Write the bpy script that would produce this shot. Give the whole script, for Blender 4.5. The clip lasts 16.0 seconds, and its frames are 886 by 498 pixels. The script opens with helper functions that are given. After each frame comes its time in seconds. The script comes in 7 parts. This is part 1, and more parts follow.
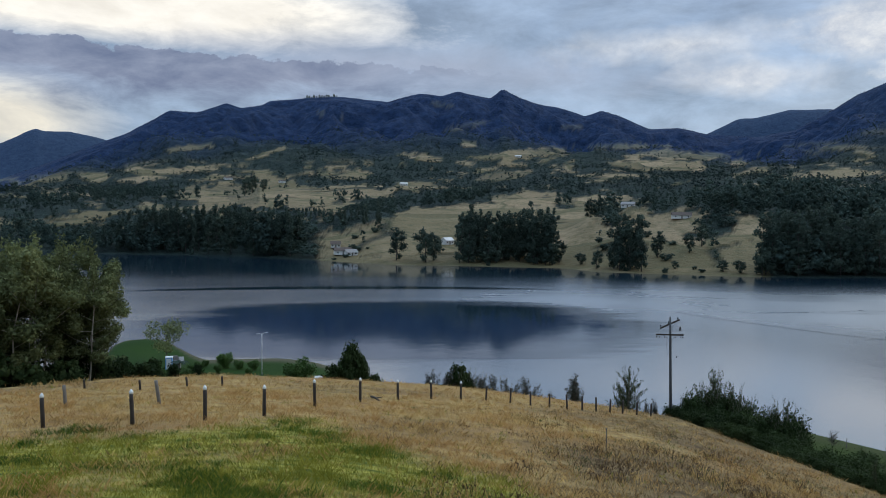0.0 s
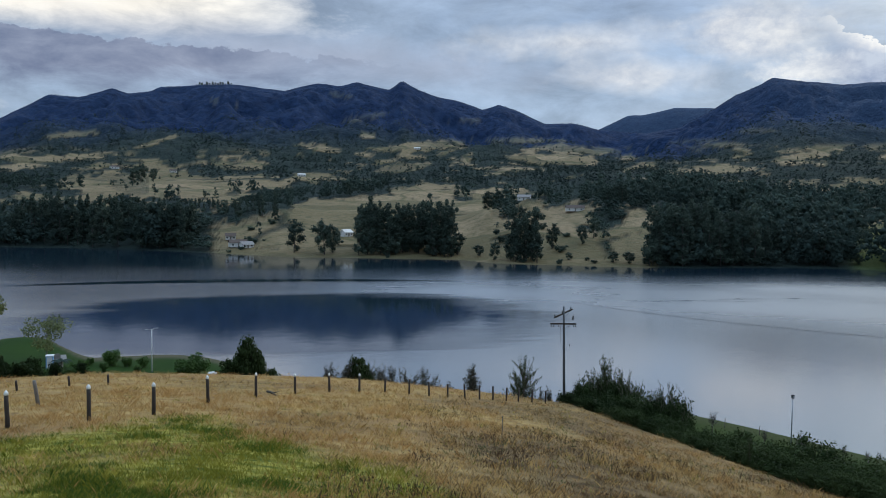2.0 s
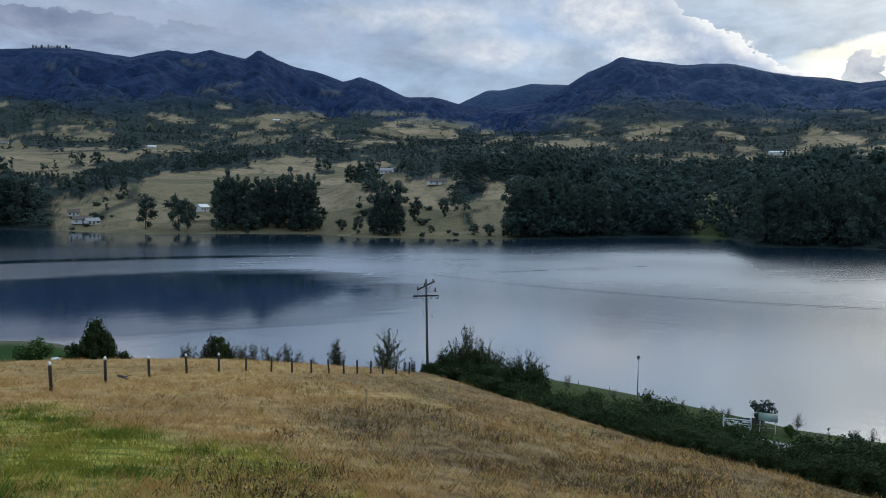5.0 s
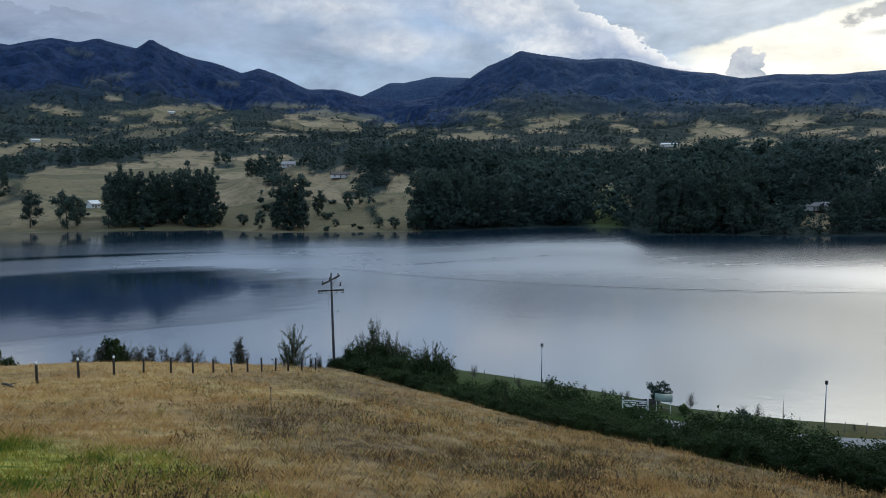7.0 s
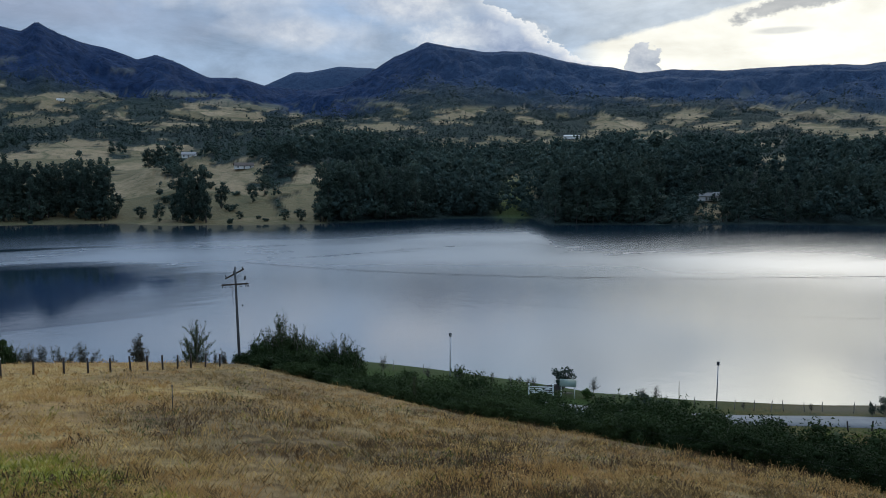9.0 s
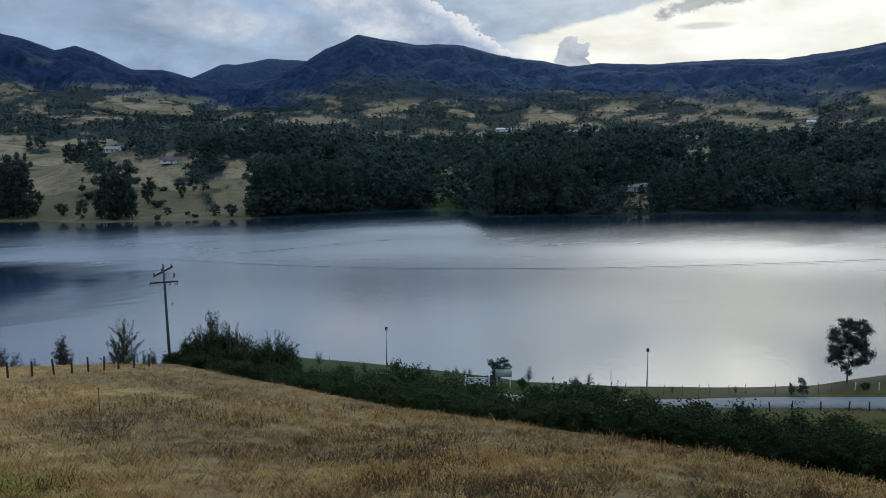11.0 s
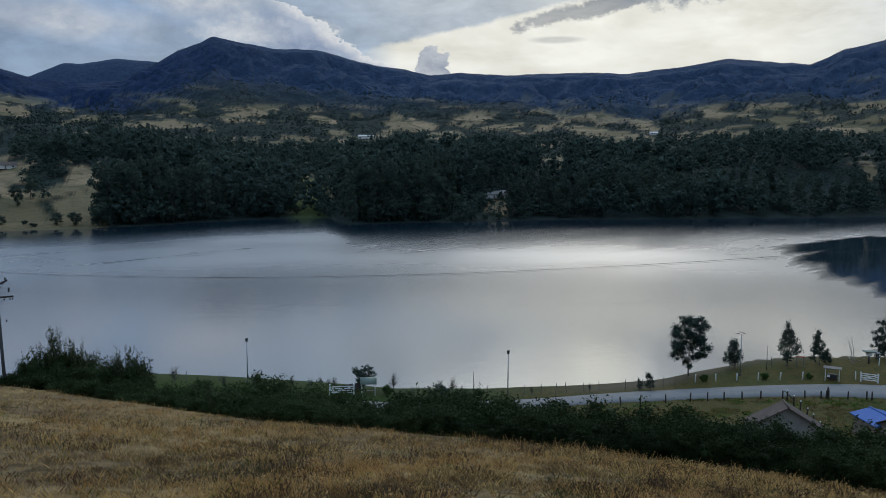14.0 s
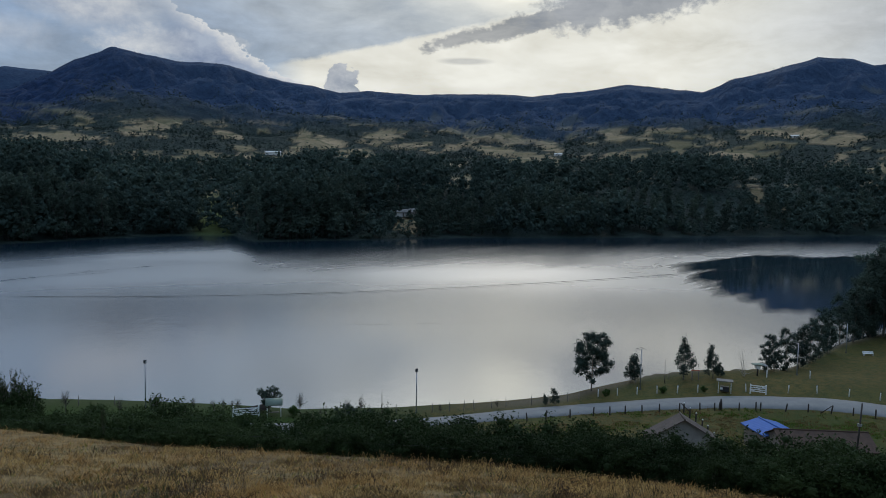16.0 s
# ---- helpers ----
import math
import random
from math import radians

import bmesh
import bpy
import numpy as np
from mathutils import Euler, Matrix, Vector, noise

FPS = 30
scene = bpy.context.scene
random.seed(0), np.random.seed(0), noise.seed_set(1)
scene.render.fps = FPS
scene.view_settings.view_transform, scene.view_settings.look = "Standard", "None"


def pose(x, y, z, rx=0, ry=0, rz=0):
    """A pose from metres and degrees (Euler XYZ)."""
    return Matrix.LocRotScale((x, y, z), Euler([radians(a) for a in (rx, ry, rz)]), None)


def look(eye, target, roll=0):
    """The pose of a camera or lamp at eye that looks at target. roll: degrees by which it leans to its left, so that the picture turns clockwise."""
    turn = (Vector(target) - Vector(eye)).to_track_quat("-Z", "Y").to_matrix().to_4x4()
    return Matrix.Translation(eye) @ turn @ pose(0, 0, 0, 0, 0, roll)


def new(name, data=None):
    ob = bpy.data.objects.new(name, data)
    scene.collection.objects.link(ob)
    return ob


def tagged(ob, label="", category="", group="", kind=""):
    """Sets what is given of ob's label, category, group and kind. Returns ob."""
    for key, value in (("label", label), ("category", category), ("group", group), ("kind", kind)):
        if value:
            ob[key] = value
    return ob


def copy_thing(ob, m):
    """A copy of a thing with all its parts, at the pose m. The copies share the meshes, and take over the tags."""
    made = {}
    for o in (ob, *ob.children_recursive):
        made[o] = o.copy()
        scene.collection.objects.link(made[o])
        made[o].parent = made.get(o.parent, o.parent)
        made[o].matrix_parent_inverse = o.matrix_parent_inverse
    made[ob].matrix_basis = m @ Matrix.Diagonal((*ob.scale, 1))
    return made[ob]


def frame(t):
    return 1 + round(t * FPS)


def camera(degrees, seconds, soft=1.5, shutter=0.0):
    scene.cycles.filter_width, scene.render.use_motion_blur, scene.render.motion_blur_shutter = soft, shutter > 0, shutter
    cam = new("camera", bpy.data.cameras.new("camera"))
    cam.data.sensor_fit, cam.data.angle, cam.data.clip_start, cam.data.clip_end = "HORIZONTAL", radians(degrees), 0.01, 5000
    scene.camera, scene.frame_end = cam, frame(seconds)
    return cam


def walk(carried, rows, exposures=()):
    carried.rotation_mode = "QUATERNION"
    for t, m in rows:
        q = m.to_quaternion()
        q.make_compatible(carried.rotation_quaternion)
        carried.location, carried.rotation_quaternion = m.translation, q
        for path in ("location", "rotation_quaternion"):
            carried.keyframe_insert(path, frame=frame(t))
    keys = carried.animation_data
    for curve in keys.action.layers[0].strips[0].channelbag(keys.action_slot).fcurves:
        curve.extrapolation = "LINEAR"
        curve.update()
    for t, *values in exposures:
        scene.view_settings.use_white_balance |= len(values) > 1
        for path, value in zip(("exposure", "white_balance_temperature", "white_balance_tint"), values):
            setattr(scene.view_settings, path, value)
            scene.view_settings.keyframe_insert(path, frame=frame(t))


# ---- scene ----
from math import atan2, cos, hypot, pi, sin, tan

EYE = 28.0   # height of the eye above the lake, which lies at z = 0
ARM = 0.5    # the camera is swung round on outstretched arms
cam = camera(60.08, 16.0, 0.8)
TURNS = [  # seconds, yaw, pitch, roll
    (0.0, 0.05, -2.57, -0.51),
    (0.5, -1.91, -2.61, -0.62),
    (1.0, -3.76, -2.59, -0.74),
    (1.5, -5.66, -2.78, -0.74),
    (2.0, -7.46, -3.09, -0.78),
    (2.5, -9.19, -3.38, -0.85),
    (3.0, -11.24, -3.85, -0.90),
    (3.5, -13.32, -4.32, -0.92),
    (4.0, -14.89, -4.64, -0.87),
    (6.5, -22.68, -5.22, -0.28),
    (7.0, -24.81, -5.41, -0.20),
    (7.5, -26.99, -5.61, -0.23),
    (8.0, -29.03, -5.71, -0.26),
    (10.5, -34.94, -6.52, -0.01),
    (11.0, -36.62, -6.54, 0.12),
    (11.5, -38.45, -6.53, 0.20),
    (12.0, -40.46, -6.54, 0.20),
    (12.5, -42.13, -6.55, 0.18),
    (13.0, -43.61, -6.48, 0.06),
    (13.5, -45.16, -6.29, -0.06),
    (14.0, -46.81, -6.01, -0.20),
    (14.5, -48.53, -5.67, -0.31),
    (15.0, -50.11, -5.31, -0.49),
    (15.5, -51.81, -4.99, -0.73),
    (16.0, -53.56, -4.59, -0.93),
]
walk(cam, [(t, pose(-ARM * sin(radians(yaw)), ARM * cos(radians(yaw)), EYE, 90 + pitch, roll, yaw)) for t, yaw, pitch, roll in TURNS],
     [(0, 0.08, 6500, 10), (4, 0.09, 6400, 10), (8, -0.03, 6300, 10), (12, -0.25, 6150, 10), (16, -0.48, 6250, 10)])
# ---- sky, sun ----
SUN_AZ, SUN_EL = 60.0, 33.0


def link_math(nt, op, a, b=None, c=None, clamp=False):
    n = nt.nodes.new("ShaderNodeMath")
    n.operation, n.use_clamp = op, clamp
    for i, v in enumerate((a, b, c)):
        if v is None:
            continue
        if isinstance(v, (int, float)):
            n.inputs[i].default_value = v
        else:
            nt.links.new(v, n.inputs[i])
    return n.outputs[0]


def mix_colour(nt, fac, a, b, kind="MIX"):
    n = nt.nodes.new("ShaderNodeMix")
    n.data_type, n.blend_type = "RGBA", kind
    for socket, v in ((n.inputs[0], fac), (n.inputs[6], a), (n.inputs[7], b)):
        if isinstance(v, (int, float)):
            socket.default_value = v
        elif isinstance(v, tuple):
            socket.default_value = (*v, 1)
        else:
            nt.links.new(v, socket)
    return n.outputs[2]


def noise_node(nt, vector, scale, detail=5.0, rough=0.55, warp=0.0, dims="3D"):
    n = nt.nodes.new("ShaderNodeTexNoise")
    n.noise_dimensions = dims
    n.inputs["Scale"].default_value, n.inputs["Detail"].default_value = scale, detail
    n.inputs["Roughness"].default_value, n.inputs["Distortion"].default_value = rough, warp
    if vector is not None:
        nt.links.new(vector, n.inputs["Vector"])
    return n.outputs["Fac"]


def ramp(nt, fac, *stops):
    n = nt.nodes.new("ShaderNodeValToRGB")
    e = n.color_ramp.elements
    while len(e) < len(stops):
        e.new(0.5)
    for el, (p, c) in zip(e, stops):
        el.position, el.color = p, (*c, 1) if isinstance(c, tuple) else (c, c, c, 1)
    nt.links.new(fac, n.inputs[0])
    return n.outputs[0]


def build_world():
    world = bpy.data.worlds.new("evening_sky")
    scene.world = world
    world.use_nodes = True
    nt = world.node_tree
    nt.nodes.clear()
    M = lambda *a, **k: link_math(nt, *a, **k)
    way = nt.nodes.new("ShaderNodeTexCoord").outputs["Generated"]
    sep = nt.nodes.new("ShaderNodeSeparateXYZ")
    nt.links.new(way, sep.inputs[0])
    X, Y, Z = sep.outputs
    az = M("MULTIPLY", M("ARCTAN2", X, Y), 180 / pi)
    el = M("MULTIPLY", M("ARCSINE", Z), 180 / pi)
    # clouds are laid in bearing and height, flattened, so that they streak along the horizon
    comb = nt.nodes.new("ShaderNodeCombineXYZ")
    nt.links.new(M("MULTIPLY", az, 0.05), comb.inputs[0])
    nt.links.new(M("MULTIPLY", el, 0.13), comb.inputs[1])
    flat = comb.outputs[0]
    big = noise_node(nt, flat, 0.9, 8, 0.6, 0.4)
    fine = noise_node(nt, flat, 3.0, 8, 0.62, 0.3)
    comb2 = nt.nodes.new("ShaderNodeCombineXYZ")
    nt.links.new(M("MULTIPLY", az, 0.3), comb2.inputs[0])
    nt.links.new(M("MULTIPLY", el, 0.42), comb2.inputs[1])
    puff = noise_node(nt, comb2.outputs[0], 1.5, 8, 0.6, 0.2)
    soft = noise_node(nt, comb2.outputs[0], 0.55, 9, 0.6, 0.3)
    curd = noise_node(nt, comb2.outputs[0], 5.0, 6, 0.62, 0.3)
    puff = M("ADD", puff, M("MULTIPLY_ADD", curd, 0.36, -0.18))

    def blob(a, e, wa, we, tilt=0.0, ragged=1.0, edge=0.35, tex=None):
        """A cloud centred at bearing a and height e, with ragged edges."""
        c, s = cos(radians(tilt)), sin(radians(tilt))
        da, de = M("SUBTRACT", az, a), M("SUBTRACT", el, e)
        u = M("DIVIDE", M("ADD", M("MULTIPLY", da, c), M("MULTIPLY", de, s)), wa)
        v = M("DIVIDE", M("SUBTRACT", M("MULTIPLY", de, c), M("MULTIPLY", da, s)), we)
        d = M("SQRT", M("ADD", M("MULTIPLY", u, u), M("MULTIPLY", v, v)))
        d = M("ADD", d, M("MULTIPLY", M("SUBTRACT", tex or fine, 0.5), -2.2 * ragged))
        return M("DIVIDE", M("SUBTRACT", 1.0, d), edge, clamp=True)

    sky = nt.nodes.new("ShaderNodeTexSky")
    sky.sky_type, sky.sun_disc = "NISHITA", False
    sky.sun_elevation, sky.sun_rotation = radians(SUN_EL), radians(SUN_AZ)
    sky.altitude, sky.air_density, sky.dust_density = 2600, 1.0, 1.5
    blue = mix_colour(nt, 1.0, sky.outputs[0], (0.10, 0.10, 0.10), "MULTIPLY")
    # how near the hidden sun
    rim = radians(24)   # the thinnest cloud lies below the sun
    sx, sy, sz = (sin(radians(SUN_AZ)) * cos(rim), cos(radians(SUN_AZ)) * cos(rim), sin(rim))
    dot = M("ADD", M("ADD", M("MULTIPLY", X, sx), M("MULTIPLY", Y, sy)), M("MULTIPLY", Z, sz))
    near = M("POWER", M("MAXIMUM", dot, 0.0), 9.0)
    glow = M("POWER", M("MAXIMUM", dot, 0.0), 60.0)
    veil = mix_colour(nt, near, (0.345, 0.445, 0.590), (0.80, 0.82, 0.77))
    veil = mix_colour(nt, glow, veil, (1.12, 1.07, 0.9))
    cover = ramp(nt, big, (0.33, 0.0), (0.6, 1.0))
    c = mix_colour(nt, M("MULTIPLY_ADD", cover, 0.38, 0.56), blue, veil)
    # shading inside the cover
    shade = ramp(nt, fine, (0.3, 0.72), (0.7, 1.18))
    c = mix_colour(nt, 1.0, c, shade, "MULTIPLY")
    curl = ramp(nt, puff, (0.34, 0.0), (0.66, 1.0))
    streaks = ramp(nt, fine, (0.34, 0.0), (0.66, 1.0))

    def cloud(c, amount, mask, dark, light, tex=None):
        """Lays a cloud over the sky, mottled between its dark and light tone."""
        return mix_colour(nt, M("MULTIPLY", mask, amount), c, mix_colour(nt, tex or streaks, dark, light))

    # bright gap under the cloud deck, round the sun; the deck's edge climbs westward
    c = cloud(c, 0.85, blob(57, 14.2, 18, 4.0, 10, 0.3, 0.8, soft), (0.52, 0.59, 0.66), (0.76, 0.80, 0.81))
    c = cloud(c, 0.8, blob(36, 17.5, 11, 4.2, 5, 0.4, 0.8, soft), (0.28, 0.375, 0.48), (0.44, 0.54, 0.63))
    c = cloud(c, 0.95, blob(57, 15.8, 7.5, 4.6, 0, 0.3, 0.8, soft), (1.05, 1.02, 0.88), (1.3, 1.26, 1.1))
    rise = M("ADD", M("MULTIPLY_ADD", M("SUBTRACT", az, 40.0), 0.215, 8.5), M("MULTIPLY_ADD", puff, 0.8, -0.4))
    gap = M("MULTIPLY", M("DIVIDE", M("SUBTRACT", rise, el), 0.35, clamp=True), M("MULTIPLY", M("DIVIDE", M("SUBTRACT", az, 40.5), 3.0, clamp=True), M("DIVIDE", M("SUBTRACT", 92.0, az), 22.0, clamp=True)))
    c = cloud(c, 0.85, gap, (1.05, 1.0, 0.84), (1.32, 1.27, 1.10))
    c = cloud(c, 0.8, blob(56, 22.5, 17, 8, 0, 0.3, 0.8, soft), (1.25, 1.23, 1.14), (1.6, 1.57, 1.44))
    c = cloud(c, 0.5, blob(59, 14.0, 4, 2.5, 0, 0.4, 0.8), (1.5, 1.4, 1.1), (1.9, 1.8, 1.5))
    # the dark bank, with light above and below its west end
    c = cloud(c, 0.95, blob(-30, 14.8, 32, 3.6, -2, 0.3, 0.4), (0.86, 0.82, 0.74), (1.08, 1.04, 0.95))
    c = cloud(c, 0.9, blob(-31, 6.0, 9, 3.2, 0, 0.3, 0.7), (0.62, 0.60, 0.54), (0.90, 0.84, 0.70))
    c = cloud(c, 0.65, blob(-2, 10.8, 24, 2.2, -3, 0.5, 0.9, soft), (0.29, 0.34, 0.47), (0.50, 0.55, 0.66), soft)
    brim = M("MULTIPLY_ADD", M("SUBTRACT", az, -28.0), -0.03, M("MULTIPLY_ADD", puff, 1.8, M("MULTIPLY_ADD", soft, 2.0, 9.6)))
    bank = M("MULTIPLY", M("DIVIDE", M("SUBTRACT", brim, el), 0.12, clamp=True), M("DIVIDE", M("SUBTRACT", el, M("MULTIPLY_ADD", fine, 5.0, 4.6)), 2.2, clamp=True))
    bank = M("MULTIPLY", bank, M("DIVIDE", M("SUBTRACT", 6.0, az), 16.0, clamp=True))
    c = cloud(c, 0.95, bank, (0.15, 0.19, 0.30), (0.31, 0.355, 0.47))
    # heaped clouds, then the stratus in front of the sun
    c = cloud(c, 0.75, blob(17, 12.0, 10, 1.6, 2, 0.6, 0.9, soft), (0.50, 0.54, 0.61), (0.76, 0.78, 0.80), curl)
    c = cloud(c, 0.75, blob(22, 9.6, 7, 1.6, 0, 0.6, 0.8, soft), (0.55, 0.60, 0.68), (0.80, 0.82, 0.84), curl)
    c = cloud(c, 0.8, blob(29.5, 12.2, 6.5, 2.6, 0, 0.6, 0.6, soft), (0.52, 0.57, 0.66), (0.84, 0.85, 0.85), curl)
    c = cloud(c, 0.7, blob(25, 15.4, 5, 0.9, 0, 0.5, 0.6), (0.27, 0.335, 0.385), (0.42, 0.49, 0.54))
    c = cloud(c, 0.8, blob(34, 9.6, 5.5, 1.3, 0, 0.5, 0.5, puff), (0.62, 0.66, 0.72), (0.92, 0.92, 0.90), curl)
    # a heaped cloud whose flank slopes down westward, bright along its rim
    flank = M("SUBTRACT", M("ADD", M("MULTIPLY_ADD", M("SUBTRACT", az, 35.0), -0.60, 10.6), M("MULTIPLY_ADD", puff, 2.6, 0.0)), el)
    heap = M("MULTIPLY", M("DIVIDE", flank, 0.14, clamp=True), M("MULTIPLY", M("DIVIDE", M("SUBTRACT", az, 33.0), 3.0, clamp=True), M("DIVIDE", M("SUBTRACT", 12.6, M("MULTIPLY_ADD", puff, -1.2, el)), 0.4, clamp=True)))
    body = mix_colour(nt, M("MULTIPLY_ADD", M("DIVIDE", flank, 1.1, clamp=True), 0.9, 0.0), (1.0, 0.99, 0.95), mix_colour(nt, curl, (0.25, 0.33, 0.50), (0.48, 0.56, 0.69)))
    c = mix_colour(nt, M("MULTIPLY", heap, 0.95), c, body)
    c = cloud(c, 0.95, blob(46.4, 6.6, 1.5, 1.7, 10, 0.9, 0.12, puff), (0.38, 0.43, 0.51), (0.66, 0.69, 0.72), curl)
    c = cloud(c, 0.95, blob(45.6, 7.7, 0.8, 1.1, 0, 0.9, 0.14, puff), (0.40, 0.45, 0.53), (0.70, 0.72, 0.74), curl)
    c = cloud(c, 0.9, blob(60, 11.9, 9, 0.75, 13, 0.9, 0.3, puff), (0.34, 0.36, 0.38), (0.62, 0.62, 0.60))
    c = cloud(c, 0.9, blob(67, 13.4, 8.5, 2.0, 9, 0.8, 0.35, puff), (0.33, 0.36, 0.40), (0.56, 0.58, 0.60))
    c = cloud(c, 0.7, blob(55, 9.2, 2.2, 0.28, 0, 0.5, 0.6), (0.50, 0.50, 0.48), (0.7, 0.7, 0.66))
    c = cloud(c, 0.5, blob(82, 11, 9, 2.6, 0, 0.5, 0.9), (0.66, 0.68, 0.70), (0.9, 0.9, 0.88))
    # an overcast sky is brighter overhead
    over = M("DIVIDE", M("SUBTRACT", el, 14.5), 42.0, clamp=True)
    c = mix_colour(nt, over, c, mix_colour(nt, 1.0, c, (3.0, 3.2, 3.3), "MULTIPLY"))
    # towards the ground the sky fades to the haze of the valley
    c = mix_colour(nt, M("DIVIDE", el, -6.0, clamp=True), c, (0.14, 0.16, 0.18))
    back = nt.nodes.new("ShaderNodeBackground")
    back.inputs["Strength"].default_value = SKY
    nt.links.new(c, back.inputs["Color"])
    out = nt.nodes.new("ShaderNodeOutputWorld")
    nt.links.new(back.outputs[0], out.inputs["Surface"])


SKY = 1.0
build_world()
lamp = bpy.data.lights.new("sun", "SUN")
lamp.energy, lamp.angle, lamp.color = 0.5, radians(14), (1.0, 0.90, 0.76)
sun = new("sun", lamp)
sun.matrix_world = look((sin(radians(SUN_AZ)) * 100, cos(radians(SUN_AZ)) * 100, 100 * tan(radians(SUN_EL)) + 60), (0, 0, 60))
# ---- materials ----
def material(name):
    m = bpy.data.materials.new(name)
    m.use_nodes = True
    nt = m.node_tree
    b = nt.nodes["Principled BSDF"]
    return m, nt, b


def world_place(nt):
    return nt.nodes.new("ShaderNodeNewGeometry").outputs["Position"]


def object_place(nt):
    return nt.nodes.new("ShaderNodeTexCoord").outputs["Object"]


def bump(nt, b, height, strength=0.5, distance=0.05):
    n = nt.nodes.new("ShaderNodeBump")
    n.inputs["Strength"].default_value, n.inputs["Distance"].default_value = strength, distance
    nt.links.new(height, n.inputs["Height"])
    nt.links.new(n.outputs[0], b.inputs["Normal"])


def plain_material(name, a, b_, scale=6.0, rough=0.7, metal=0.0, relief=0.3, depth=0.01):
    """A worn surface: two tones mixed by coarse and fine noise."""
    m, nt, b = material(name)
    place = object_place(nt)
    f = noise_node(nt, place, scale, 6, 0.65, 0.3)
    g = noise_node(nt, place, scale * 9, 4, 0.6)
    fac = link_math(nt, "MULTIPLY_ADD", g, 0.5, link_math(nt, "MULTIPLY_ADD", f, 1.6, -0.55), clamp=True)
    nt.links.new(mix_colour(nt, fac, a, b_), b.inputs["Base Color"])
    b.inputs["Roughness"].default_value, b.inputs["Metallic"].default_value = rough, metal
    bump(nt, b, g, relief, depth)
    return m


def leaf_material(name, dark, light, glow=0.35, gloss=0.2, vary=0.55):
    """Leaves: each differs a little, and lets some light through."""
    m, nt, b = material(name)
    geo = nt.nodes.new("ShaderNodeNewGeometry")
    info = nt.nodes.new("ShaderNodeObjectInfo")
    big = noise_node(nt, geo.outputs["Position"], 0.16, 3)
    stand = noise_node(nt, geo.outputs["Position"], 0.018, 4)
    fac = link_math(nt, "ADD", link_math(nt, "MULTIPLY", geo.outputs["Random Per Island"], vary), link_math(nt, "MULTIPLY_ADD", big, 1.5, -0.58), clamp=True)
    c = mix_colour(nt, fac, dark, light)
    c = mix_colour(nt, ramp(nt, stand, (0.40, 0.7), (0.58, 0.0)), c, tuple(0.7 * v for v in dark))
    c = mix_colour(nt, link_math(nt, "MULTIPLY", info.outputs["Random"], 0.35), c, tuple(0.6 * v for v in dark))
    nt.links.new(c, b.inputs["Base Color"])
    b.inputs["Roughness"].default_value = 0.6
    b.inputs["Specular IOR Level"].default_value = gloss
    tr = nt.nodes.new("ShaderNodeBsdfTranslucent")
    nt.links.new(c, tr.inputs[0])
    mx = nt.nodes.new("ShaderNodeMixShader")
    mx.inputs[0].default_value = glow
    nt.links.new(b.outputs[0], mx.inputs[1])
    nt.links.new(tr.outputs[0], mx.inputs[2])
    nt.links.new(mx.outputs[0], nt.nodes["Material Output"].inputs[0])
    return m


def grass_material(name, dark, light, other, glow=0.35):
    """Grass blades, tinted in tufts and in wider patches."""
    m, nt, b = material(name)
    geo = nt.nodes.new("ShaderNodeNewGeometry")
    tuft = noise_node(nt, geo.outputs["Position"], 1.3, 4, 0.6, 0.4)
    patch = noise_node(nt, geo.outputs["Position"], 0.22, 5, 0.65, 0.6)
    fac = link_math(nt, "ADD", link_math(nt, "MULTIPLY", geo.outputs["Random Per Island"], 0.22), link_math(nt, "MULTIPLY_ADD", tuft, 3.0, -1.15), clamp=True)
    c = mix_colour(nt, fac, dark, light)
    c = mix_colour(nt, ramp(nt, patch, (0.44, 0.0), (0.60, 0.75)), c, other)
    nt.links.new(c, b.inputs["Base Color"])
    b.inputs["Roughness"].default_value, b.inputs["Specular IOR Level"].default_value = 0.7, 0.15
    tr = nt.nodes.new("ShaderNodeBsdfTranslucent")
    nt.links.new(c, tr.inputs[0])
    mx = nt.nodes.new("ShaderNodeMixShader")
    mx.inputs[0].default_value = glow
    nt.links.new(b.outputs[0], mx.inputs[1])
    nt.links.new(tr.outputs[0], mx.inputs[2])
    nt.links.new(mx.outputs[0], nt.nodes["Material Output"].inputs[0])
    return m


def attribute(nt, name):
    n = nt.nodes.new("ShaderNodeAttribute")
    n.attribute_name = name
    return n.outputs["Fac"]


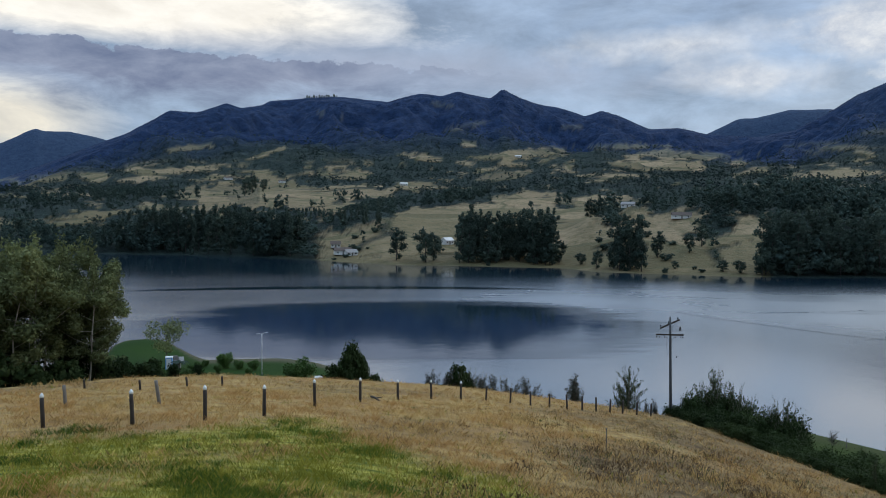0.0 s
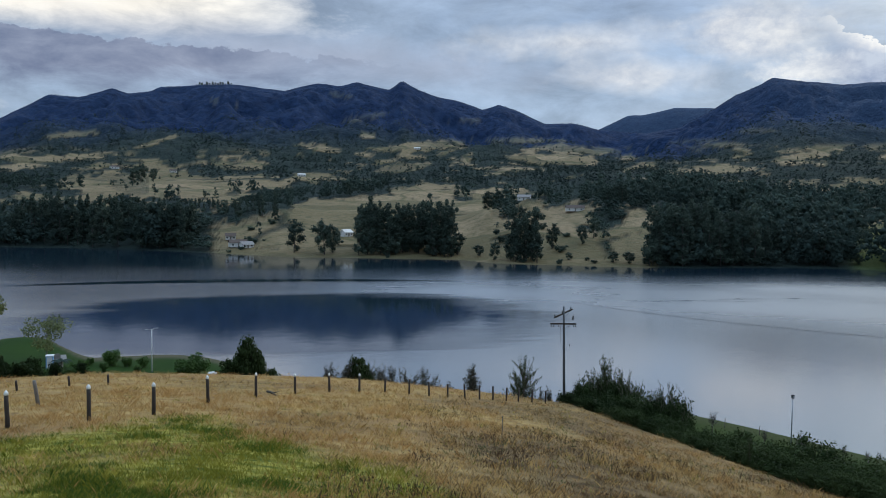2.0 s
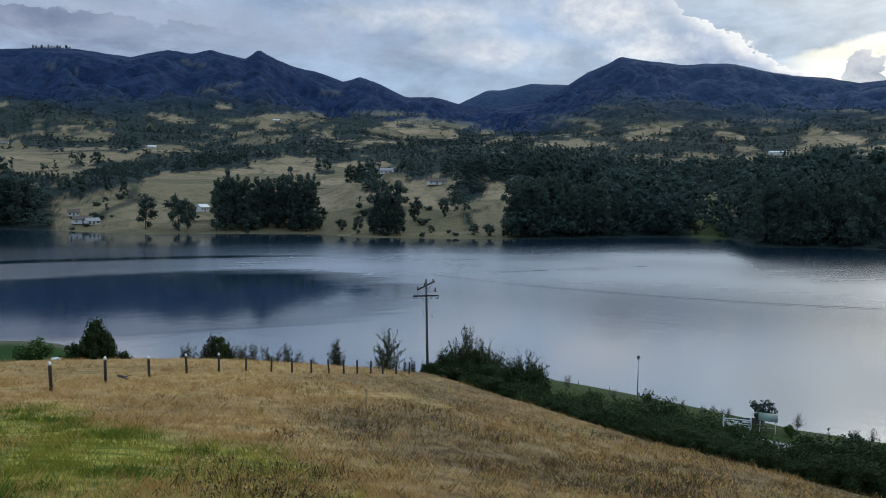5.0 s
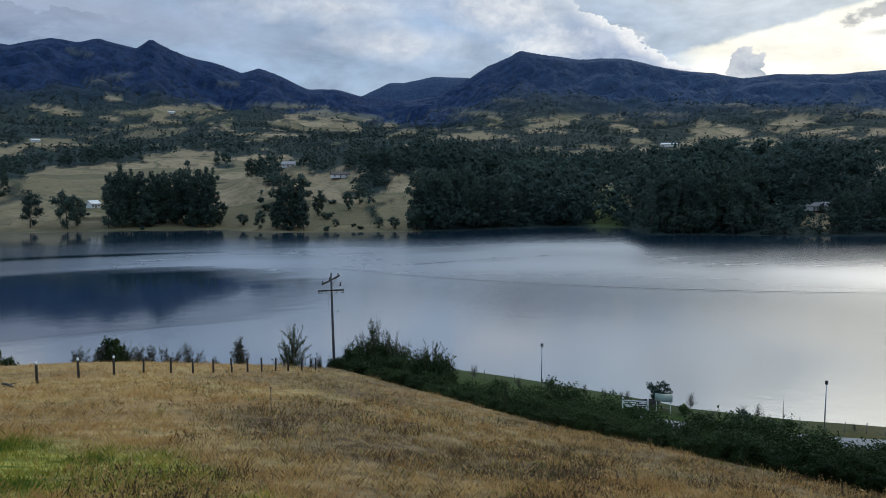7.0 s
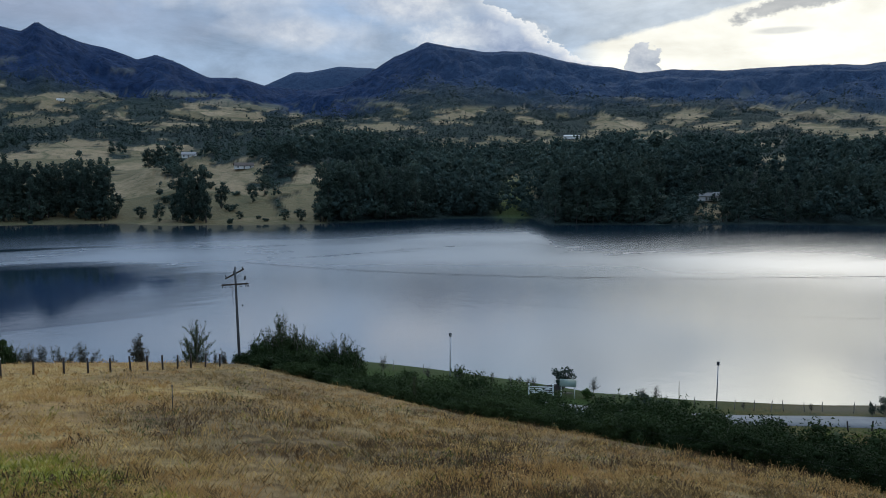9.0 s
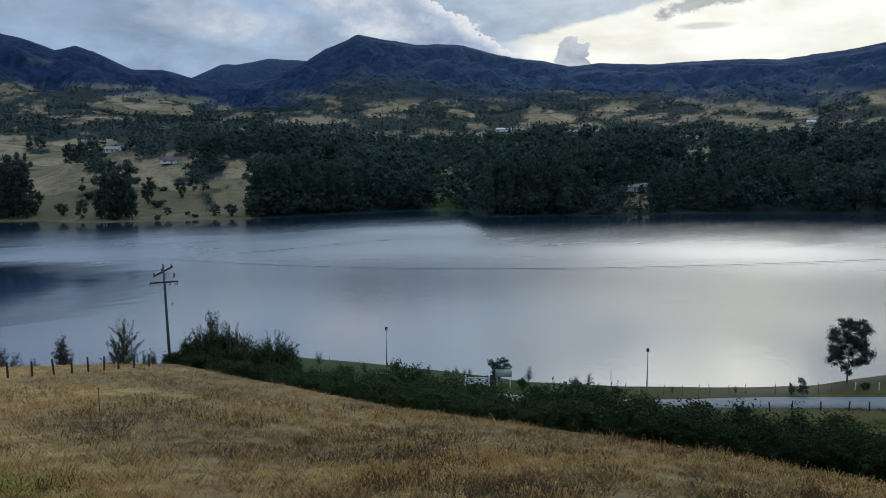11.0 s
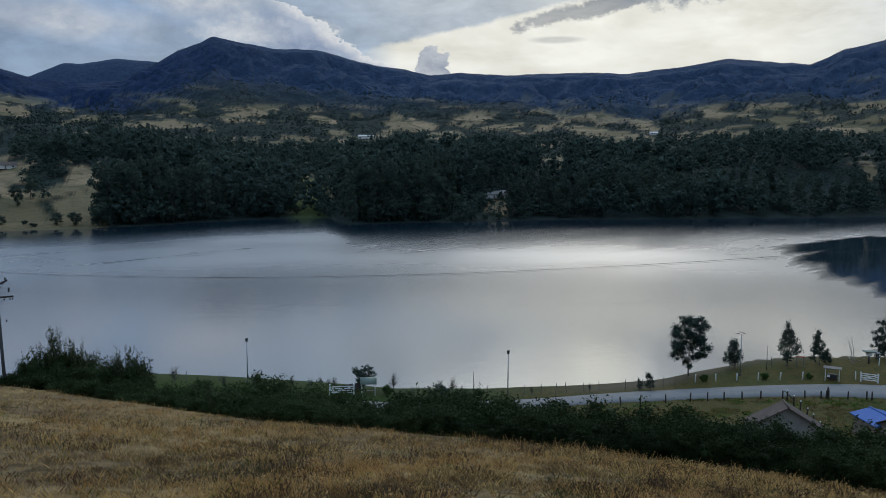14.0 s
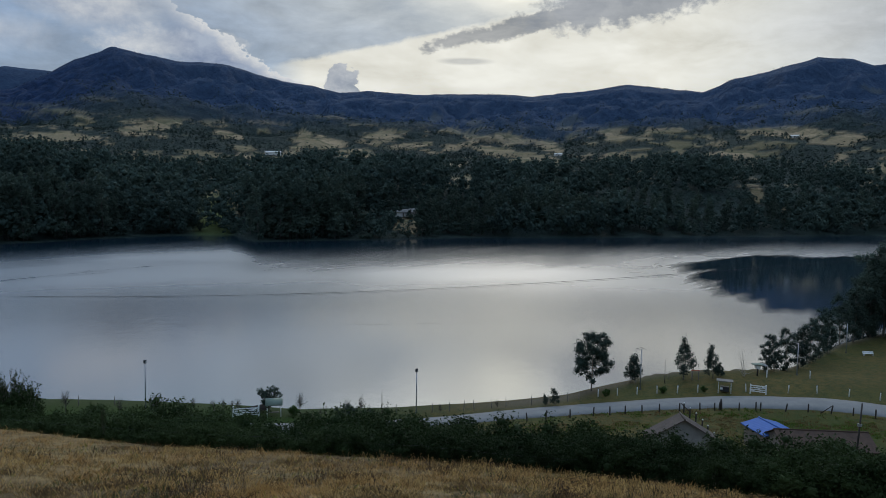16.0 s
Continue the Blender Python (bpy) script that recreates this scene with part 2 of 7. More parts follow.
def ground_material():
    m, nt, b = material("pasture_and_hills")
    place = world_place(nt)
    M = lambda *a, **k: link_math(nt, *a, **k)
    grain = noise_node(nt, place, 6.0, 6, 0.7)
    clump = noise_node(nt, place, 1.1, 7, 0.7, 0.5)
    patch = noise_node(nt, place, 0.12, 5, 0.6, 0.6)
    # dry pasture near the viewpoint
    # besides tinting the grass, the dark tone paints shadow between the clumps
    tuft = ramp(nt, clump, (0.36, 0.0), (0.60, 1.0))
    dry = mix_colour(nt, tuft, (0.16, 0.092, 0.033), (0.50, 0.335, 0.122))
    dry = mix_colour(nt, ramp(nt, patch, (0.42, 0.0), (0.62, 0.6)), dry, (0.30, 0.155, 0.06))
    dry = mix_colour(nt, ramp(nt, grain, (0.35, 0.5), (0.65, 0.0)), dry, (0.20, 0.14, 0.065))
    rows = nt.nodes.new("ShaderNodeMapping")
    rows.inputs["Scale"].default_value = (0.9, 2.0, 1)
    nt.links.new(place, rows.inputs[0])
    swath = noise_node(nt, rows.outputs[0], 1.0, 4, 0.6, 0.6)
    lush = mix_colour(nt, ramp(nt, swath, (0.36, 0.0), (0.62, 1.0)), (0.050, 0.080, 0.007), (0.44, 0.37, 0.075))
    lush = mix_colour(nt, ramp(nt, grain, (0.35, 0.4), (0.65, 0.0)), lush, (0.04, 0.07, 0.02))
    lawn = mix_colour(nt, patch, (0.048, 0.038, 0.010), (0.140, 0.098, 0.030))
    lawn = mix_colour(nt, ramp(nt, noise_node(nt, place, 0.06, 3), (0.47, 0.0), (0.64, 0.55)), lawn, (0.036, 0.052, 0.011))
    lawn = mix_colour(nt, ramp(nt, clump, (0.4, 0.8), (0.58, 0.0)), lawn, (0.036, 0.044, 0.014))
    dry = mix_colour(nt, M("MULTIPLY", attribute(nt, "rust"), 0.8), dry, mix_colour(nt, tuft, (0.044, 0.030, 0.016), (0.175, 0.120, 0.060)))
    c = mix_colour(nt, attribute(nt, "lush"), dry, lush)
    c = mix_colour(nt, attribute(nt, "lawn"), c, lawn)
    c = mix_colour(nt, attribute(nt, "garden"), c, mix_colour(nt, patch, (0.010, 0.030, 0.003), (0.024, 0.052, 0.006)))
    # farmland beyond the lake: parcels, each of its own tint
    vor = nt.nodes.new("ShaderNodeTexVoronoi")
    vor.inputs["Scale"].default_value = 0.011
    wob = nt.nodes.new("ShaderNodeTexNoise")
    wob.inputs["Scale"].default_value = 0.012
    nt.links.new(place, wob.inputs["Vector"])
    vm = nt.nodes.new("ShaderNodeVectorMath")
    vm.operation = "MULTIPLY_ADD"
    vm.inputs[1].default_value = (60, 60, 60)
    nt.links.new(wob.outputs["Color"], vm.inputs[0])
    nt.links.new(place, vm.inputs[2])
    nt.links.new(vm.outputs[0], vor.inputs["Vector"])
    tint = nt.nodes.new("ShaderNodeSeparateColor")
    nt.links.new(vor.outputs["Color"], tint.inputs[0])
    f1 = noise_node(nt, place, 0.05, 6, 0.65, 0.5)
    f2 = noise_node(nt, place, 0.35, 4, 0.6)
    field = ramp(nt, tint.outputs[0], (0.0, (0.100, 0.086, 0.042)), (0.3, (0.20, 0.145, 0.082)), (0.6, (0.33, 0.235, 0.138)), (0.8, (0.145, 0.115, 0.060)), (1.0, (0.26, 0.185, 0.108)))
    field = mix_colour(nt, ramp(nt, f1, (0.45, 0.0), (0.7, 0.6)), field, (0.115, 0.094, 0.044))
    field = mix_colour(nt, ramp(nt, f2, (0.35, 0.35), (0.6, 0.0)), field, (0.15, 0.12, 0.06))
    edge = nt.nodes.new("ShaderNodeTexVoronoi")
    edge.feature = "DISTANCE_TO_EDGE"
    edge.inputs["Scale"].default_value = 0.011
    nt.links.new(vm.outputs[0], edge.inputs["Vector"])
    field = mix_colour(nt, ramp(nt, edge.outputs["Distance"], (0.0, 0.75), (0.045, 0.0)), field, (0.07, 0.075, 0.035))
    scrubby = noise_node(nt, place, 0.14, 6, 0.75)
    field = mix_colour(nt, ramp(nt, scrubby, (0.52, 0.0), (0.62, 0.75)), field, (0.075, 0.08, 0.04))
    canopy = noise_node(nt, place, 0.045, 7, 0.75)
    # the blue of distance haze is mixed into the mountain woods' colour
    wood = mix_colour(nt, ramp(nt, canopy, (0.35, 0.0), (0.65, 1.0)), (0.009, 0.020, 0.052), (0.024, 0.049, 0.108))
    # paler blue stands for thicker haze past bearing 24 and on the rearmost range
    wood = mix_colour(nt, attribute(nt, "far_haze"), wood, mix_colour(nt, ramp(nt, canopy, (0.35, 0.0), (0.65, 1.0)), (0.027, 0.048, 0.088), (0.044, 0.073, 0.126)))
    # distant fields greyed, with haze painted into their colour
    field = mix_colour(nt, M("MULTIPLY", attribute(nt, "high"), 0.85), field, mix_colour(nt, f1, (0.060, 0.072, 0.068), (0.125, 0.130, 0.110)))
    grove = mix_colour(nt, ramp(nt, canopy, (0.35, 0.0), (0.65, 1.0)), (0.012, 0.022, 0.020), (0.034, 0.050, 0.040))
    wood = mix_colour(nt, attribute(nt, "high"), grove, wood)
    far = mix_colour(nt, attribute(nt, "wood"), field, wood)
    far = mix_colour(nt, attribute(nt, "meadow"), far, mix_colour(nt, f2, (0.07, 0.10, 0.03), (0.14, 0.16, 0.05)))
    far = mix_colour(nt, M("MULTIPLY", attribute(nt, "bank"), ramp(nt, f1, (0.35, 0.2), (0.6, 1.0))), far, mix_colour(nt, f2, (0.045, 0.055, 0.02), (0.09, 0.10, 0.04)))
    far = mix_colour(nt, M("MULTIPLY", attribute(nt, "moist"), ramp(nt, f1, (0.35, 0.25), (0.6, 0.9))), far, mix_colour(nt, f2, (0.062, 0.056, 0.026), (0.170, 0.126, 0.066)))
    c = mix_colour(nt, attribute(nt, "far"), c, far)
    c = mix_colour(nt, attribute(nt, "earth"), c, mix_colour(nt, grain, (0.06, 0.05, 0.035), (0.15, 0.12, 0.08)))
    nt.links.new(c, b.inputs["Base Color"])
    b.inputs["Roughness"].default_value, b.inputs["Specular IOR Level"].default_value = 0.9, 0.1
    h = M("ADD", M("MULTIPLY", grain, 0.12), M("ADD", M("MULTIPLY", clump, 0.25), M("MULTIPLY", M("ADD", f2, M("MULTIPLY", canopy, M("MULTIPLY", attribute(nt, "wood"), 14.0))), M("MULTIPLY", attribute(nt, "far"), 3.0))))
    bump(nt, b, h, 0.7, 0.6)
    return m


def water_material():
    m, nt, b = material("lake_water")
    place = world_place(nt)
    M = lambda *a, **k: link_math(nt, *a, **k)
    b.inputs["Base Color"].default_value = (0.007, 0.020, 0.032, 1)
    b.inputs["IOR"].default_value = 3.6
    # breeze-ruffled water catches the sky high up; calm lanes and two calm bays mirror the ranges
    sep = nt.nodes.new("ShaderNodeSeparateXYZ")
    nt.links.new(place, sep.inputs[0])
    X, Y = sep.outputs[0], sep.outputs[1]
    az = M("MULTIPLY", M("ARCTAN2", X, Y), 180 / pi)
    r = M("SQRT", M("ADD", M("MULTIPLY", X, X), M("MULTIPLY", Y, Y)))
    mp = nt.nodes.new("ShaderNodeMapping")
    mp.inputs["Rotation"].default_value = (0, 0, radians(8))
    mp.inputs["Scale"].default_value = (0.004, 0.03, 1)
    nt.links.new(place, mp.inputs[0])
    streak = noise_node(nt, mp.outputs[0], 1.0, 6, 0.65, 0.5)
    fringe = noise_node(nt, mp.outputs[0], 6.0, 5, 0.7, 0.4)
    ragged = M("MULTIPLY_ADD", streak, 0.9, M("MULTIPLY_ADD", fringe, 0.22, -0.56))

    def bay(a, d, wa, wd, soft):
        u, v = M("DIVIDE", M("SUBTRACT", az, a), wa), M("DIVIDE", M("SUBTRACT", r, d), wd)
        q = M("ADD", M("SQRT", M("ADD", M("MULTIPLY", u, u), M("MULTIPLY", v, v))), ragged)
        return M("DIVIDE", M("SUBTRACT", 1.0, q), soft, clamp=True)

    calm = M("MAXIMUM", bay(-4.0, 196, 22, 57, 0.3), bay(87.5, 288, 16.5, 116, 0.14))
    calm = M("MAXIMUM", calm, bay(-10, 293, 21, 9, 0.5))
    calm = M("MAXIMUM", calm, M("MULTIPLY", M("DIVIDE", M("SUBTRACT", attribute(nt, "lee"), M("MULTIPLY_ADD", ragged, 0.35, 0.30)), 0.45, clamp=True), 0.93))
    calm = M("MAXIMUM", calm, ramp(nt, streak, (0.62, 0.0), (0.74, 0.35)))
    gust = noise_node(nt, place, 0.011, 4, 0.55, 0.4)
    ruffle = M("MULTIPLY", M("SUBTRACT", 1.0, calm, clamp=True), ramp(nt, gust, (0.38, 0.80), (0.62, 1.0)))
    # the wind drops towards the near bank
    ruffle = M("MULTIPLY", ruffle, M("MULTIPLY_ADD", M("DIVIDE", M("SUBTRACT", r, 130.0), 110.0, clamp=True), 0.78, 0.22))
    nt.links.new(M("MULTIPLY_ADD", ruffle, 0.26, 0.06), b.inputs["Roughness"])
    nt.links.new(M("MULTIPLY_ADD", calm, -1.75, 3.3), b.inputs["IOR"])
    b.inputs["Specular IOR Level"].default_value = 1.0
    w1 = noise_node(nt, place, 1.6, 3, 0.6)
    w2 = noise_node(nt, place, 0.3, 3, 0.55)
    h = M("ADD", M("MULTIPLY", w1, M("MULTIPLY_ADD", ruffle, 0.012, 0.003)), M("MULTIPLY", w2, M("MULTIPLY_ADD", ruffle, 0.04, 0.010)))
    bump(nt, b, h, 1.0, 1.0)
    return m


GROUND, WATER = ground_material(), water_material()
LEAF_EUC_NEAR = leaf_material("eucalyptus_leaf_near", (0.075, 0.092, 0.038), (0.28, 0.295, 0.12), 0.35, 0.1)
LEAF_DARK = leaf_material("dark_leaf", (0.048, 0.072, 0.058), (0.120, 0.152, 0.105), 0.35, 0.05, 0.35)
# the bluish cast of these two leaf tones stands in for distance haze
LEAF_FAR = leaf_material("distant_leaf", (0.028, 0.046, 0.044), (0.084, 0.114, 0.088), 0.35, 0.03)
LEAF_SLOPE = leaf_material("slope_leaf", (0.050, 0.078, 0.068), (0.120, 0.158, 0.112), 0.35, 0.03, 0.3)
# blue-black leaf tone continues the haze tint painted on the crests
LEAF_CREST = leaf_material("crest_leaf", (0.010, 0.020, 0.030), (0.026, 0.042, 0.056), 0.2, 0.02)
LEAF_HEDGE = leaf_material("hedge_leaf", (0.015, 0.027, 0.009), (0.074, 0.103, 0.036), 0.3, 0.05, 0.45)
LEAF_GREEN = leaf_material("garden_leaf", (0.05, 0.10, 0.02), (0.13, 0.22, 0.05))
LEAF_DRY = leaf_material("withered_leaf", (0.032, 0.034, 0.026), (0.085, 0.085, 0.06))
STRAW = grass_material("dry_grass_blade", (0.29, 0.172, 0.058), (0.74, 0.50, 0.195), (0.46, 0.25, 0.088))
BLADE = grass_material("green_grass_blade", (0.055, 0.085, 0.006), (0.50, 0.41, 0.075), (0.21, 0.20, 0.022))
TUSSOCK = leaf_material("dark_tussock_blade", (0.05, 0.105, 0.010), (0.17, 0.23, 0.035), 0.3)
RUSTY = grass_material("rusty_grass_blade", (0.088, 0.058, 0.026), (0.255, 0.170, 0.073), (0.145, 0.082, 0.036), 0.3)
WEED = leaf_material("weed_leaf", (0.035, 0.055, 0.015), (0.11, 0.14, 0.04), 0.3)
SEED = leaf_material("brown_seed_head", (0.06, 0.035, 0.018), (0.14, 0.08, 0.04), 0.2)
BARK_DARK = plain_material("dark_bark", (0.035, 0.032, 0.028), (0.09, 0.08, 0.07), 3, 0.9, 0, 0.6, 0.03)
BARK = plain_material("grey_bark", (0.09, 0.075, 0.06), (0.22, 0.19, 0.15), 3, 0.9, 0, 0.6, 0.03)
BARK_PALE = plain_material("pale_bark", (0.24, 0.20, 0.16), (0.50, 0.45, 0.38), 2, 0.85, 0, 0.5, 0.03)
POST_WOOD = plain_material("tarred_post_wood", (0.018, 0.014, 0.012), (0.06, 0.045, 0.035), 9, 0.85)
GREY_WOOD = plain_material("weathered_wood", (0.10, 0.085, 0.07), (0.24, 0.21, 0.18), 8, 0.9)
WHITE = plain_material("chalky_white_paint", (0.55, 0.54, 0.51), (0.82, 0.81, 0.78), 5, 0.6)
STEEL = plain_material("galvanised_steel", (0.25, 0.26, 0.27), (0.42, 0.43, 0.44), 6, 0.45, 0.6)
DARK_STEEL = plain_material("dark_steel", (0.03, 0.03, 0.032), (0.08, 0.08, 0.085), 6, 0.5, 0.5)
CONCRETE = plain_material("pole_concrete", (0.045, 0.047, 0.05), (0.095, 0.095, 0.095), 3, 0.9)
ROAD = plain_material("pale_asphalt", (0.130, 0.126, 0.118), (0.205, 0.197, 0.184), 0.7, 0.9, 0, 0.3, 0.01)
WALL = plain_material("limewashed_wall", (0.48, 0.46, 0.42), (0.74, 0.72, 0.67), 1.2, 0.85)
WALL_GREY = plain_material("grey_plaster", (0.17, 0.155, 0.14), (0.29, 0.265, 0.24), 1.2, 0.9)
WALL_EARTH = plain_material("earth_wall", (0.14, 0.11, 0.085), (0.26, 0.21, 0.165), 1.2, 0.9)
TILE = plain_material("old_clay_tile", (0.045, 0.034, 0.028), (0.125, 0.088, 0.068), 1.5, 0.9, 0, 0.5, 0.03)
TILE_GREY = plain_material("grey_fibre_roof", (0.16, 0.15, 0.14), (0.30, 0.28, 0.26), 1.5, 0.9, 0, 0.4, 0.02)
DARK_TILE = plain_material("blackened_clay_tile", (0.034, 0.020, 0.013), (0.098, 0.055, 0.036), 1.5, 0.95, 0, 0.5, 0.03)
BLUE = plain_material("blue_roof_sheet", (0.018, 0.070, 0.26), (0.045, 0.13, 0.38), 2, 0.75)
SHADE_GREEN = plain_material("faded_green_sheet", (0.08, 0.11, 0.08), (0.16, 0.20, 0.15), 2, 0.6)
BLACK = plain_material("black_rubber", (0.012, 0.012, 0.012), (0.03, 0.03, 0.03), 4, 0.6)
PANE = plain_material("dark_window", (0.012, 0.014, 0.018), (0.03, 0.034, 0.04), 3, 0.12)
EARTH = plain_material("bare_earth", (0.09, 0.07, 0.05), (0.20, 0.16, 0.11), 2, 0.95)
RED = plain_material("faded_red_paint", (0.25, 0.05, 0.03), (0.38, 0.10, 0.06), 4, 0.6)
SKYBLUE = plain_material("light_blue_paint", (0.10, 0.25, 0.50), (0.18, 0.36, 0.60), 4, 0.5)
# ---- the lie of the land (bearing in degrees from north, distance in metres) ----
def lattice(ix, iy, seed):
    h = (ix.astype(np.int64) * 374761393 + iy.astype(np.int64) * 668265263 + seed * 1442695041) & 0xFFFFFFFF
    h = ((h ^ (h >> 13)) * 1274126177) & 0xFFFFFFFF
    return ((h ^ (h >> 16)) & 0xFFFF) / 65535.0


def value_noise(x, y, seed=0):
    ix, iy = np.floor(x), np.floor(y)
    fx, fy = x - ix, y - iy
    fx, fy = fx * fx * (3 - 2 * fx), fy * fy * (3 - 2 * fy)
    a, b = lattice(ix, iy, seed), lattice(ix + 1, iy, seed)
    c, d = lattice(ix, iy + 1, seed), lattice(ix + 1, iy + 1, seed)
    return (a + (b - a) * fx) * (1 - fy) + (c + (d - c) * fx) * fy


def fbm(x, y, seed=0, octaves=4, gain=0.5):
    total, amp, norm = 0.0, 1.0, 0.0
    for k in range(octaves):
        total = total + amp * value_noise(x * 2 ** k + 17.3 * k, y * 2 ** k - 9.1 * k, seed + k)
        norm, amp = norm + amp, amp * gain
    return total / norm


def along(az, *pairs, blur=1.0):
    """A smooth profile along the bearing, from (bearing, value) pairs."""
    a, v = zip(*pairs)
    mids = sum(np.interp(az + o * blur, a, v) for o in (-0.6, -0.2, 0.2, 0.6))
    return mids / 4


def ease(x):
    x = np.clip(x, 0, 1)
    return x * x * (3 - 2 * x)


def brow_of(az):   # where the pasture breaks off towards the lake: distance and angle below the eye
    dist = along(az, (-40, 62), (-20, 64), (0, 74), (17, 74), (25, 62), (34, 52), (46, 46), (63, 43), (90, 44))
    dip = along(az, (-40, 11.3), (-16, 11.4), (-9, 12.0), (1, 12.6), (9, 13.3), (17, 14.05), (21, 15.2), (28, 17.0), (34, 18.2), (40, 18.9), (46, 19.5),
                (55, 20.0), (63, 20.35), (71, 20.45), (79, 20.55), (85, 20.4), (95, 19.5))
    return dist, dip


def near_shore(az):
    return along(az, (-40, 128), (-27, 132), (-24.6, 146), (-23.6, 166), (-22.6, 177), (-20.6, 175), (-18.6, 160), (-17.6, 149), (-12, 148), (-9.4, 143), (-7.7, 135), (-5, 122), (0, 112), (17, 109), (25, 108), (34, 100), (43, 93.5), (50, 93.5),
                 (56, 96), (59, 98), (63, 102), (66, 109), (69, 116), (75, 123), (78.5, 131), (81, 155), (86, 190), (95, 230))


def far_shore(az):
    return along(az, (-40, 640), (-25, 556), (-18.6, 527), (-9, 459), (-3.6, 421), (9, 412), (11.5, 388), (21, 386), (26, 394), (30, 416), (34, 430), (38.6, 436),
                 (39.4, 382), (49, 404), (55, 428), (63, 446), (74.5, 512), (82.5, 589), (95, 680))


def skyline(az):
    east = along(az, (-50, 1.0), (-31, 1.6), (-27.7, 3.0), (-24, 4.7), (-22.5, 5.35), (-21, 6.2), (-19.6, 7.1), (-17.8, 7.0), (-15.7, 7.8), (-14.8, 7.5), (-13.4, 7.7), (-12.7, 8.05), (-10, 8.35), (-7.8, 8.55), (-4.3, 8.25), (-1.8, 8.9), (-0.2, 8.7), (1, 9.05),
                 (3.4, 8.55), (4.3, 9.3), (5.6, 8.55), (6.8, 8.15), (8.9, 7.75), (10.3, 7.25), (11.5, 7.65), (13.3, 6.95), (14.9, 6.25), (17, 6.25), (18.8, 5.8), (22, 5.5), blur=0.2)
    west = along(az, (22, 5.5), (24.5, 5.9), (26.7, 7.1), (28, 8.0), (29.6, 8.7), (30.4, 9.15), (34.4, 8.45), (37.8, 8.4), (41.9, 7.35), (43.5, 7.25), (45.8, 6.75), (48.2, 6.95), (51.4, 6.75), (57.5, 6.9), (60, 6.75), (64, 7.1), (66.8, 7.55), (72, 6.9), (74, 7.75), (75.8, 8.05),
                 (77.5, 8.55), (79.2, 8.95), (81.2, 8.8), (82.4, 8.3), (86, 8.6), (95, 7.0), blur=0.2)
    return np.where(az < 22, east, west)


def back_range(az):
    return along(az, (-50, 3.4), (-30, 4.3), (-28.4, 5.2), (-27.9, 5.4), (-27.6, 5.25), (-26, 5.3), (-24, 4.95), (-21, 4.0), (-16, 2), (12, 2), (17.5, 5.2), (19.2, 6.0), (20.8, 6.75), (22, 6.8), (24.1, 7.25), (26.7, 7.15), (30, 6.2), (36, 2), (95, 1), blur=0.3)


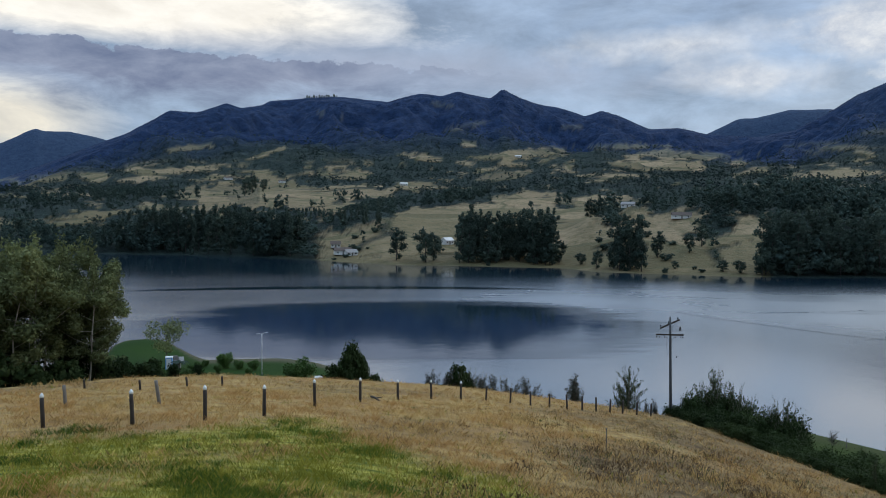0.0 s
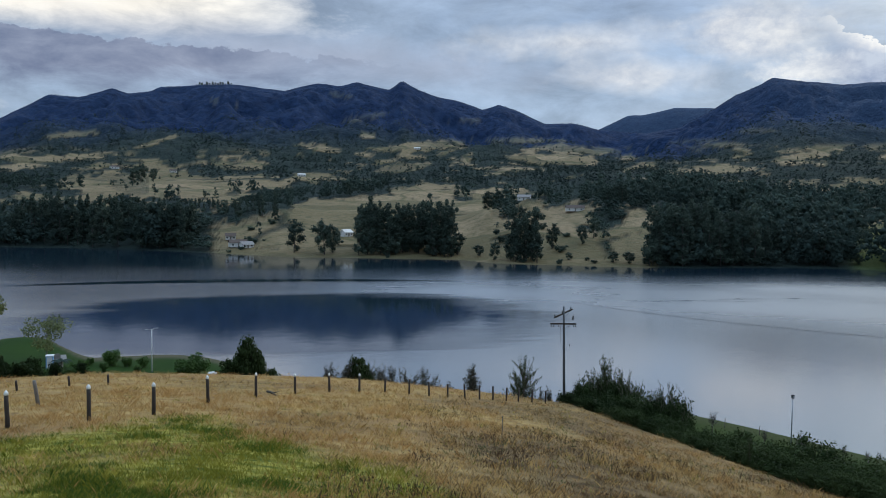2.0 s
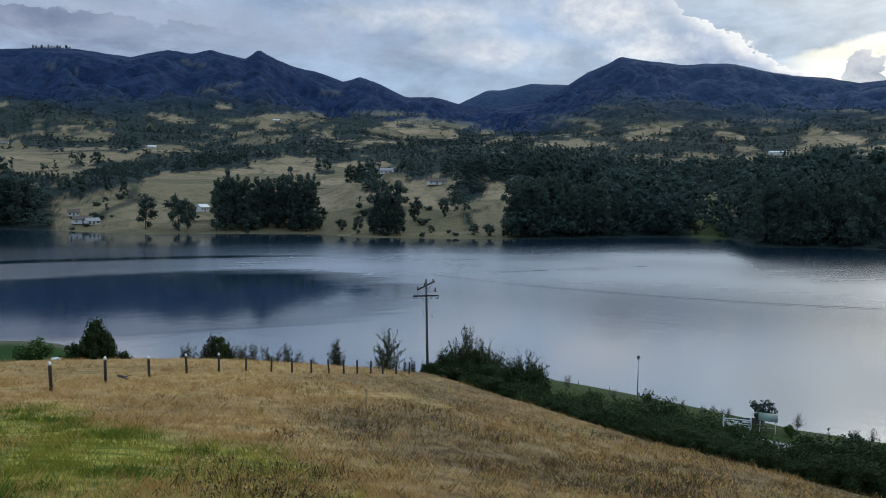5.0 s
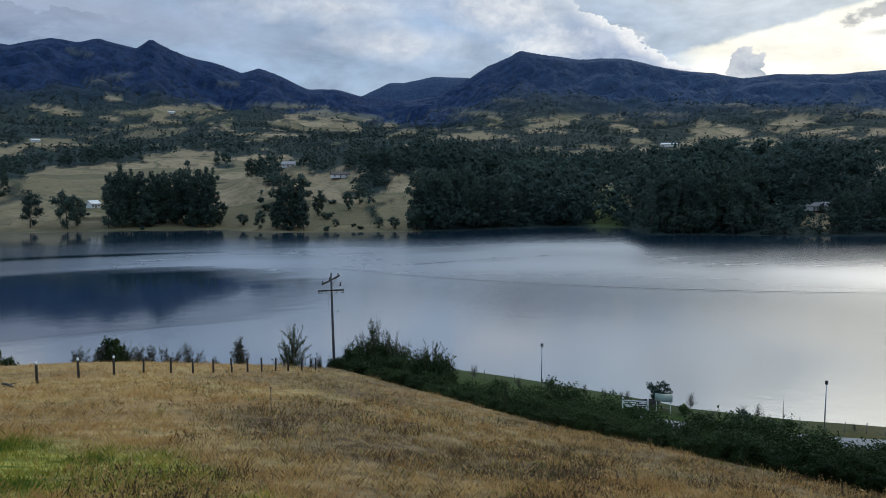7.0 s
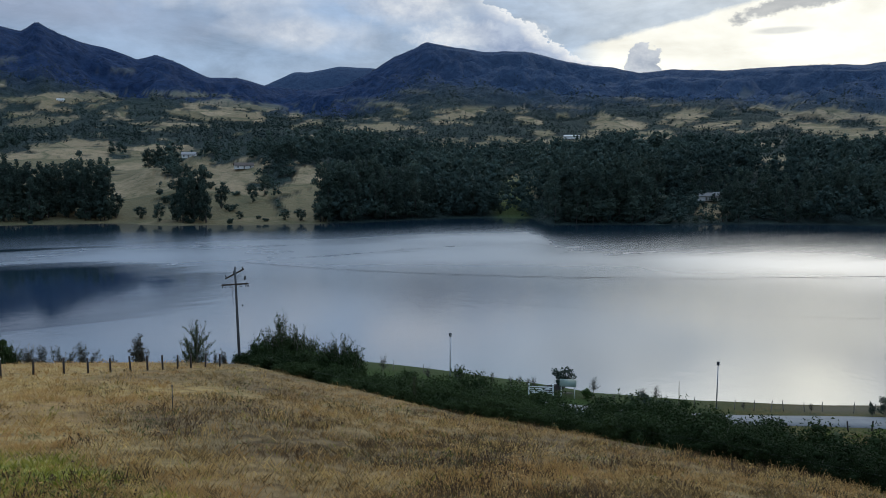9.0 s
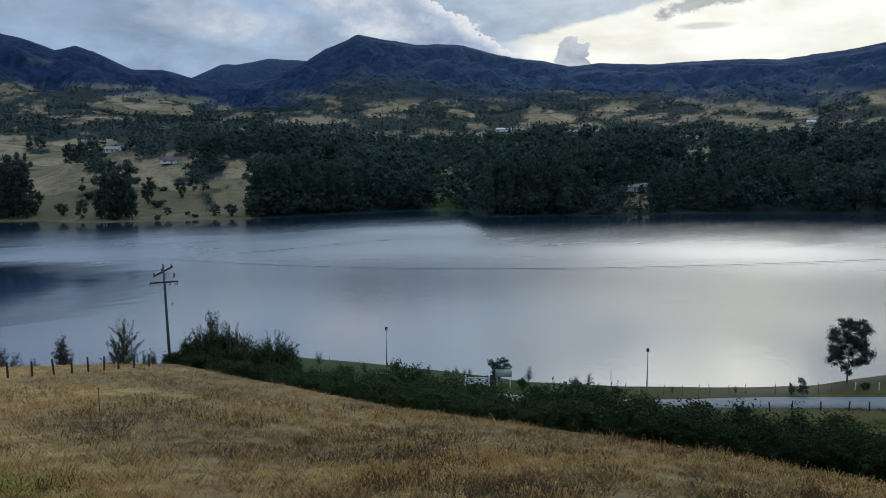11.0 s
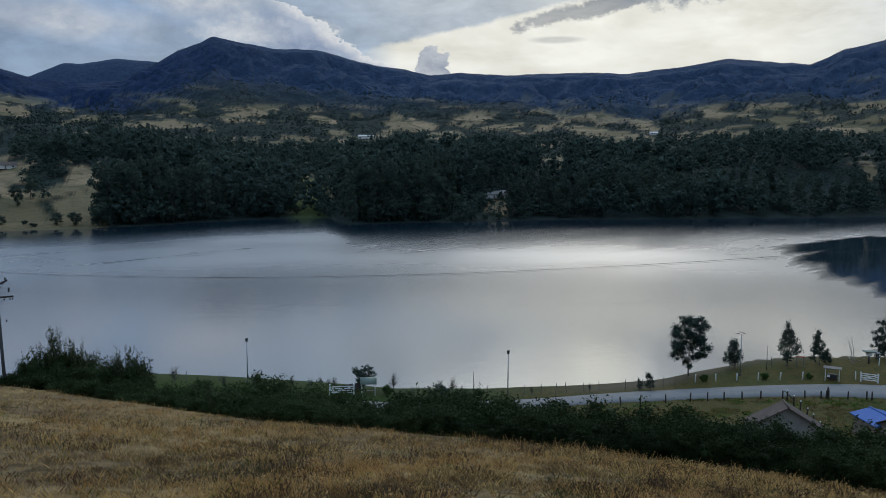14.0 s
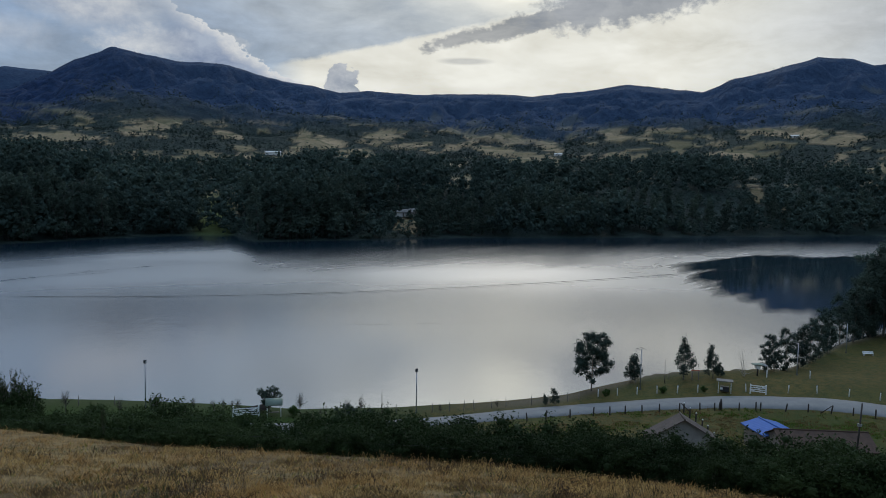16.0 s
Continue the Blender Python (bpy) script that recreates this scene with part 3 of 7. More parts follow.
def ground_z(az, r):
    az, r = np.broadcast_arrays(np.asarray(az, float), np.asarray(r, float))
    x, y = r * np.sin(np.radians(az)), r * np.cos(np.radians(az))
    dist, dip = brow_of(az)
    shore, far, top = near_shore(az), far_shore(az), skyline(az)
    z_brow = EYE - dist * np.tan(np.radians(dip))
    # the pasture under the viewpoint, falling to its brow
    u = np.clip((r - 15) / (dist - 15), 0, 1)
    step = along(az, (-40, 22.0), (-10, 21.8), (10, 21.0), (25, 20.5), (95, 20.5))
    z = np.where(r < 15, 26.4 - (26.4 - step) * ease(r / 15 * 0.85) / ease(0.85), step + (z_brow - step) * u)
    z = z + 0.25 * (fbm(x / 9, y / 9, 3) - 0.5) * ease((r - 8) / 10) * (r < dist + 3)
    # the drop behind the brow, the shelf with the road, the shore
    foot = dist + np.minimum(0.55 * (shore - dist), along(az, (-40, 70), (-12, 60), (20, 30), (60, 30), (95, 30)))
    z = np.where(r > dist, z_brow + (2.0 - z_brow) * (1 - (1 - np.clip((r - dist) / (foot - dist), 0, 1)) ** 2), z)
    z = np.where(r > foot, 2.0 + (0.35 - 2.0) * ease((r - foot) / (shore - foot)), z)
    z = z + 1.5 * np.exp(-(((az - 77) / 9) ** 2) - ((r - 117) / 11) ** 2)
    z = z + 1.4 * np.exp(-(((az + 21.4) / 2.2) ** 2) - ((r - 166) / 9) ** 2)
    z = np.where(r > shore, np.minimum(z, 0.35 - 0.13 * (r - shore)), z)
    z = np.maximum(z, -3.0)
    # beyond the lake: farmland that rises to the ranges
    lr = np.log(np.maximum(r, 1))
    d = r - far
    knee, crest = 1850.0, 2950.0
    low = along(az, (-40, -0.6), (-25, -0.5), (-12, -0.2), (-3, -0.9), (8, -0.9), (18, -0.5), (24, 0.3), (34, -0.9), (38, -0.6), (43, 0.2), (60, 0.2), (70, 0.6), (80, -0.4), (95, 0))
    mid = along(az, (-40, 1.2), (-22, 1.6), (-5, 2.1), (10, 2.2), (24, 2.6), (36, 1.9), (50, 1.6), (70, 1.9), (90, 2.2))
    base = 0.60 * top
    top = top + 0.12 * (fbm(az / 0.9, az * 0 + 3.3, 71, 4, 0.55) - 0.5)
    e = np.where(lr < np.log(620), low, 0)
    e = np.where((lr >= np.log(620)), low + (mid - low) * (lr - np.log(620)) / np.log(1100 / 620), e)
    e = np.where(lr >= np.log(1100), mid + (base - mid) * (lr - np.log(1100)) / np.log(knee / 1100), e)
    e = np.where(r >= knee, base + (top - base) * ease((r - knee) / (crest - knee)) ** 0.9, e)
    hill = EYE + r * np.tan(np.radians(e))
    roll = fbm(x / 260, y / 260, 11, 4) - 0.5
    ridges = 1 - np.abs(2 * fbm(x / 400 + 0.2 * roll, y / 400, 23, 5, 0.55) - 1) * 2
    hill = hill + roll * np.interp(r, (400, 620, 1200, 1900, 2700), (0, 12, 46, 55, 20))
    spurs = 1 - 2 * np.abs(2 * fbm(x / 170 + 0.5 * roll, y / 170, 29, 4, 0.6) - 1)
    hill = hill + (ridges - 0.6) * np.interp(r, (1500, 1900, 2350, 2700, 2900, 3100), (0, 50, 90, 60, 0, 30)) + (spurs - 0.5) * np.interp(r, (1200, 1700, 2300, 2750, 2920), (0, 18, 44, 30, 0))
    hill = np.minimum(hill, EYE + r * np.tan(np.radians(top - 0.9 * (1 - ease((r - knee) / (crest - knee))))))
    for a, dist_, high, wa, wr in ((13.9, 556, 11, 1.3, 20), (17.2, 556, 8, 1.5, 18), (13.3, 468, 9, 1.6, 26), (16.9, 462, 7, 1.8, 30), (11.0, 520, 7, 1.5, 30), (19.5, 540, 8, 2.2, 35), (5.5, 620, 9, 4, 45), (-6, 600, 8, 5, 50)):
        hill = hill + high * np.exp(-(((az - a) / wa) ** 2) - ((r - dist_) / wr) ** 2)
    hill = np.where(r > crest, hill - (r - crest) * 0.10, hill)
    behind = (EYE + 4000 * np.tan(np.radians(back_range(az) + 0.1 * (fbm(az / 1.0, az * 0 + 8.8, 73, 4, 0.6) - 0.5)))) * np.exp(-((r - 4000) / 420) ** 2)
    hill = np.where(r > crest, np.maximum(hill, behind), hill)
    z_far = hill * ease(d / 170) + np.minimum(d * 0.05, 2.5) * (1 - ease(d / 170))
    z = np.where(d > 0, np.maximum(z_far, 0.05 * np.minimum(d, 10)), z)
    z = np.where((d <= 0) & (r > shore), np.maximum(z, -3 + 3 * ease((d + 25) / 25)), z)
    # behind the viewpoint: plain pasture
    w = ease((np.abs(az - 28) - 72) / 25)
    return z * (1 - w) + w * (26.4 + 0.02 * r + 14 * (fbm(x / 150, y / 150, 5) - 0.5) * ease(r / 60))


def spot(az, r, lift=0.0):
    """The point of the ground at that bearing and distance."""
    return Vector((r * sin(radians(az)), r * cos(radians(az)), float(ground_z(az, r)) + lift))
# ---- building helpers ----
def mesh_of(name, verts, faces, mat, smooth=False):
    """A mesh from arrays of corners and of faces with as many corners each."""
    me = bpy.data.meshes.new(name)
    verts, faces = np.asarray(verts, np.float32), np.asarray(faces, np.int32)
    n, k = faces.shape
    me.vertices.add(len(verts))
    me.vertices.foreach_set("co", verts.ravel())
    me.loops.add(n * k)
    me.loops.foreach_set("vertex_index", faces.ravel())
    me.polygons.add(n)
    me.polygons.foreach_set("loop_start", np.arange(0, n * k, k, dtype=np.int32))
    me.update(calc_edges=True)
    me.validate()
    if smooth:
        me.polygons.foreach_set("use_smooth", np.ones(len(me.polygons), bool))
    me.materials.append(mat)
    return me


def under(ob, parent):
    ob.parent = parent
    return ob


def part(name, bm, mat, parent, label=""):
    """Links a bmesh as one mesh object under a thing or part."""
    me = bpy.data.meshes.new(name)
    bm.to_mesh(me)
    bm.free()
    me.materials.append(mat)
    ob = new(name, me)
    if parent is not None:
        ob.parent = parent
    return tagged(ob, label)


def thing(name, m, label, category, group="", kind=""):
    ob = new(name)
    ob.empty_display_size = 0.2
    ob.matrix_basis = m
    return tagged(ob, label, category, group, kind)


def at(az, r, lift=0.0, turn=0.0):
    p = spot(az, r, lift)
    return pose(*p, 0, 0, turn)


def box(bm, x0, y0, z0, x1, y1, z1, bevel=0.0, m=None):
    got = bmesh.ops.create_cube(bm, size=1)["verts"]
    bmesh.ops.scale(bm, vec=(x1 - x0, y1 - y0, z1 - z0), verts=got)
    bmesh.ops.translate(bm, vec=((x0 + x1) / 2, (y0 + y1) / 2, (z0 + z1) / 2), verts=got)
    if m is not None:
        bmesh.ops.transform(bm, matrix=m, verts=got)
    if bevel:
        edges = list({e for v in got for e in v.link_edges})
        bmesh.ops.bevel(bm, geom=edges, offset=bevel, segments=1, affect="EDGES")
    return bm


def boxed(*args, **kw):
    return box(bmesh.new(), *args, **kw)


def tube(bm, points, radii, sides=8, cap=True):
    """A tapered tube along points."""
    rings = []
    pts = [Vector(p) for p in points]
    for i, p in enumerate(pts):
        d = (pts[min(i + 1, len(pts) - 1)] - pts[max(i - 1, 0)]).normalized()
        a = d.orthogonal().normalized() if abs(d.z) < 0.95 else (Vector((1, 0, 0)) - d * d.x).normalized()
        b = d.cross(a)
        rings.append([bm.verts.new(p + float(radii[i]) * (cos(2 * pi * k / sides) * a + sin(2 * pi * k / sides) * b)) for k in range(sides)])
    for lo, hi in zip(rings, rings[1:]):
        for k in range(sides):
            bm.faces.new((lo[k], lo[(k + 1) % sides], hi[(k + 1) % sides], hi[k])).smooth = True
    if cap:
        bm.faces.new(rings[-1])
        bm.faces.new(rings[0][::-1])
    return bm


def tubed(points, radii, sides=8):
    return tube(bmesh.new(), points, radii, sides)


# ---- ground and water ----
FIELDS = (  # open land: bearing and height angle of the middle, half width, half height, tilt, in degrees
    ((-25.1, -0.44, 2.1, 0.38, 9), (-12.7, 1.29, 6.6, 0.99, 0), (-7.4, 1.61, 3.7, 0.50, 0), (-4.4, -0.79, 3.6, 0.42, 9), (0.6, 0.18, 4.6, 0.55, 7), (6.1, 1.11, 2.9, 0.54, 4),
     (-5.3, -2.14, 3.7, 1.09, 0), (-0.6, -2.53, 1.9, 0.93, 0), (11.4, 1.10, 3.6, 0.41, 0), (9.0, -0.25, 2.9, 0.75, 0), (11.3, -2.38, 2.0, 0.99, 25), (10.3, -3.5, 2.5, 0.37, 0)),
    ((18.4, -2.12, 3.6, 0.68, -4), (13.8, 0.37, 1.4, 0.49, 0), (17.0, -0.45, 1.6, 0.44, 0), (21.6, -0.79, 0.9, 0.94, 0), (17.5, -3.2, 3.4, 0.45, 0), (25.1, -2.39, 0.4, 0.59, 0),
     (37.5, -1.81, 1.8, 1.58, 0), (51.2, -2.88, 1.7, 0.78, 0), (75.8, -0.15, 0.5, 0.86, 40), (77.5, -1.00, 0.7, 0.38, -40)),
    ((-1.9, 2.18, 2.5, 0.25, -5), (-7.6, 2.82, 2.3, 0.42, 0), (16.9, 4.4, 3.7, 0.44, -4), (15.8, 3.62, 3.9, 0.52, -3), (6.0, 4.5, 4.4, 0.45, 6), (4.4, 2.90, 2.3, 0.42, 8),
     (13.4, 5.0, 3.4, 0.26, 0), (26.7, 2.86, 4.0, 0.30, 2), (-13.0, 4.30, 1.6, 0.24, 20), (-18.3, 4.54, 1.9, 0.24, 8), (-24.5, 2.32, 1.3, 0.46, 0), (-20.0, 2.87, 3.0, 0.28, 4),
     (-26.1, 1.11, 2.0, 0.19, 0), (-16.8, 3.12, 0.8, 0.20, 10), (-1.9, 4.27, 2.1, 0.33, -8), (27.3, 4.63, 2.7, 0.30, 0), (12.2, 2.91, 3.2, 0.20, 0), (21.8, 2.15, 1.1, 0.27, 0), (1.8, 5.26, 0.7, 0.37, 0)),
    ((26.3, 3.00, 2.7, 0.37, 6), (32.6, 3.76, 3.1, 0.37, 6), (36.4, 2.12, 2.7, 0.33, -4), (44.2, 3.10, 2.8, 0.64, 0), (38.0, 3.46, 1.8, 0.33, -12), (51.3, 3.08, 1.9, 0.34, 6),
     (52.5, 2.60, 1.1, 0.15, -12), (59.6, 2.06, 3.0, 0.50, 3), (40.4, 1.91, 1.9, 0.33, 0), (54.8, 1.74, 0.8, 0.37, 15), (74.2, 2.56, 2.8, 0.47, 0), (77.7, 4.08, 3.3, 0.53, -4),
     (75.3, 3.07, 2.9, 0.35, 8), (81.2, 3.58, 2.3, 0.40, 3), (83.2, 1.56, 1.4, 0.25, -8), (69.6, 4.27, 2.1, 0.32, 0), (66.2, 2.50, 2.0, 0.33, 0), (70.1, 3.35, 2.3, 0.28, 0)),
    ((-9.1, 7.34, 0.4, 0.28, 0), (-0.1, 8.08, 0.9, 0.20, -8), (1.6, 6.54, 1.8, 0.21, 12), (-7.4, 6.98, 0.5, 0.12, -15), (8.9, 6.44, 1.4, 0.20, 0), (45.5, 5.05, 1.9, 0.23, 0),
     (52.9, 5.11, 0.6, 0.41, 30), (41.2, 4.45, 1.6, 0.20, -5), (57.2, 3.54, 1.2, 0.29, 0), (29.7, 5.56, 1.6, 0.20, 0), (25.5, 4.92, 2.3, 0.16, 4), (55.9, 4.82, 1.1, 0.18, 10),
     (62.8, 4.96, 1.4, 0.49, 25), (78.7, 5.48, 1.7, 0.22, 10), (75.4, 5.90, 1.6, 0.15, 8), (82.3, 6.76, 1.0, 0.25, -15), (57.1, 3.65, 2.3, 0.25, 0), (79.0, 6.39, 1.0, 0.15, 0)))


WOODS = (  # stands of trees, in the same terms
    (-5.9, -0.17, 3.9, 0.84, 16), (0.6, 1.28, 4.6, 0.72, 5), (12.2, -0.09, 1.0, 0.82, 0), (15.0, 0.87, 2.4, 0.73, 0), (19.7, -0.46, 1.3, 1.03, 0), (23.3, 1.29, 7.4, 1.24, 0), (9.0, 1.25, 0.8, 0.91, 0),
    (-21.5, 1.54, 6.0, 0.55, 4), (-28.1, 0.21, 3.0, 0.74, 0), (18.4, -1.44, 1.0, 0.32, 0), (27.6, -1.65, 4.2, 2.26, 0), (4.0, 2.64, 4.6, 0.54, 5), (-8.2, 2.43, 2.1, 0.33, 0), (-14.7, 1.59, 1.3, 1.06, 0), (-2.8, 3.13, 3.8, 0.38, -4),
    (15.0, 2.37, 3.1, 0.41, 10), (11.4, 4.42, 2.4, 0.41, 0), (20.3, 5.09, 4.1, 0.55, -4), (25.6, 3.82, 3.1, 0.30, 0))


def height_angle(az, r):
    return np.degrees(np.arctan2(ground_z(az, r) - EYE, r))


def patches(az, e, spots, seed, hem):
    """1 inside the given patches of land, 0 outside, with ragged hems."""
    ragged = (fbm(az / 0.7, e / 0.36, seed, 3, 0.55) - 0.5) * hem
    best = 0.0 * az
    for a, mid, wa, we, tilt in spots:
        c, s_ = cos(radians(tilt)), sin(radians(tilt))
        u, v = ((az - a) * c + (e - mid) * s_) / wa, ((e - mid) * c - (az - a) * s_) / we
        best = np.maximum(best, ease((np.where(az > 24, 0.84, 1.02) - np.hypot(u, v) - ragged) / 0.12))
    return best


def open_share(az, r):
    """How open the land beyond the lake is: fields and clearings."""
    e = height_angle(az, r)
    low = patches(az, e, FIELDS[0] + FIELDS[1] + tuple((a, m, 0.85 * wa, 0.8 * we, tilt) for a, m, wa, we, tilt in FIELDS[2] + FIELDS[3]), 45, 0.9)
    return np.maximum(low, 0.5 * patches(az, e, FIELDS[4], 45, 0.9))


def wood_share(az, r):
    """How wooded the land beyond the lake is, 0 to 1."""
    az, r = np.asarray(az, float), np.asarray(r, float)
    x, y = r * np.sin(np.radians(az)), r * np.cos(np.radians(az))
    e = height_angle(az, r)
    n = fbm(az / 1.5, e / 0.42, 41, 4, 0.6)
    mixed = np.clip(np.where(az > 24, 0.95, 0.80) + (n - 0.46) * 11, 0, 1)          # copses and scraps of field
    low = ease((0.9 - e) / 0.4) * ease((az + 9.5) / 1) * ease((23.5 - az) / 1)      # open farmland between the groves
    mixed = np.maximum(mixed * (1 - low), ease((e - 4.3) / 0.4))
    foot = along(az, (-40, 1.6), (-28, 1.9), (-20, 3.2), (-10, 3.4), (0, 3.8), (5, 5.4), (9, 6.0), (13, 5.8), (18, 5.5), (25, 4.9), (30, 5.1), (38, 4.6), (46, 5.0), (66, 5.3), (75, 5.8), (84, 6.4), (95, 6.4))
    shore_top = along(az, (20, 1.0), (40, 0.5), (56, 0.3), (62, 0.7), (90, 0.7))
    mass = np.maximum(np.maximum(ease((e - foot) / 0.7), ease((az - 23) / 2) * ease((shore_top - e) / 0.6)), ease((-9 - az) / 1) * ease((-1.1 - e) / 0.5))
    mass = np.maximum(mass, (r > 3000) * 1.0)
    share = mixed + (1 - mixed) * mass
    # hedgerows wander through the fields
    line = fbm(x / 130 + 3, y / 80, 43, 2)
    hedge = np.exp(-((line - 0.5) / np.where(r > 900, 0.026, 0.014)) ** 2) * ease((fbm(x / 60, y / 60, 49, 2) - 0.46) / 0.08) * (e < 5)
    field = open_share(az, r)
    share = share * (1 - field) + 0.85 * hedge * field
    return np.clip(np.maximum(share, patches(az, e, WOODS, 55, 1.0) * (1 - 0.7 * field)), 0, 1)


def ground_mesh(V, quads, cap):
    """The sheet of quads, closed in its middle by a fan of triangles."""
    tri = cap[:, :3]
    loops = np.concatenate([quads.ravel(), tri.ravel()]).astype(np.int32)
    start = np.concatenate([np.arange(len(quads)) * 4, len(quads) * 4 + np.arange(len(tri)) * 3]).astype(np.int32)
    me = bpy.data.meshes.new("ground")
    me.vertices.add(len(V))
    me.vertices.foreach_set("co", V.astype(np.float32).ravel())
    me.loops.add(len(loops))
    me.loops.foreach_set("vertex_index", loops)
    me.polygons.add(len(start))
    me.polygons.foreach_set("loop_start", start)
    me.update(calc_edges=True)
    me.validate()
    me.polygons.foreach_set("use_smooth", np.ones(len(me.polygons), bool))
    me.materials.append(GROUND)
    return me


def build_ground():
    def sheet(step, rs):
        azs = np.concatenate([np.arange(-178, -38, 5.0), np.arange(-38, 94, step), np.arange(95, 182, 5.0)])
        A, Rr = np.meshgrid(azs, rs, indexing="ij")
        na, nr = A.shape
        i, j = np.meshgrid(np.arange(na), np.arange(nr - 1), indexing="ij")
        a, b = i * nr + j, ((i + 1) % na) * nr + j
        return A.ravel(), Rr.ravel(), np.stack([a, a + 1, b + 1, b], -1).reshape(-1, 4), na, nr

    near = sheet(0.3, np.concatenate([[0.05, 2, 4, 6, 8, 10], np.arange(11.5, 60, 0.75), np.arange(60, 120, 1.2), np.arange(120, 220, 2.5), np.arange(220, 331, 15.7)]))
    rest = sheet(0.19, np.concatenate([[329, 360], np.arange(378, 700, 7), np.geomspace(700, 1500, 66), np.arange(1512, 2960, 11.5), np.arange(2990, 3210, 40), np.arange(3260, 4300, 60), [4450, 4700, 4950]]))
    az, r = np.concatenate([near[0], rest[0], [0]]), np.concatenate([near[1], rest[1], [0.01]])
    V = np.stack([r * np.sin(np.radians(az)), r * np.cos(np.radians(az)), ground_z(az, r)], -1)
    Fc = np.concatenate([near[2], rest[2] + len(near[0])])
    ring0 = np.arange(near[3]) * near[4]
    tip = np.full(near[3], len(V) - 1)
    me = ground_mesh(V, Fc, np.stack([ring0, np.roll(ring0, -1), tip, tip], -1))
    ob = new("ground", me)
    dist, _ = brow_of(az)
    shore, far = near_shore(az), far_shore(az)
    mask = {
        "lush": lush_share(az, r),
        "lawn": ease((r - dist - 4) / 8) * (r < 300),
        "far": (r > 300) * 1.0,
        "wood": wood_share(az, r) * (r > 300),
        # where the paler haze tint is painted on the slopes
        "far_haze": np.maximum(ease((az - 24) / 14) * ease((r - 1450) / 400), ease((r - 3150) / 150)),
        # how far the haze tint takes over with distance
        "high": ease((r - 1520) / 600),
        "rust": rust_share(az, r),
        "garden": np.maximum.reduce([ease((r - 118) / 10) * ease((-3 - az) / 4), 0.8 * ease((r - dist - 4) / 6) * ease((az - 14) / 6) * ease((56 - az) / 8), 0.55 * np.exp(-((az - 80) / 5) ** 4 - ((r - 96) / 6.5) ** 4)]) * (r < 300),
        "meadow": np.exp(-((az - 36.9) / 1.3) ** 4 - ((r - 495) / 75) ** 4),
        "bank": np.exp(-((r - far - 4) / 9) ** 2) * (r > 300) * (1 - wood_share(az, r)),
        "moist": np.maximum(ease((70 - (r - far)) / 60), np.maximum(0.3, 0.75 * np.exp(-((az - 12.8) / 4.3) ** 4)) * ease((900 - r) / 300)) * (r > 300) * (1 - wood_share(az, r)),
        "earth": np.exp(-((r - shore) / 2.5) ** 2) * (0.9 - 0.7 * ease((az - 14) / 6) * ease((60 - az) / 6)),
    }
    for name, v in mask.items():
        at_ = me.attributes.new(name, "FLOAT", "POINT")
        at_.data.foreach_set("value", np.clip(v, 0, 1).astype(np.float32))
    return tagged(ob, "rolling dry pasture, lakeside lawns and wooded farm hills", "ground", kind="structure")


def lush_share(az, r):
    """Green grass among the dry: a mown corner of the pasture with dark tussocks."""
    x, y = r * np.sin(np.radians(az)), r * np.cos(np.radians(az))
    n = fbm(x / 5, y / 5, 61, 4)
    edge = along(az, (-40, 34), (-22, 33), (-10, 36), (-3, 31), (6, 26), (14, 20), (24, 12), (95, 5))
    front = ease((edge + 5 * (n - 0.5) - r) / 4)
    rear = ease((np.abs((az + 152) % 360 - 180) - 70) / 60)
    return (front * (1 - rear) + rear * ease((n - 0.35) / 0.3)) * np.clip(0.75 + 2.0 * (fbm(x / 3, y / 2, 67, 4) - 0.42), 0, 1)


def rust_share(az, r):
    """Where the dry grass has gone to brown seed."""
    x, y = r * np.sin(np.radians(az)), r * np.cos(np.radians(az))
    rear = ease((np.abs((az + 152) % 360 - 180) - 70) / 60)
    return np.clip(ease((az - 2) / 20) * 0.9 * (1 - rear) + 0.3 * rear + 1.9 * (fbm(x / 8, y / 5, 77, 4) - 0.5), 0, 1)


build_ground()
# the lake, with the lee of its far shore, where the water lies calm
W_A, W_R = np.meshgrid(np.arange(-46, 101, 1.0), np.concatenate([np.arange(60, 340, 20.0), np.arange(340, 720, 5.0)]), indexing="ij")
lake_v = np.stack([W_R * np.sin(np.radians(W_A)), W_R * np.cos(np.radians(W_A)), 0 * W_R], -1).reshape(-1, 3)
n_a, n_r = W_A.shape
i, j = np.meshgrid(np.arange(n_a - 1), np.arange(n_r - 1), indexing="ij")
a = (i * n_r + j).ravel()
lake_mesh = mesh_of("water", lake_v, np.stack([a, a + 1, a + n_r + 1, a + n_r], -1), WATER, True)
lee = np.exp(-np.maximum(far_shore(W_A) - W_R, 0) / along(W_A, (-46, 480), (-18, 400), (-9, 270), (-4, 210), (2, 150), (8, 115), (14, 85), (40, 90), (46, 120), (60, 140), (76, 150), (84, 200), (100, 260)))
lake_mesh.attributes.new("lee", "FLOAT", "POINT").data.foreach_set("value", lee.astype(np.float32).ravel())
tagged(new("water", lake_mesh), "calm grey-blue lake with breeze-ruffled streaks", "lake", kind="structure")
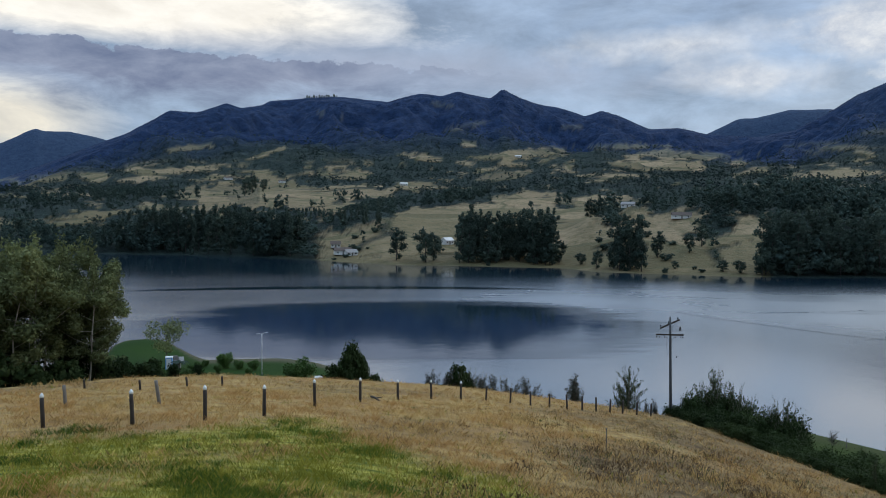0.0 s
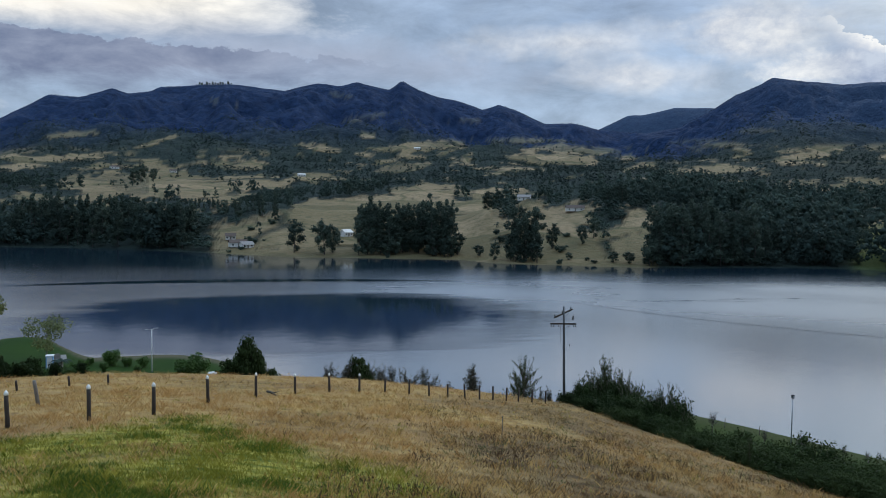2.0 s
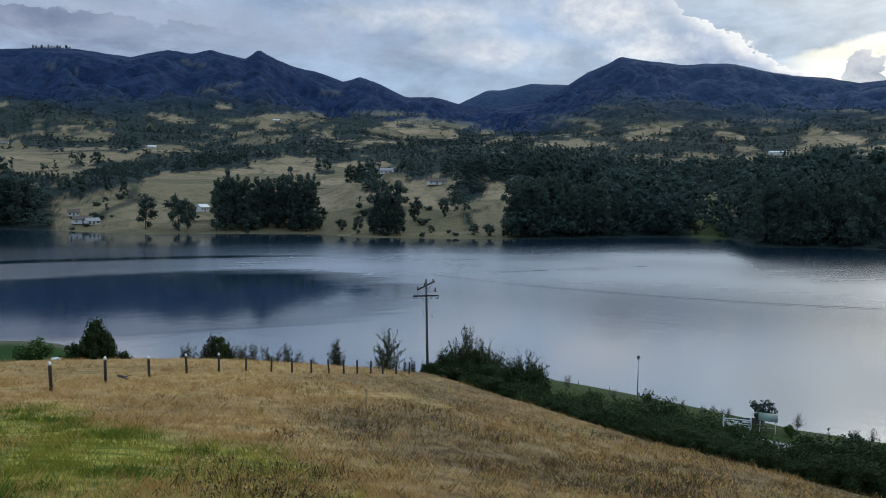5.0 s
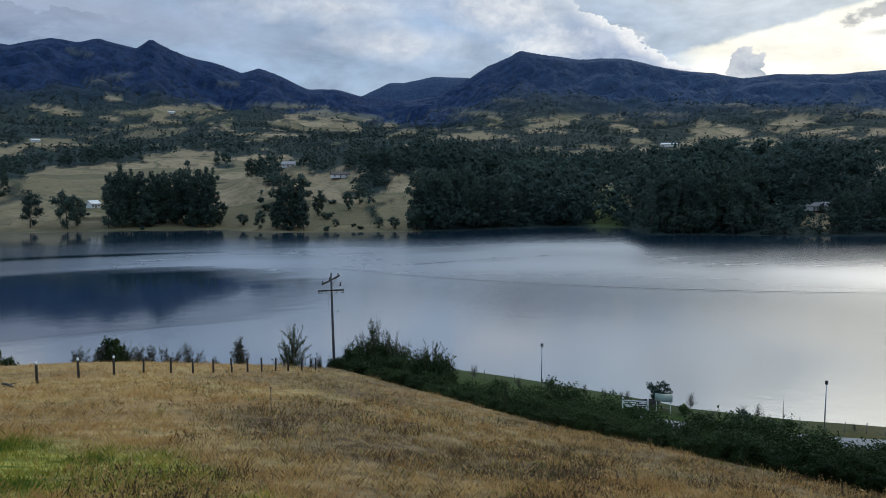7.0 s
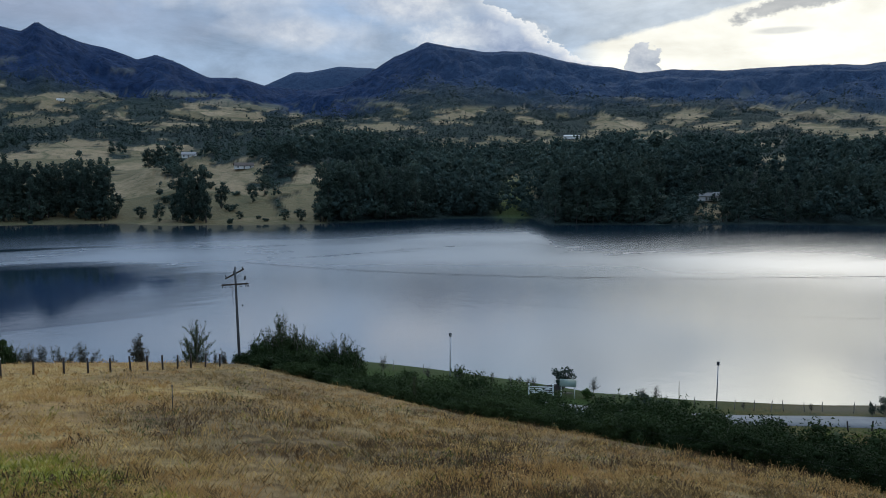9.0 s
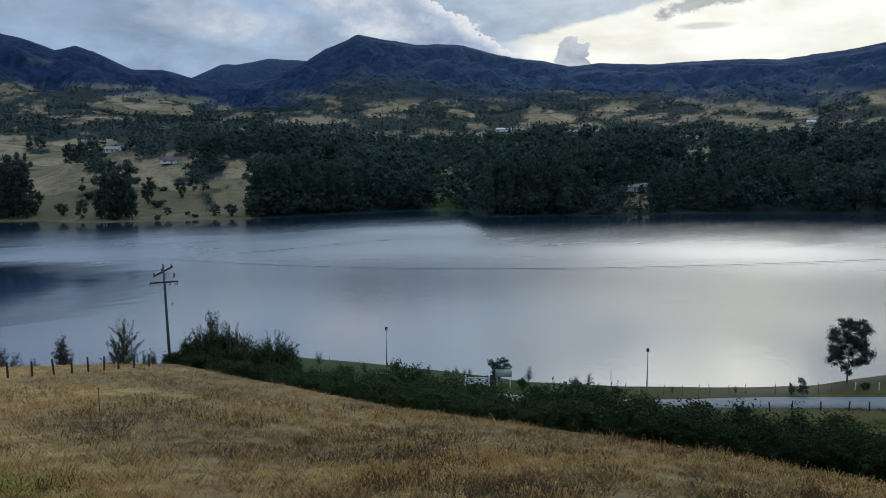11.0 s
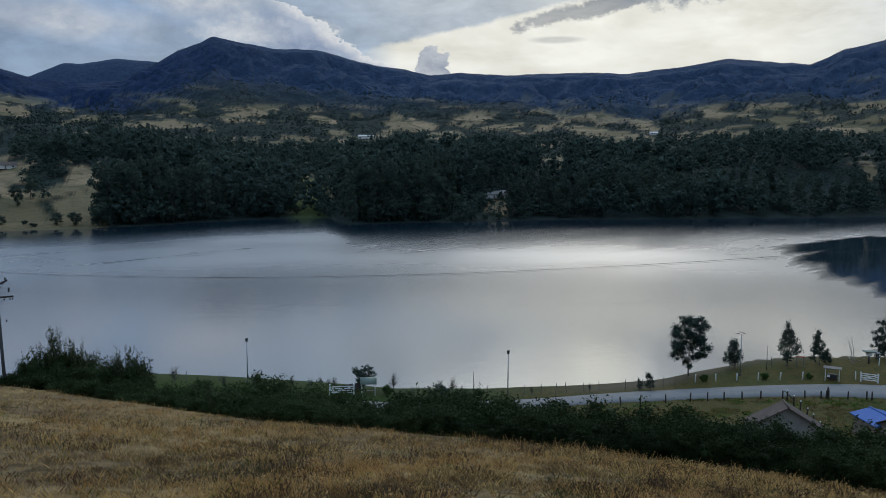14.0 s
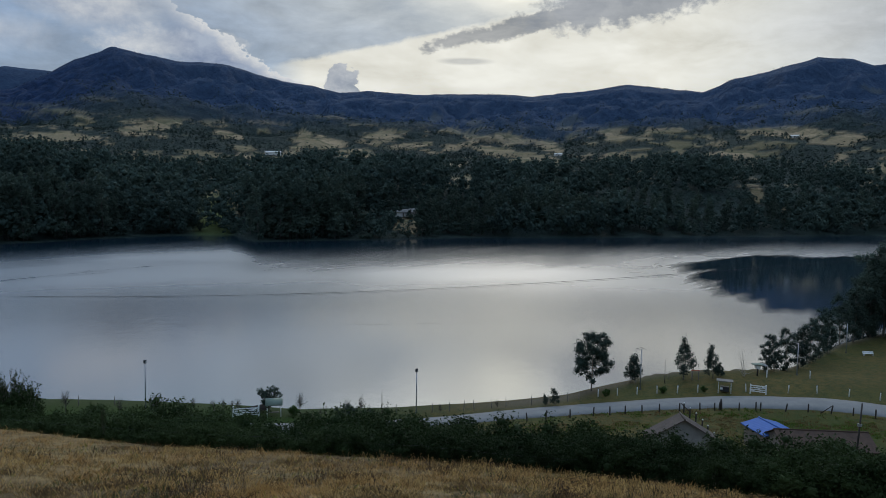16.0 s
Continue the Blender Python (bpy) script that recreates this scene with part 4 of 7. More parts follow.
# ---- trees: how they are made ----
def leaf_cloud(rng, centres, radii, count, size, long=1.6, shell=0.55, tri=False, flat=0.5, loose=0.16):
    """Leaf quads scattered through lumps. Returns corners and faces."""
    centres, radii = np.asarray(centres, float), np.asarray(radii, float)
    if radii.ndim == 1:
        radii = np.repeat(radii[:, None], 3, 1)
    vol = radii.prod(1) ** (2 / 3)
    pick = rng.choice(len(centres), count, p=vol / vol.sum())
    d = rng.normal(size=(count, 3))
    d /= np.linalg.norm(d, axis=1)[:, None]
    rad = shell + (1 - shell) * rng.random(count) ** 0.6
    rad *= 1 + np.clip(loose * rng.normal(size=count), -0.3, 0.2)
    p = centres[pick] + d * rad[:, None] * radii[pick]
    u = rng.normal(size=(count, 3))
    u -= flat * (u * d).sum(1)[:, None] * d
    u /= np.linalg.norm(u, axis=1)[:, None]
    v = np.cross(u, d + 0.7 * rng.normal(size=(count, 3)))
    v /= np.linalg.norm(v, axis=1)[:, None] + 1e-9
    s = size * (0.6 + 0.8 * rng.random(count))[:, None]
    if tri:
        c = np.stack([p - u * s * long / 2, p + u * s * long / 2, p + v * s], 1)
        return c.reshape(-1, 3), np.arange(count * 3).reshape(-1, 3)
    c = np.stack([p - u * s * long / 2, p + v * s / 2 + u * s * 0.1, p + u * s * long / 2, p - v * s / 2 + u * s * 0.1], 1)
    return c.reshape(-1, 3), np.arange(count * 4).reshape(-1, 4)


ICO_T = (1 + 5 ** 0.5) / 2
ICO = np.array([(-1, ICO_T, 0), (1, ICO_T, 0), (-1, -ICO_T, 0), (1, -ICO_T, 0), (0, -1, ICO_T), (0, 1, ICO_T), (0, -1, -ICO_T), (0, 1, -ICO_T), (ICO_T, 0, -1), (ICO_T, 0, 1), (-ICO_T, 0, -1), (-ICO_T, 0, 1)]) / (1 + ICO_T ** 2) ** 0.5
ICO_F = np.array([(0, 11, 5), (0, 5, 1), (0, 1, 7), (0, 7, 10), (0, 10, 11), (1, 5, 9), (5, 11, 4), (11, 10, 2), (10, 7, 6), (7, 1, 8), (3, 9, 4), (3, 4, 2), (3, 2, 6), (3, 6, 8), (3, 8, 9), (4, 9, 5), (2, 4, 11), (6, 2, 10), (8, 6, 7), (9, 8, 1)])


def dense_core(rng, centres, radii, share):
    """The dense twiggy inside of a crown: a knobbly lump in each clump of leaves."""
    c, r = np.asarray([tuple(p) for p in centres], float), np.asarray(radii, float) * share
    v = c[:, None] + ICO[None] * r[:, None] * (1 + 0.22 * rng.normal(size=(len(c), 12, 1)))
    return v.reshape(-1, 3), (ICO_F[None] + 12 * np.arange(len(c))[:, None, None]).reshape(-1, 3)


def tree_thing(name, label, seed, height, spread, bare=0.35, leaves=900, leaf=0.7, limbs=7, leaf_mat=None, bark=None, lumps=2, shape="dome", trunk_r=0.02, stems=1, group="", tri=True, puff=1.0, long=1.6, shell=0.55, flat=0.5, loose=0.16, core=0.0):
    """A tree as an Empty with a trunk and a crown. bare: the share of the height below the crown."""
    rng = np.random.default_rng(seed)
    tree = thing(name, Matrix(), label, "tree" if "tree" in name else "shrub", group)
    bm = bmesh.new()
    centres, radii = [], []
    for s in range(stems):
        lean = rng.normal(0, 0.05 if stems == 1 else 0.16, 2) * height
        base = Vector((*(rng.normal(0, 0.02, 2) * height * (stems > 1)), -0.3))
        tr = height * trunk_r * (1 if stems == 1 else 0.65)
        tops = [base + Vector((lean[0] * q * q + 0.01 * height * rng.normal() * q, lean[1] * q * q + 0.01 * height * rng.normal() * q, q * height * 0.93)) for q in np.linspace(0, 1, 7)]
        tube(bm, tops, [tr * (1 - 0.86 * q) for q in np.linspace(0, 1, 7)], 6)
        for k in range(limbs):
            q = bare + (0.95 - bare) * (k + rng.random() * 0.8) / limbs
            start = tops[int(q * 6)].lerp(tops[min(int(q * 6) + 1, 6)], q * 6 % 1)
            ang = k * 2.4 + rng.random()
            w = {"dome": sin(pi * min(1, 0.25 + 0.75 * (1 - (q - bare) / (1 - bare)))) ** 0.5, "cone": 1.15 - q, "spire": 0.6 + 0.5 * rng.random() - 0.3 * q, "vase": 0.4 + 0.8 * q, "oval": sin(pi * (0.16 + 0.78 * (q - bare) / (1 - bare))) ** 0.7}[shape]
            out = spread * w * (0.65 + 0.5 * rng.random())
            end = start + Vector((cos(ang) * out, sin(ang) * out, out * (0.25 + 0.5 * rng.random())))
            mid = start.lerp(end, 0.5) + Vector((0, 0, -0.06 * out))
            tube(bm, [start, mid, end], [tr * 0.42 * (1.1 - q), tr * 0.25 * (1.1 - q), tr * 0.07], 3)
            for j in range(lumps):
                f = 0.55 + 0.5 * (j + rng.random() * 0.6) / lumps
                c = start.lerp(end, f) + Vector(rng.normal(0, 0.07 * height / 3, 3))
                centres.append(c)
                rr = puff * spread * (0.26 + 0.22 * rng.random()) * (0.6 + 0.5 * w)
                radii.append((rr, rr, rr * (0.75 + 0.4 * rng.random())))
        centres.append(tops[-1])
        radii.append((puff * spread * 0.25, puff * spread * 0.25, height * 0.09))
    part("trunk", bm, bark or BARK, tree)
    v, f = leaf_cloud(rng, centres, radii, leaves, leaf, long, shell, tri, flat, loose)
    if core:
        cv, cf = dense_core(rng, centres, radii, core)
        v, f = np.concatenate([v, cv]), np.concatenate([f, cf + len(v)])
    v[:, 2] *= height / np.percentile(v[:, 2], 99.3)
    v[:, 2] = np.maximum(v[:, 2], 0.02)
    TALL[tree] = height
    under(new("crown", mesh_of("crown", v, f, leaf_mat, core > 0)), tree)
    return tree


def sprig_shrub(name, label, seed, height, spread, branches, leaf, leaf_mat, bark=None, nodes=9, per=8, low=0.35, group="", lean=0.0, slim=0.2):
    """A feathery shrub: upswept branches from the foot, each lined with narrow leaflets."""
    rng = np.random.default_rng(seed)
    tree = thing(name, Matrix(), label, "tree" if "tree" in name else "shrub", group)
    bm = bmesh.new()
    L = []
    for k in range(branches):
        q = low + (1 - low) * (k + rng.random()) / branches
        ang, top = k * 2.4 + rng.normal(0, 0.3), q * height
        out = spread * (max(0.0, 1 - ((q - 0.3) / 0.78) ** 2) ** 0.5) * rng.uniform(0.35, 1.05)
        z0 = top * rng.uniform(0.40, 0.85)
        f = np.linspace(0, 1, nodes + 3)
        pts = np.stack([cos(ang) * out * f ** 0.8 + lean * height * (q * f) ** 2, sin(ang) * out * f ** 0.8, z0 + (top - z0) * f ** 1.15], 1)
        pts[1:] += rng.normal(0, 0.012 * height, (nodes + 2, 3))
        step = max(1, (nodes + 2) // 4)
        some = pts[::step]
        tube(bm, [tuple(p) for p in some], np.linspace(0.009, 0.003, len(some)) * height * 0.55, 3, False)
        for i in range(2, nodes + 3):
            way = pts[i] - pts[i - 1]
            way /= np.linalg.norm(way) + 1e-9
            a = way * 0.35 + rng.normal(0, 0.8, (per, 3)) + np.array([0, 0, -0.2])
            a /= np.linalg.norm(a, axis=1)[:, None]
            size = leaf * rng.uniform(0.5, 1.2, (per, 1)) * (1.15 - 0.5 * i / (nodes + 3))
            b = np.cross(a, rng.normal(size=(per, 3)))
            b /= np.linalg.norm(b, axis=1)[:, None] + 1e-9
            p = pts[i] - way * rng.uniform(0, 1, (per, 1)) * np.linalg.norm(pts[i] - pts[i - 1])
            L.append(np.stack([p - b * size * slim * 0.5 + a * size * 0.3, p + b * size * slim * 0.5 + a * size * 0.3, p + a * size], 1).reshape(-1, 3))
    tube(bm, [(0, 0, -0.3), (0.01 * height, 0, height * 0.35), (lean * height * 0.5, 0, height * 0.75)], [0.014 * height, 0.010 * height, 0.004 * height], 5)
    part("trunk", bm, bark or BARK, tree)
    v = np.concatenate(L)
    v[:, 2] = np.maximum(v[:, 2], 0.02)
    TALL[tree] = height
    under(new("crown", mesh_of("crown", v, np.arange(len(v)).reshape(-1, 3), leaf_mat)), tree)
    return tree


TALL = {}   # the height of each kind of tree


def plant_to(proto, az, r, top, turn=0.0, first=False, wide=1.0):
    """Sets a tree so tall that its top stands at that angle above the level of the eye."""
    s = (EYE + r * tan(radians(top)) - float(ground_z(az, r))) / TALL[proto]
    return plant(proto, az, r, s * wide, turn, 0.0, 1 / wide, first)


def plant(proto, az, r, scale=1.0, turn=0.0, lift=0.0, tall=1.0, first=False):
    """Sets a copy of a tree on the ground, or the tree itself."""
    m = at(az, r, lift, turn)
    ob = proto if first else copy_thing(proto, m)
    ob.matrix_basis = m @ Matrix.Diagonal((scale, scale, scale * tall, 1))
    return ob


# ---- far woods: thousands of crowns in one sheet ----
def sprays(rng, base, h, w, k, size, lumps, name, label, mat):
    """Crowns of many small leaf sprays in stacked lumps, joined in one mesh."""
    n = len(base)
    up = np.sort(rng.uniform(0.22, 0.97, (n, lumps)), 1)
    taper = np.sin(pi * np.clip(0.22 + 0.66 * up, 0, 1)) ** 0.7
    centre = np.concatenate([rng.normal(0, 0.42, (n, lumps, 2)) * taper[..., None], up[..., None]], 2)
    who = rng.integers(lumps, size=(n, k))
    d = rng.normal(size=(n, k, 3))
    d /= np.linalg.norm(d, axis=2)[..., None]
    reach = np.stack([w, w, h * 0.20], -1)[:, None] * (0.45 + 0.3 * taper[np.arange(n)[:, None], who])[..., None]
    p = centre[np.arange(n)[:, None], who] * np.stack([w, w, h], -1)[:, None] + d * reach * rng.uniform(0.7, 1.1, (n, k, 1))
    p[..., 2] = np.clip(p[..., 2], 0.3, None)
    p, d = (p + base[:, None]).reshape(-1, 3), d.reshape(-1, 3)
    u = rng.normal(size=p.shape)
    u -= 0.75 * (u * d).sum(1)[:, None] * d
    u /= np.linalg.norm(u, axis=1)[:, None]
    v = np.cross(u, d + 0.4 * rng.normal(size=p.shape))
    v /= np.linalg.norm(v, axis=1)[:, None] + 1e-9
    s = (rng.uniform(0.6, 1.4, len(p)) * np.repeat(size, k))[:, None]
    q = np.stack([p - u * s * 0.8, p + u * s * 0.8, p + v * s], 1).reshape(-1, 3)
    mid = (centre * np.stack([w, w, h], -1)[:, None] + base[:, None]).reshape(-1, 3)
    wide = np.stack([w, w, h * 0.20], -1)[:, None] * (0.20 + 0.2 * taper)[..., None]
    octa = np.array([(1, 0, 0), (0, 1, 0), (-1, 0, 0), (0, -1, 0), (0, 0, 1), (0, 0, -1)])
    eight = np.array([(0, 1, 4), (1, 2, 4), (2, 3, 4), (3, 0, 4), (1, 0, 5), (2, 1, 5), (3, 2, 5), (0, 3, 5)])
    cv = (mid[:, None] + octa[None] * wide.reshape(-1, 1, 3) * (1.1 + 0.2 * rng.normal(size=(len(mid), 6, 1)))).reshape(-1, 3)
    cf = (eight[None] + 6 * np.arange(len(mid))[:, None, None]).reshape(-1, 3) + len(q)
    me = mesh_of(name, np.concatenate([q, cv]), np.concatenate([np.arange(len(q)).reshape(-1, 3), cf]), mat, True)
    tagged(new(name, me), label, "woods", kind="stuff")


def crown_cap(az):
    """The height angle up to which the shore woods reach before the fields behind them show."""
    return along(az, (-36, 0.6), (-28.5, 0.5), (-27.2, -0.85), (-23.8, -0.85), (-22.6, 0.35), (-19, 0.7), (-15, 0.75), (-12.8, 0.25), (-9, 0.35), (-7.6, 0.5), (-5, 1.2), (-2.5, 1.7), (0, 3), (95, 9), blur=0.4)


def far_woods():
    rng = np.random.default_rng(5)

    def sow(want, r0, r1, stray, power):
        az = rng.uniform(-36, 90, want * 9)
        r = np.exp(rng.uniform(np.log(r0), np.log(r1), want * 9))
        keep = (r > far_shore(az) + 4) & (rng.random(len(az)) < np.maximum(wood_share(az, r) ** power, stray))
        az, r = az[keep][:want], r[keep][:want]
        return az, r, np.stack([r * np.sin(np.radians(az)), r * np.cos(np.radians(az)), ground_z(az, r) - 0.2], -1)

    # slopes above the shore: tall narrow gums among rounder trees
    az, r, base = sow(5400, 395, 960, 0.001, 2.6)
    stand = fbm(base[:, 0] / 55, base[:, 1] / 55, 83, 3)
    gum = rng.random(len(r)) < ease((stand - 0.40) / 0.15)
    h = np.where(gum, rng.uniform(13, 23, len(r)), rng.uniform(5, 12, len(r))) * np.clip(0.5 + stand, 0.8, 1.2) * np.interp(r, (420, 480, 900), (0.75, 1.0, 0.8))
    h = h * np.where(open_share(az, r) > 0.5, 0.6, 1.0) * np.where((az < 0) & (r > 560), 0.72, 1.0)
    room = r * np.tan(np.radians(np.maximum(crown_cap(az) - height_angle(az, r), 0))) * rng.uniform(0.75, 1.1, len(r))
    h = np.where((room > 0.5) & (az < -0.5), np.minimum(h, np.maximum(room, 3.5)), h)
    w = h * np.where(gum, rng.uniform(0.16, 0.25, len(r)), rng.uniform(0.30, 0.44, len(r)))
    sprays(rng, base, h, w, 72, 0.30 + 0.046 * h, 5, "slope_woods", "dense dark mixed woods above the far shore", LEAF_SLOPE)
    # the far farmland: hedges, copses and single trees
    az, r, base = sow(13500, 960, 2150, 0.016, 1.5)
    h = rng.uniform(4, 11, len(r)) * np.clip(0.4 + 1.2 * fbm(base[:, 0] / 45, base[:, 1] / 45, 85, 3), 0.6, 1.4)
    w = h * rng.uniform(0.18, 0.40, len(r))
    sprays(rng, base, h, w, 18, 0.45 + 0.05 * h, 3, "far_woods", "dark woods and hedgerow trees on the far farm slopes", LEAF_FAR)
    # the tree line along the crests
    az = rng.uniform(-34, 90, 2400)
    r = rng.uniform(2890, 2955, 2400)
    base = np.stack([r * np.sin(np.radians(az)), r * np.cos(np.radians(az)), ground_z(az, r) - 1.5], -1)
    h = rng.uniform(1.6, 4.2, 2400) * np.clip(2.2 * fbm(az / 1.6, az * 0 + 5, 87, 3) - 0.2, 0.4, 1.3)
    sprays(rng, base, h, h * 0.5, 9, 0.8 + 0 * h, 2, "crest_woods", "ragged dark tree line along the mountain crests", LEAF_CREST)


far_woods()
# ---- tall eucalyptus along the far shore ----
EUC = [tree_thing("eucalyptus_tree", "tall dark eucalyptus in a grove on the far shore", 100 + k, 26, 3.3 + 0.6 * (k % 3), 0.03 + 0.03 * (k % 2), 1300, 0.66, 17, LEAF_DARK, BARK_DARK, 1, "spire", 0.011, group="eucalyptus groves", tri=True, core=0.45, puff=1.15) for k in range(5)]
rng = np.random.default_rng(8)
GROVES = [  # from bearing, to bearing, trees, height, depth of the grove, set back
    (-27, -21, 16, 24, 40, 8), (-21.5, -14, 34, 29, 45, 8), (-14, -10.5, 20, 29, 40, 8), (-10.5, -4.5, 14, 16, 20, 110),
    (1.2, 8.2, 46, 28, 30, 10), (12.4, 14.6, 9, 27, 16, 5), (22.4, 25.2, 12, 30, 20, 5), (25.6, 29.8, 20, 30, 30, 6), (29.8, 35.2, 18, 21, 30, 12),
    (39.4, 47.2, 44, 31, 34, 5), (47.6, 51.5, 6, 23, 30, 45), (51.6, 60, 24, 24, 40, 8), (60, 72, 28, 24, 50, 8), (72, 84, 20, 22, 50, 8)]
firsts = set()
for a0, a1, count, tall, deep, back in GROVES:
    for k in range(count):
        a = a0 + (a1 - a0) * (k + rng.random()) / count
        r = float(far_shore(a)) + back + deep * rng.random()
        kind = int(rng.integers(len(EUC)))
        s = tall / 26 * rng.uniform(0.78, 1.08)
        room = r * tan(radians(float(crown_cap(a)) - float(height_angle(a, r)))) * rng.uniform(0.85, 1.05)
        s = max(0.3, min(s, room / 26))
        plant(EUC[kind], a, r, s, rng.uniform(0, 360), -0.3, 1.0, kind not in firsts)
        firsts.add(kind)
# ---- far houses ----
def house(az, r, w, d, h, turn, label, wall=None, roof=None, rise=1.6, windows=3, name="farmhouse"):
    ob = thing(name, at(az, r, -0.2, turn), label, "house")
    wall, roof = wall or WALL, roof or TILE
    part("wall", boxed(-w / 2, -d / 2, 0, w / 2, d / 2, h, 0.03), wall, ob)
    bm = bmesh.new()
    e, t = 0.5, 0.18
    prof = [(-d / 2 - e, h - 0.25), (0, h + rise), (d / 2 + e, h - 0.25), (d / 2 + e, h - 0.25 + t), (0, h + rise + t), (-d / 2 - e, h - 0.25 + t)]
    ends = [[bm.verts.new((x, y, z)) for y, z in prof] for x in (-w / 2 - e, w / 2 + e)]
    for k in range(6):
        bm.faces.new((ends[0][k], ends[0][(k + 1) % 6], ends[1][(k + 1) % 6], ends[1][k]))
    for en, flip in ((ends[0], 1), (ends[1], -1)):
        bm.faces.new((en[0], en[1], en[4], en[5])[::flip])
        bm.faces.new((en[1], en[2], en[3], en[4])[::flip])
    part("roof", bm, roof, ob)
    bm = bmesh.new()
    for x in (-w / 2 + 0.02, w / 2 - 0.02):
        a = [bm.verts.new((x, y, z)) for y, z in ((-d / 2, h - 0.05), (d / 2, h - 0.05), (0, h + rise))]
        b = [bm.verts.new((x * 0.97, y, z)) for y, z in ((-d / 2, h - 0.05), (d / 2, h - 0.05), (0, h + rise))]
        bm.faces.new(a), bm.faces.new(b[::-1])
        for k in range(3):
            bm.faces.new((a[k], b[k], b[(k + 1) % 3], a[(k + 1) % 3]))
    part("gable", bm, wall, ob)
    for k in range(windows):
        x = -w / 2 + w * (k + 0.5) / windows
        for side in (-1, 1):
            if k == windows // 2:
                part("door", boxed(x - 0.5, side * d / 2 - 0.05, 0.1, x + 0.5, side * d / 2 + 0.05, 2.1), GREY_WOOD, ob)
            else:
                win = part("window", boxed(x - 0.55, side * d / 2 - 0.04, 0.95, x + 0.55, side * d / 2 + 0.03, 2.0), WHITE, ob)
                part("pane", boxed(x - 0.47, side * d / 2 - 0.05, 1.03, x + 0.47, side * d / 2 + 0.045, 1.92), PANE, win)
    return ob


for az, r, w, d, h, turn, roof, label in (
        (-7.5, 476, 10, 6, 2.8, 10, TILE, "white farmhouse with a brown roof on the far shore"),
        (-6.9, 470, 7, 5, 2.2, 25, TILE_GREY, "low white farm building beside the shore track"),
        (-8.0, 498, 6, 5, 2.6, 0, TILE, "small white farm shed on a dry slope"),
        (0.3, 487, 6, 5, 2.8, 40, WALL, "small white hut between shore trees"),
        (-15.7, 1270, 12, 8, 3.2, 20, TILE, "white farmhouse with a clay roof among fields"),
        (-11.9, 1210, 10, 7, 3.0, 0, TILE, "distant farmhouse beside a hedge of trees"),
        (17.2, 530, 12, 6, 2.6, 8, TILE, "low brown farmhouse on a terraced knoll"),
        (13.5, 560, 9, 6, 2.6, -10, TILE_GREY, "grey-roofed barn on the brow of a knoll"),
        (41.1, 1152, 22, 10, 4.5, 10, WALL, "large white house on the far hillside"),
        (42.6, 1120, 12, 8, 3.5, -15, WALL_EARTH, "pale farm building on the far hillside"),
        (50.8, 1050, 14, 8, 3.5, 20, WALL, "white farmhouse amid dark hillside trees"),
        (53.5, 770, 12, 8, 4.6, -8, WALL, "white two-storey house above shore woods"),
        (50.6, 470, 14, 6, 2.8, 6, TILE_GREY, "low lakeside house with a pale grey roof"),
        (51.6, 476, 8, 5, 2.6, -12, TILE_GREY, "small lakeside outbuilding with a grey roof"),
        (28.4, 880, 10, 7, 3.0, 30, TILE, "clay-roofed farmhouse above the woods"),
        (-3.0, 1180, 11, 7, 3.0, 12, WALL, "white farmhouse in the middle fields"),
        (5.5, 1500, 12, 7, 3.0, -20, WALL, "far white farmhouse at the foot of the range"),
        (62.0, 1250, 12, 8, 3.2, 15, WALL, "far white farmhouse in the west fields"),
        (78.0, 1400, 12, 8, 3.2, -15, WALL, "distant white house on open fields")):
    house(az, r, w, d, h, -az + turn, label, roof=roof)

# single trees on the far slopes
LONE = tree_thing("field_tree", "broad dark tree alone on the dry far slope", 301, 14, 4.2, 0.14, 1400, 0.45, 14, LEAF_DARK, BARK_DARK, 2, "oval", 0.02, core=0.5, group="field trees")
plant(LONE, -3.5, 440, 1.25, 20, -0.2, 1.0, True)
for az, r, s in ((-1.3, 432, 1.35), (-0.7, 438, 1.1), (8.6, 430, 0.9), (10.2, 420, 0.6), (11.3, 402, 0.7), (15.6, 430, 0.9), (17.8, 440, 0.75), (18.6, 455, 0.9), (20.1, 400, 0.55), (21.2, 398, 0.6),
                 (16.9, 405, 0.4), (35.6, 470, 0.6), (36.4, 500, 0.7), (37.1, 480, 0.8), (37.6, 520, 0.8), (36.0, 450, 0.5), (10.8, 640, 1.3), (11.4, 660, 1.4), (-14.5, 1050, 1.5),
                 (-14.0, 1060, 1.7), (-13.2, 1040, 1.2), (48.9, 412, 0.4), (50.0, 414, 0.35), (51.0, 418, 0.4), (38.3, 442, 0.5), (34.8, 440, 0.7), (13.4, 480, 0.8), (19.5, 520, 1.0), (20.6, 530, 1.1)):
    plant(LONE, az, r, s * (1.2 if s < 0.62 else 1.0), az * 97 % 360, -0.2, 0.62 if s < 0.62 else 1.0)
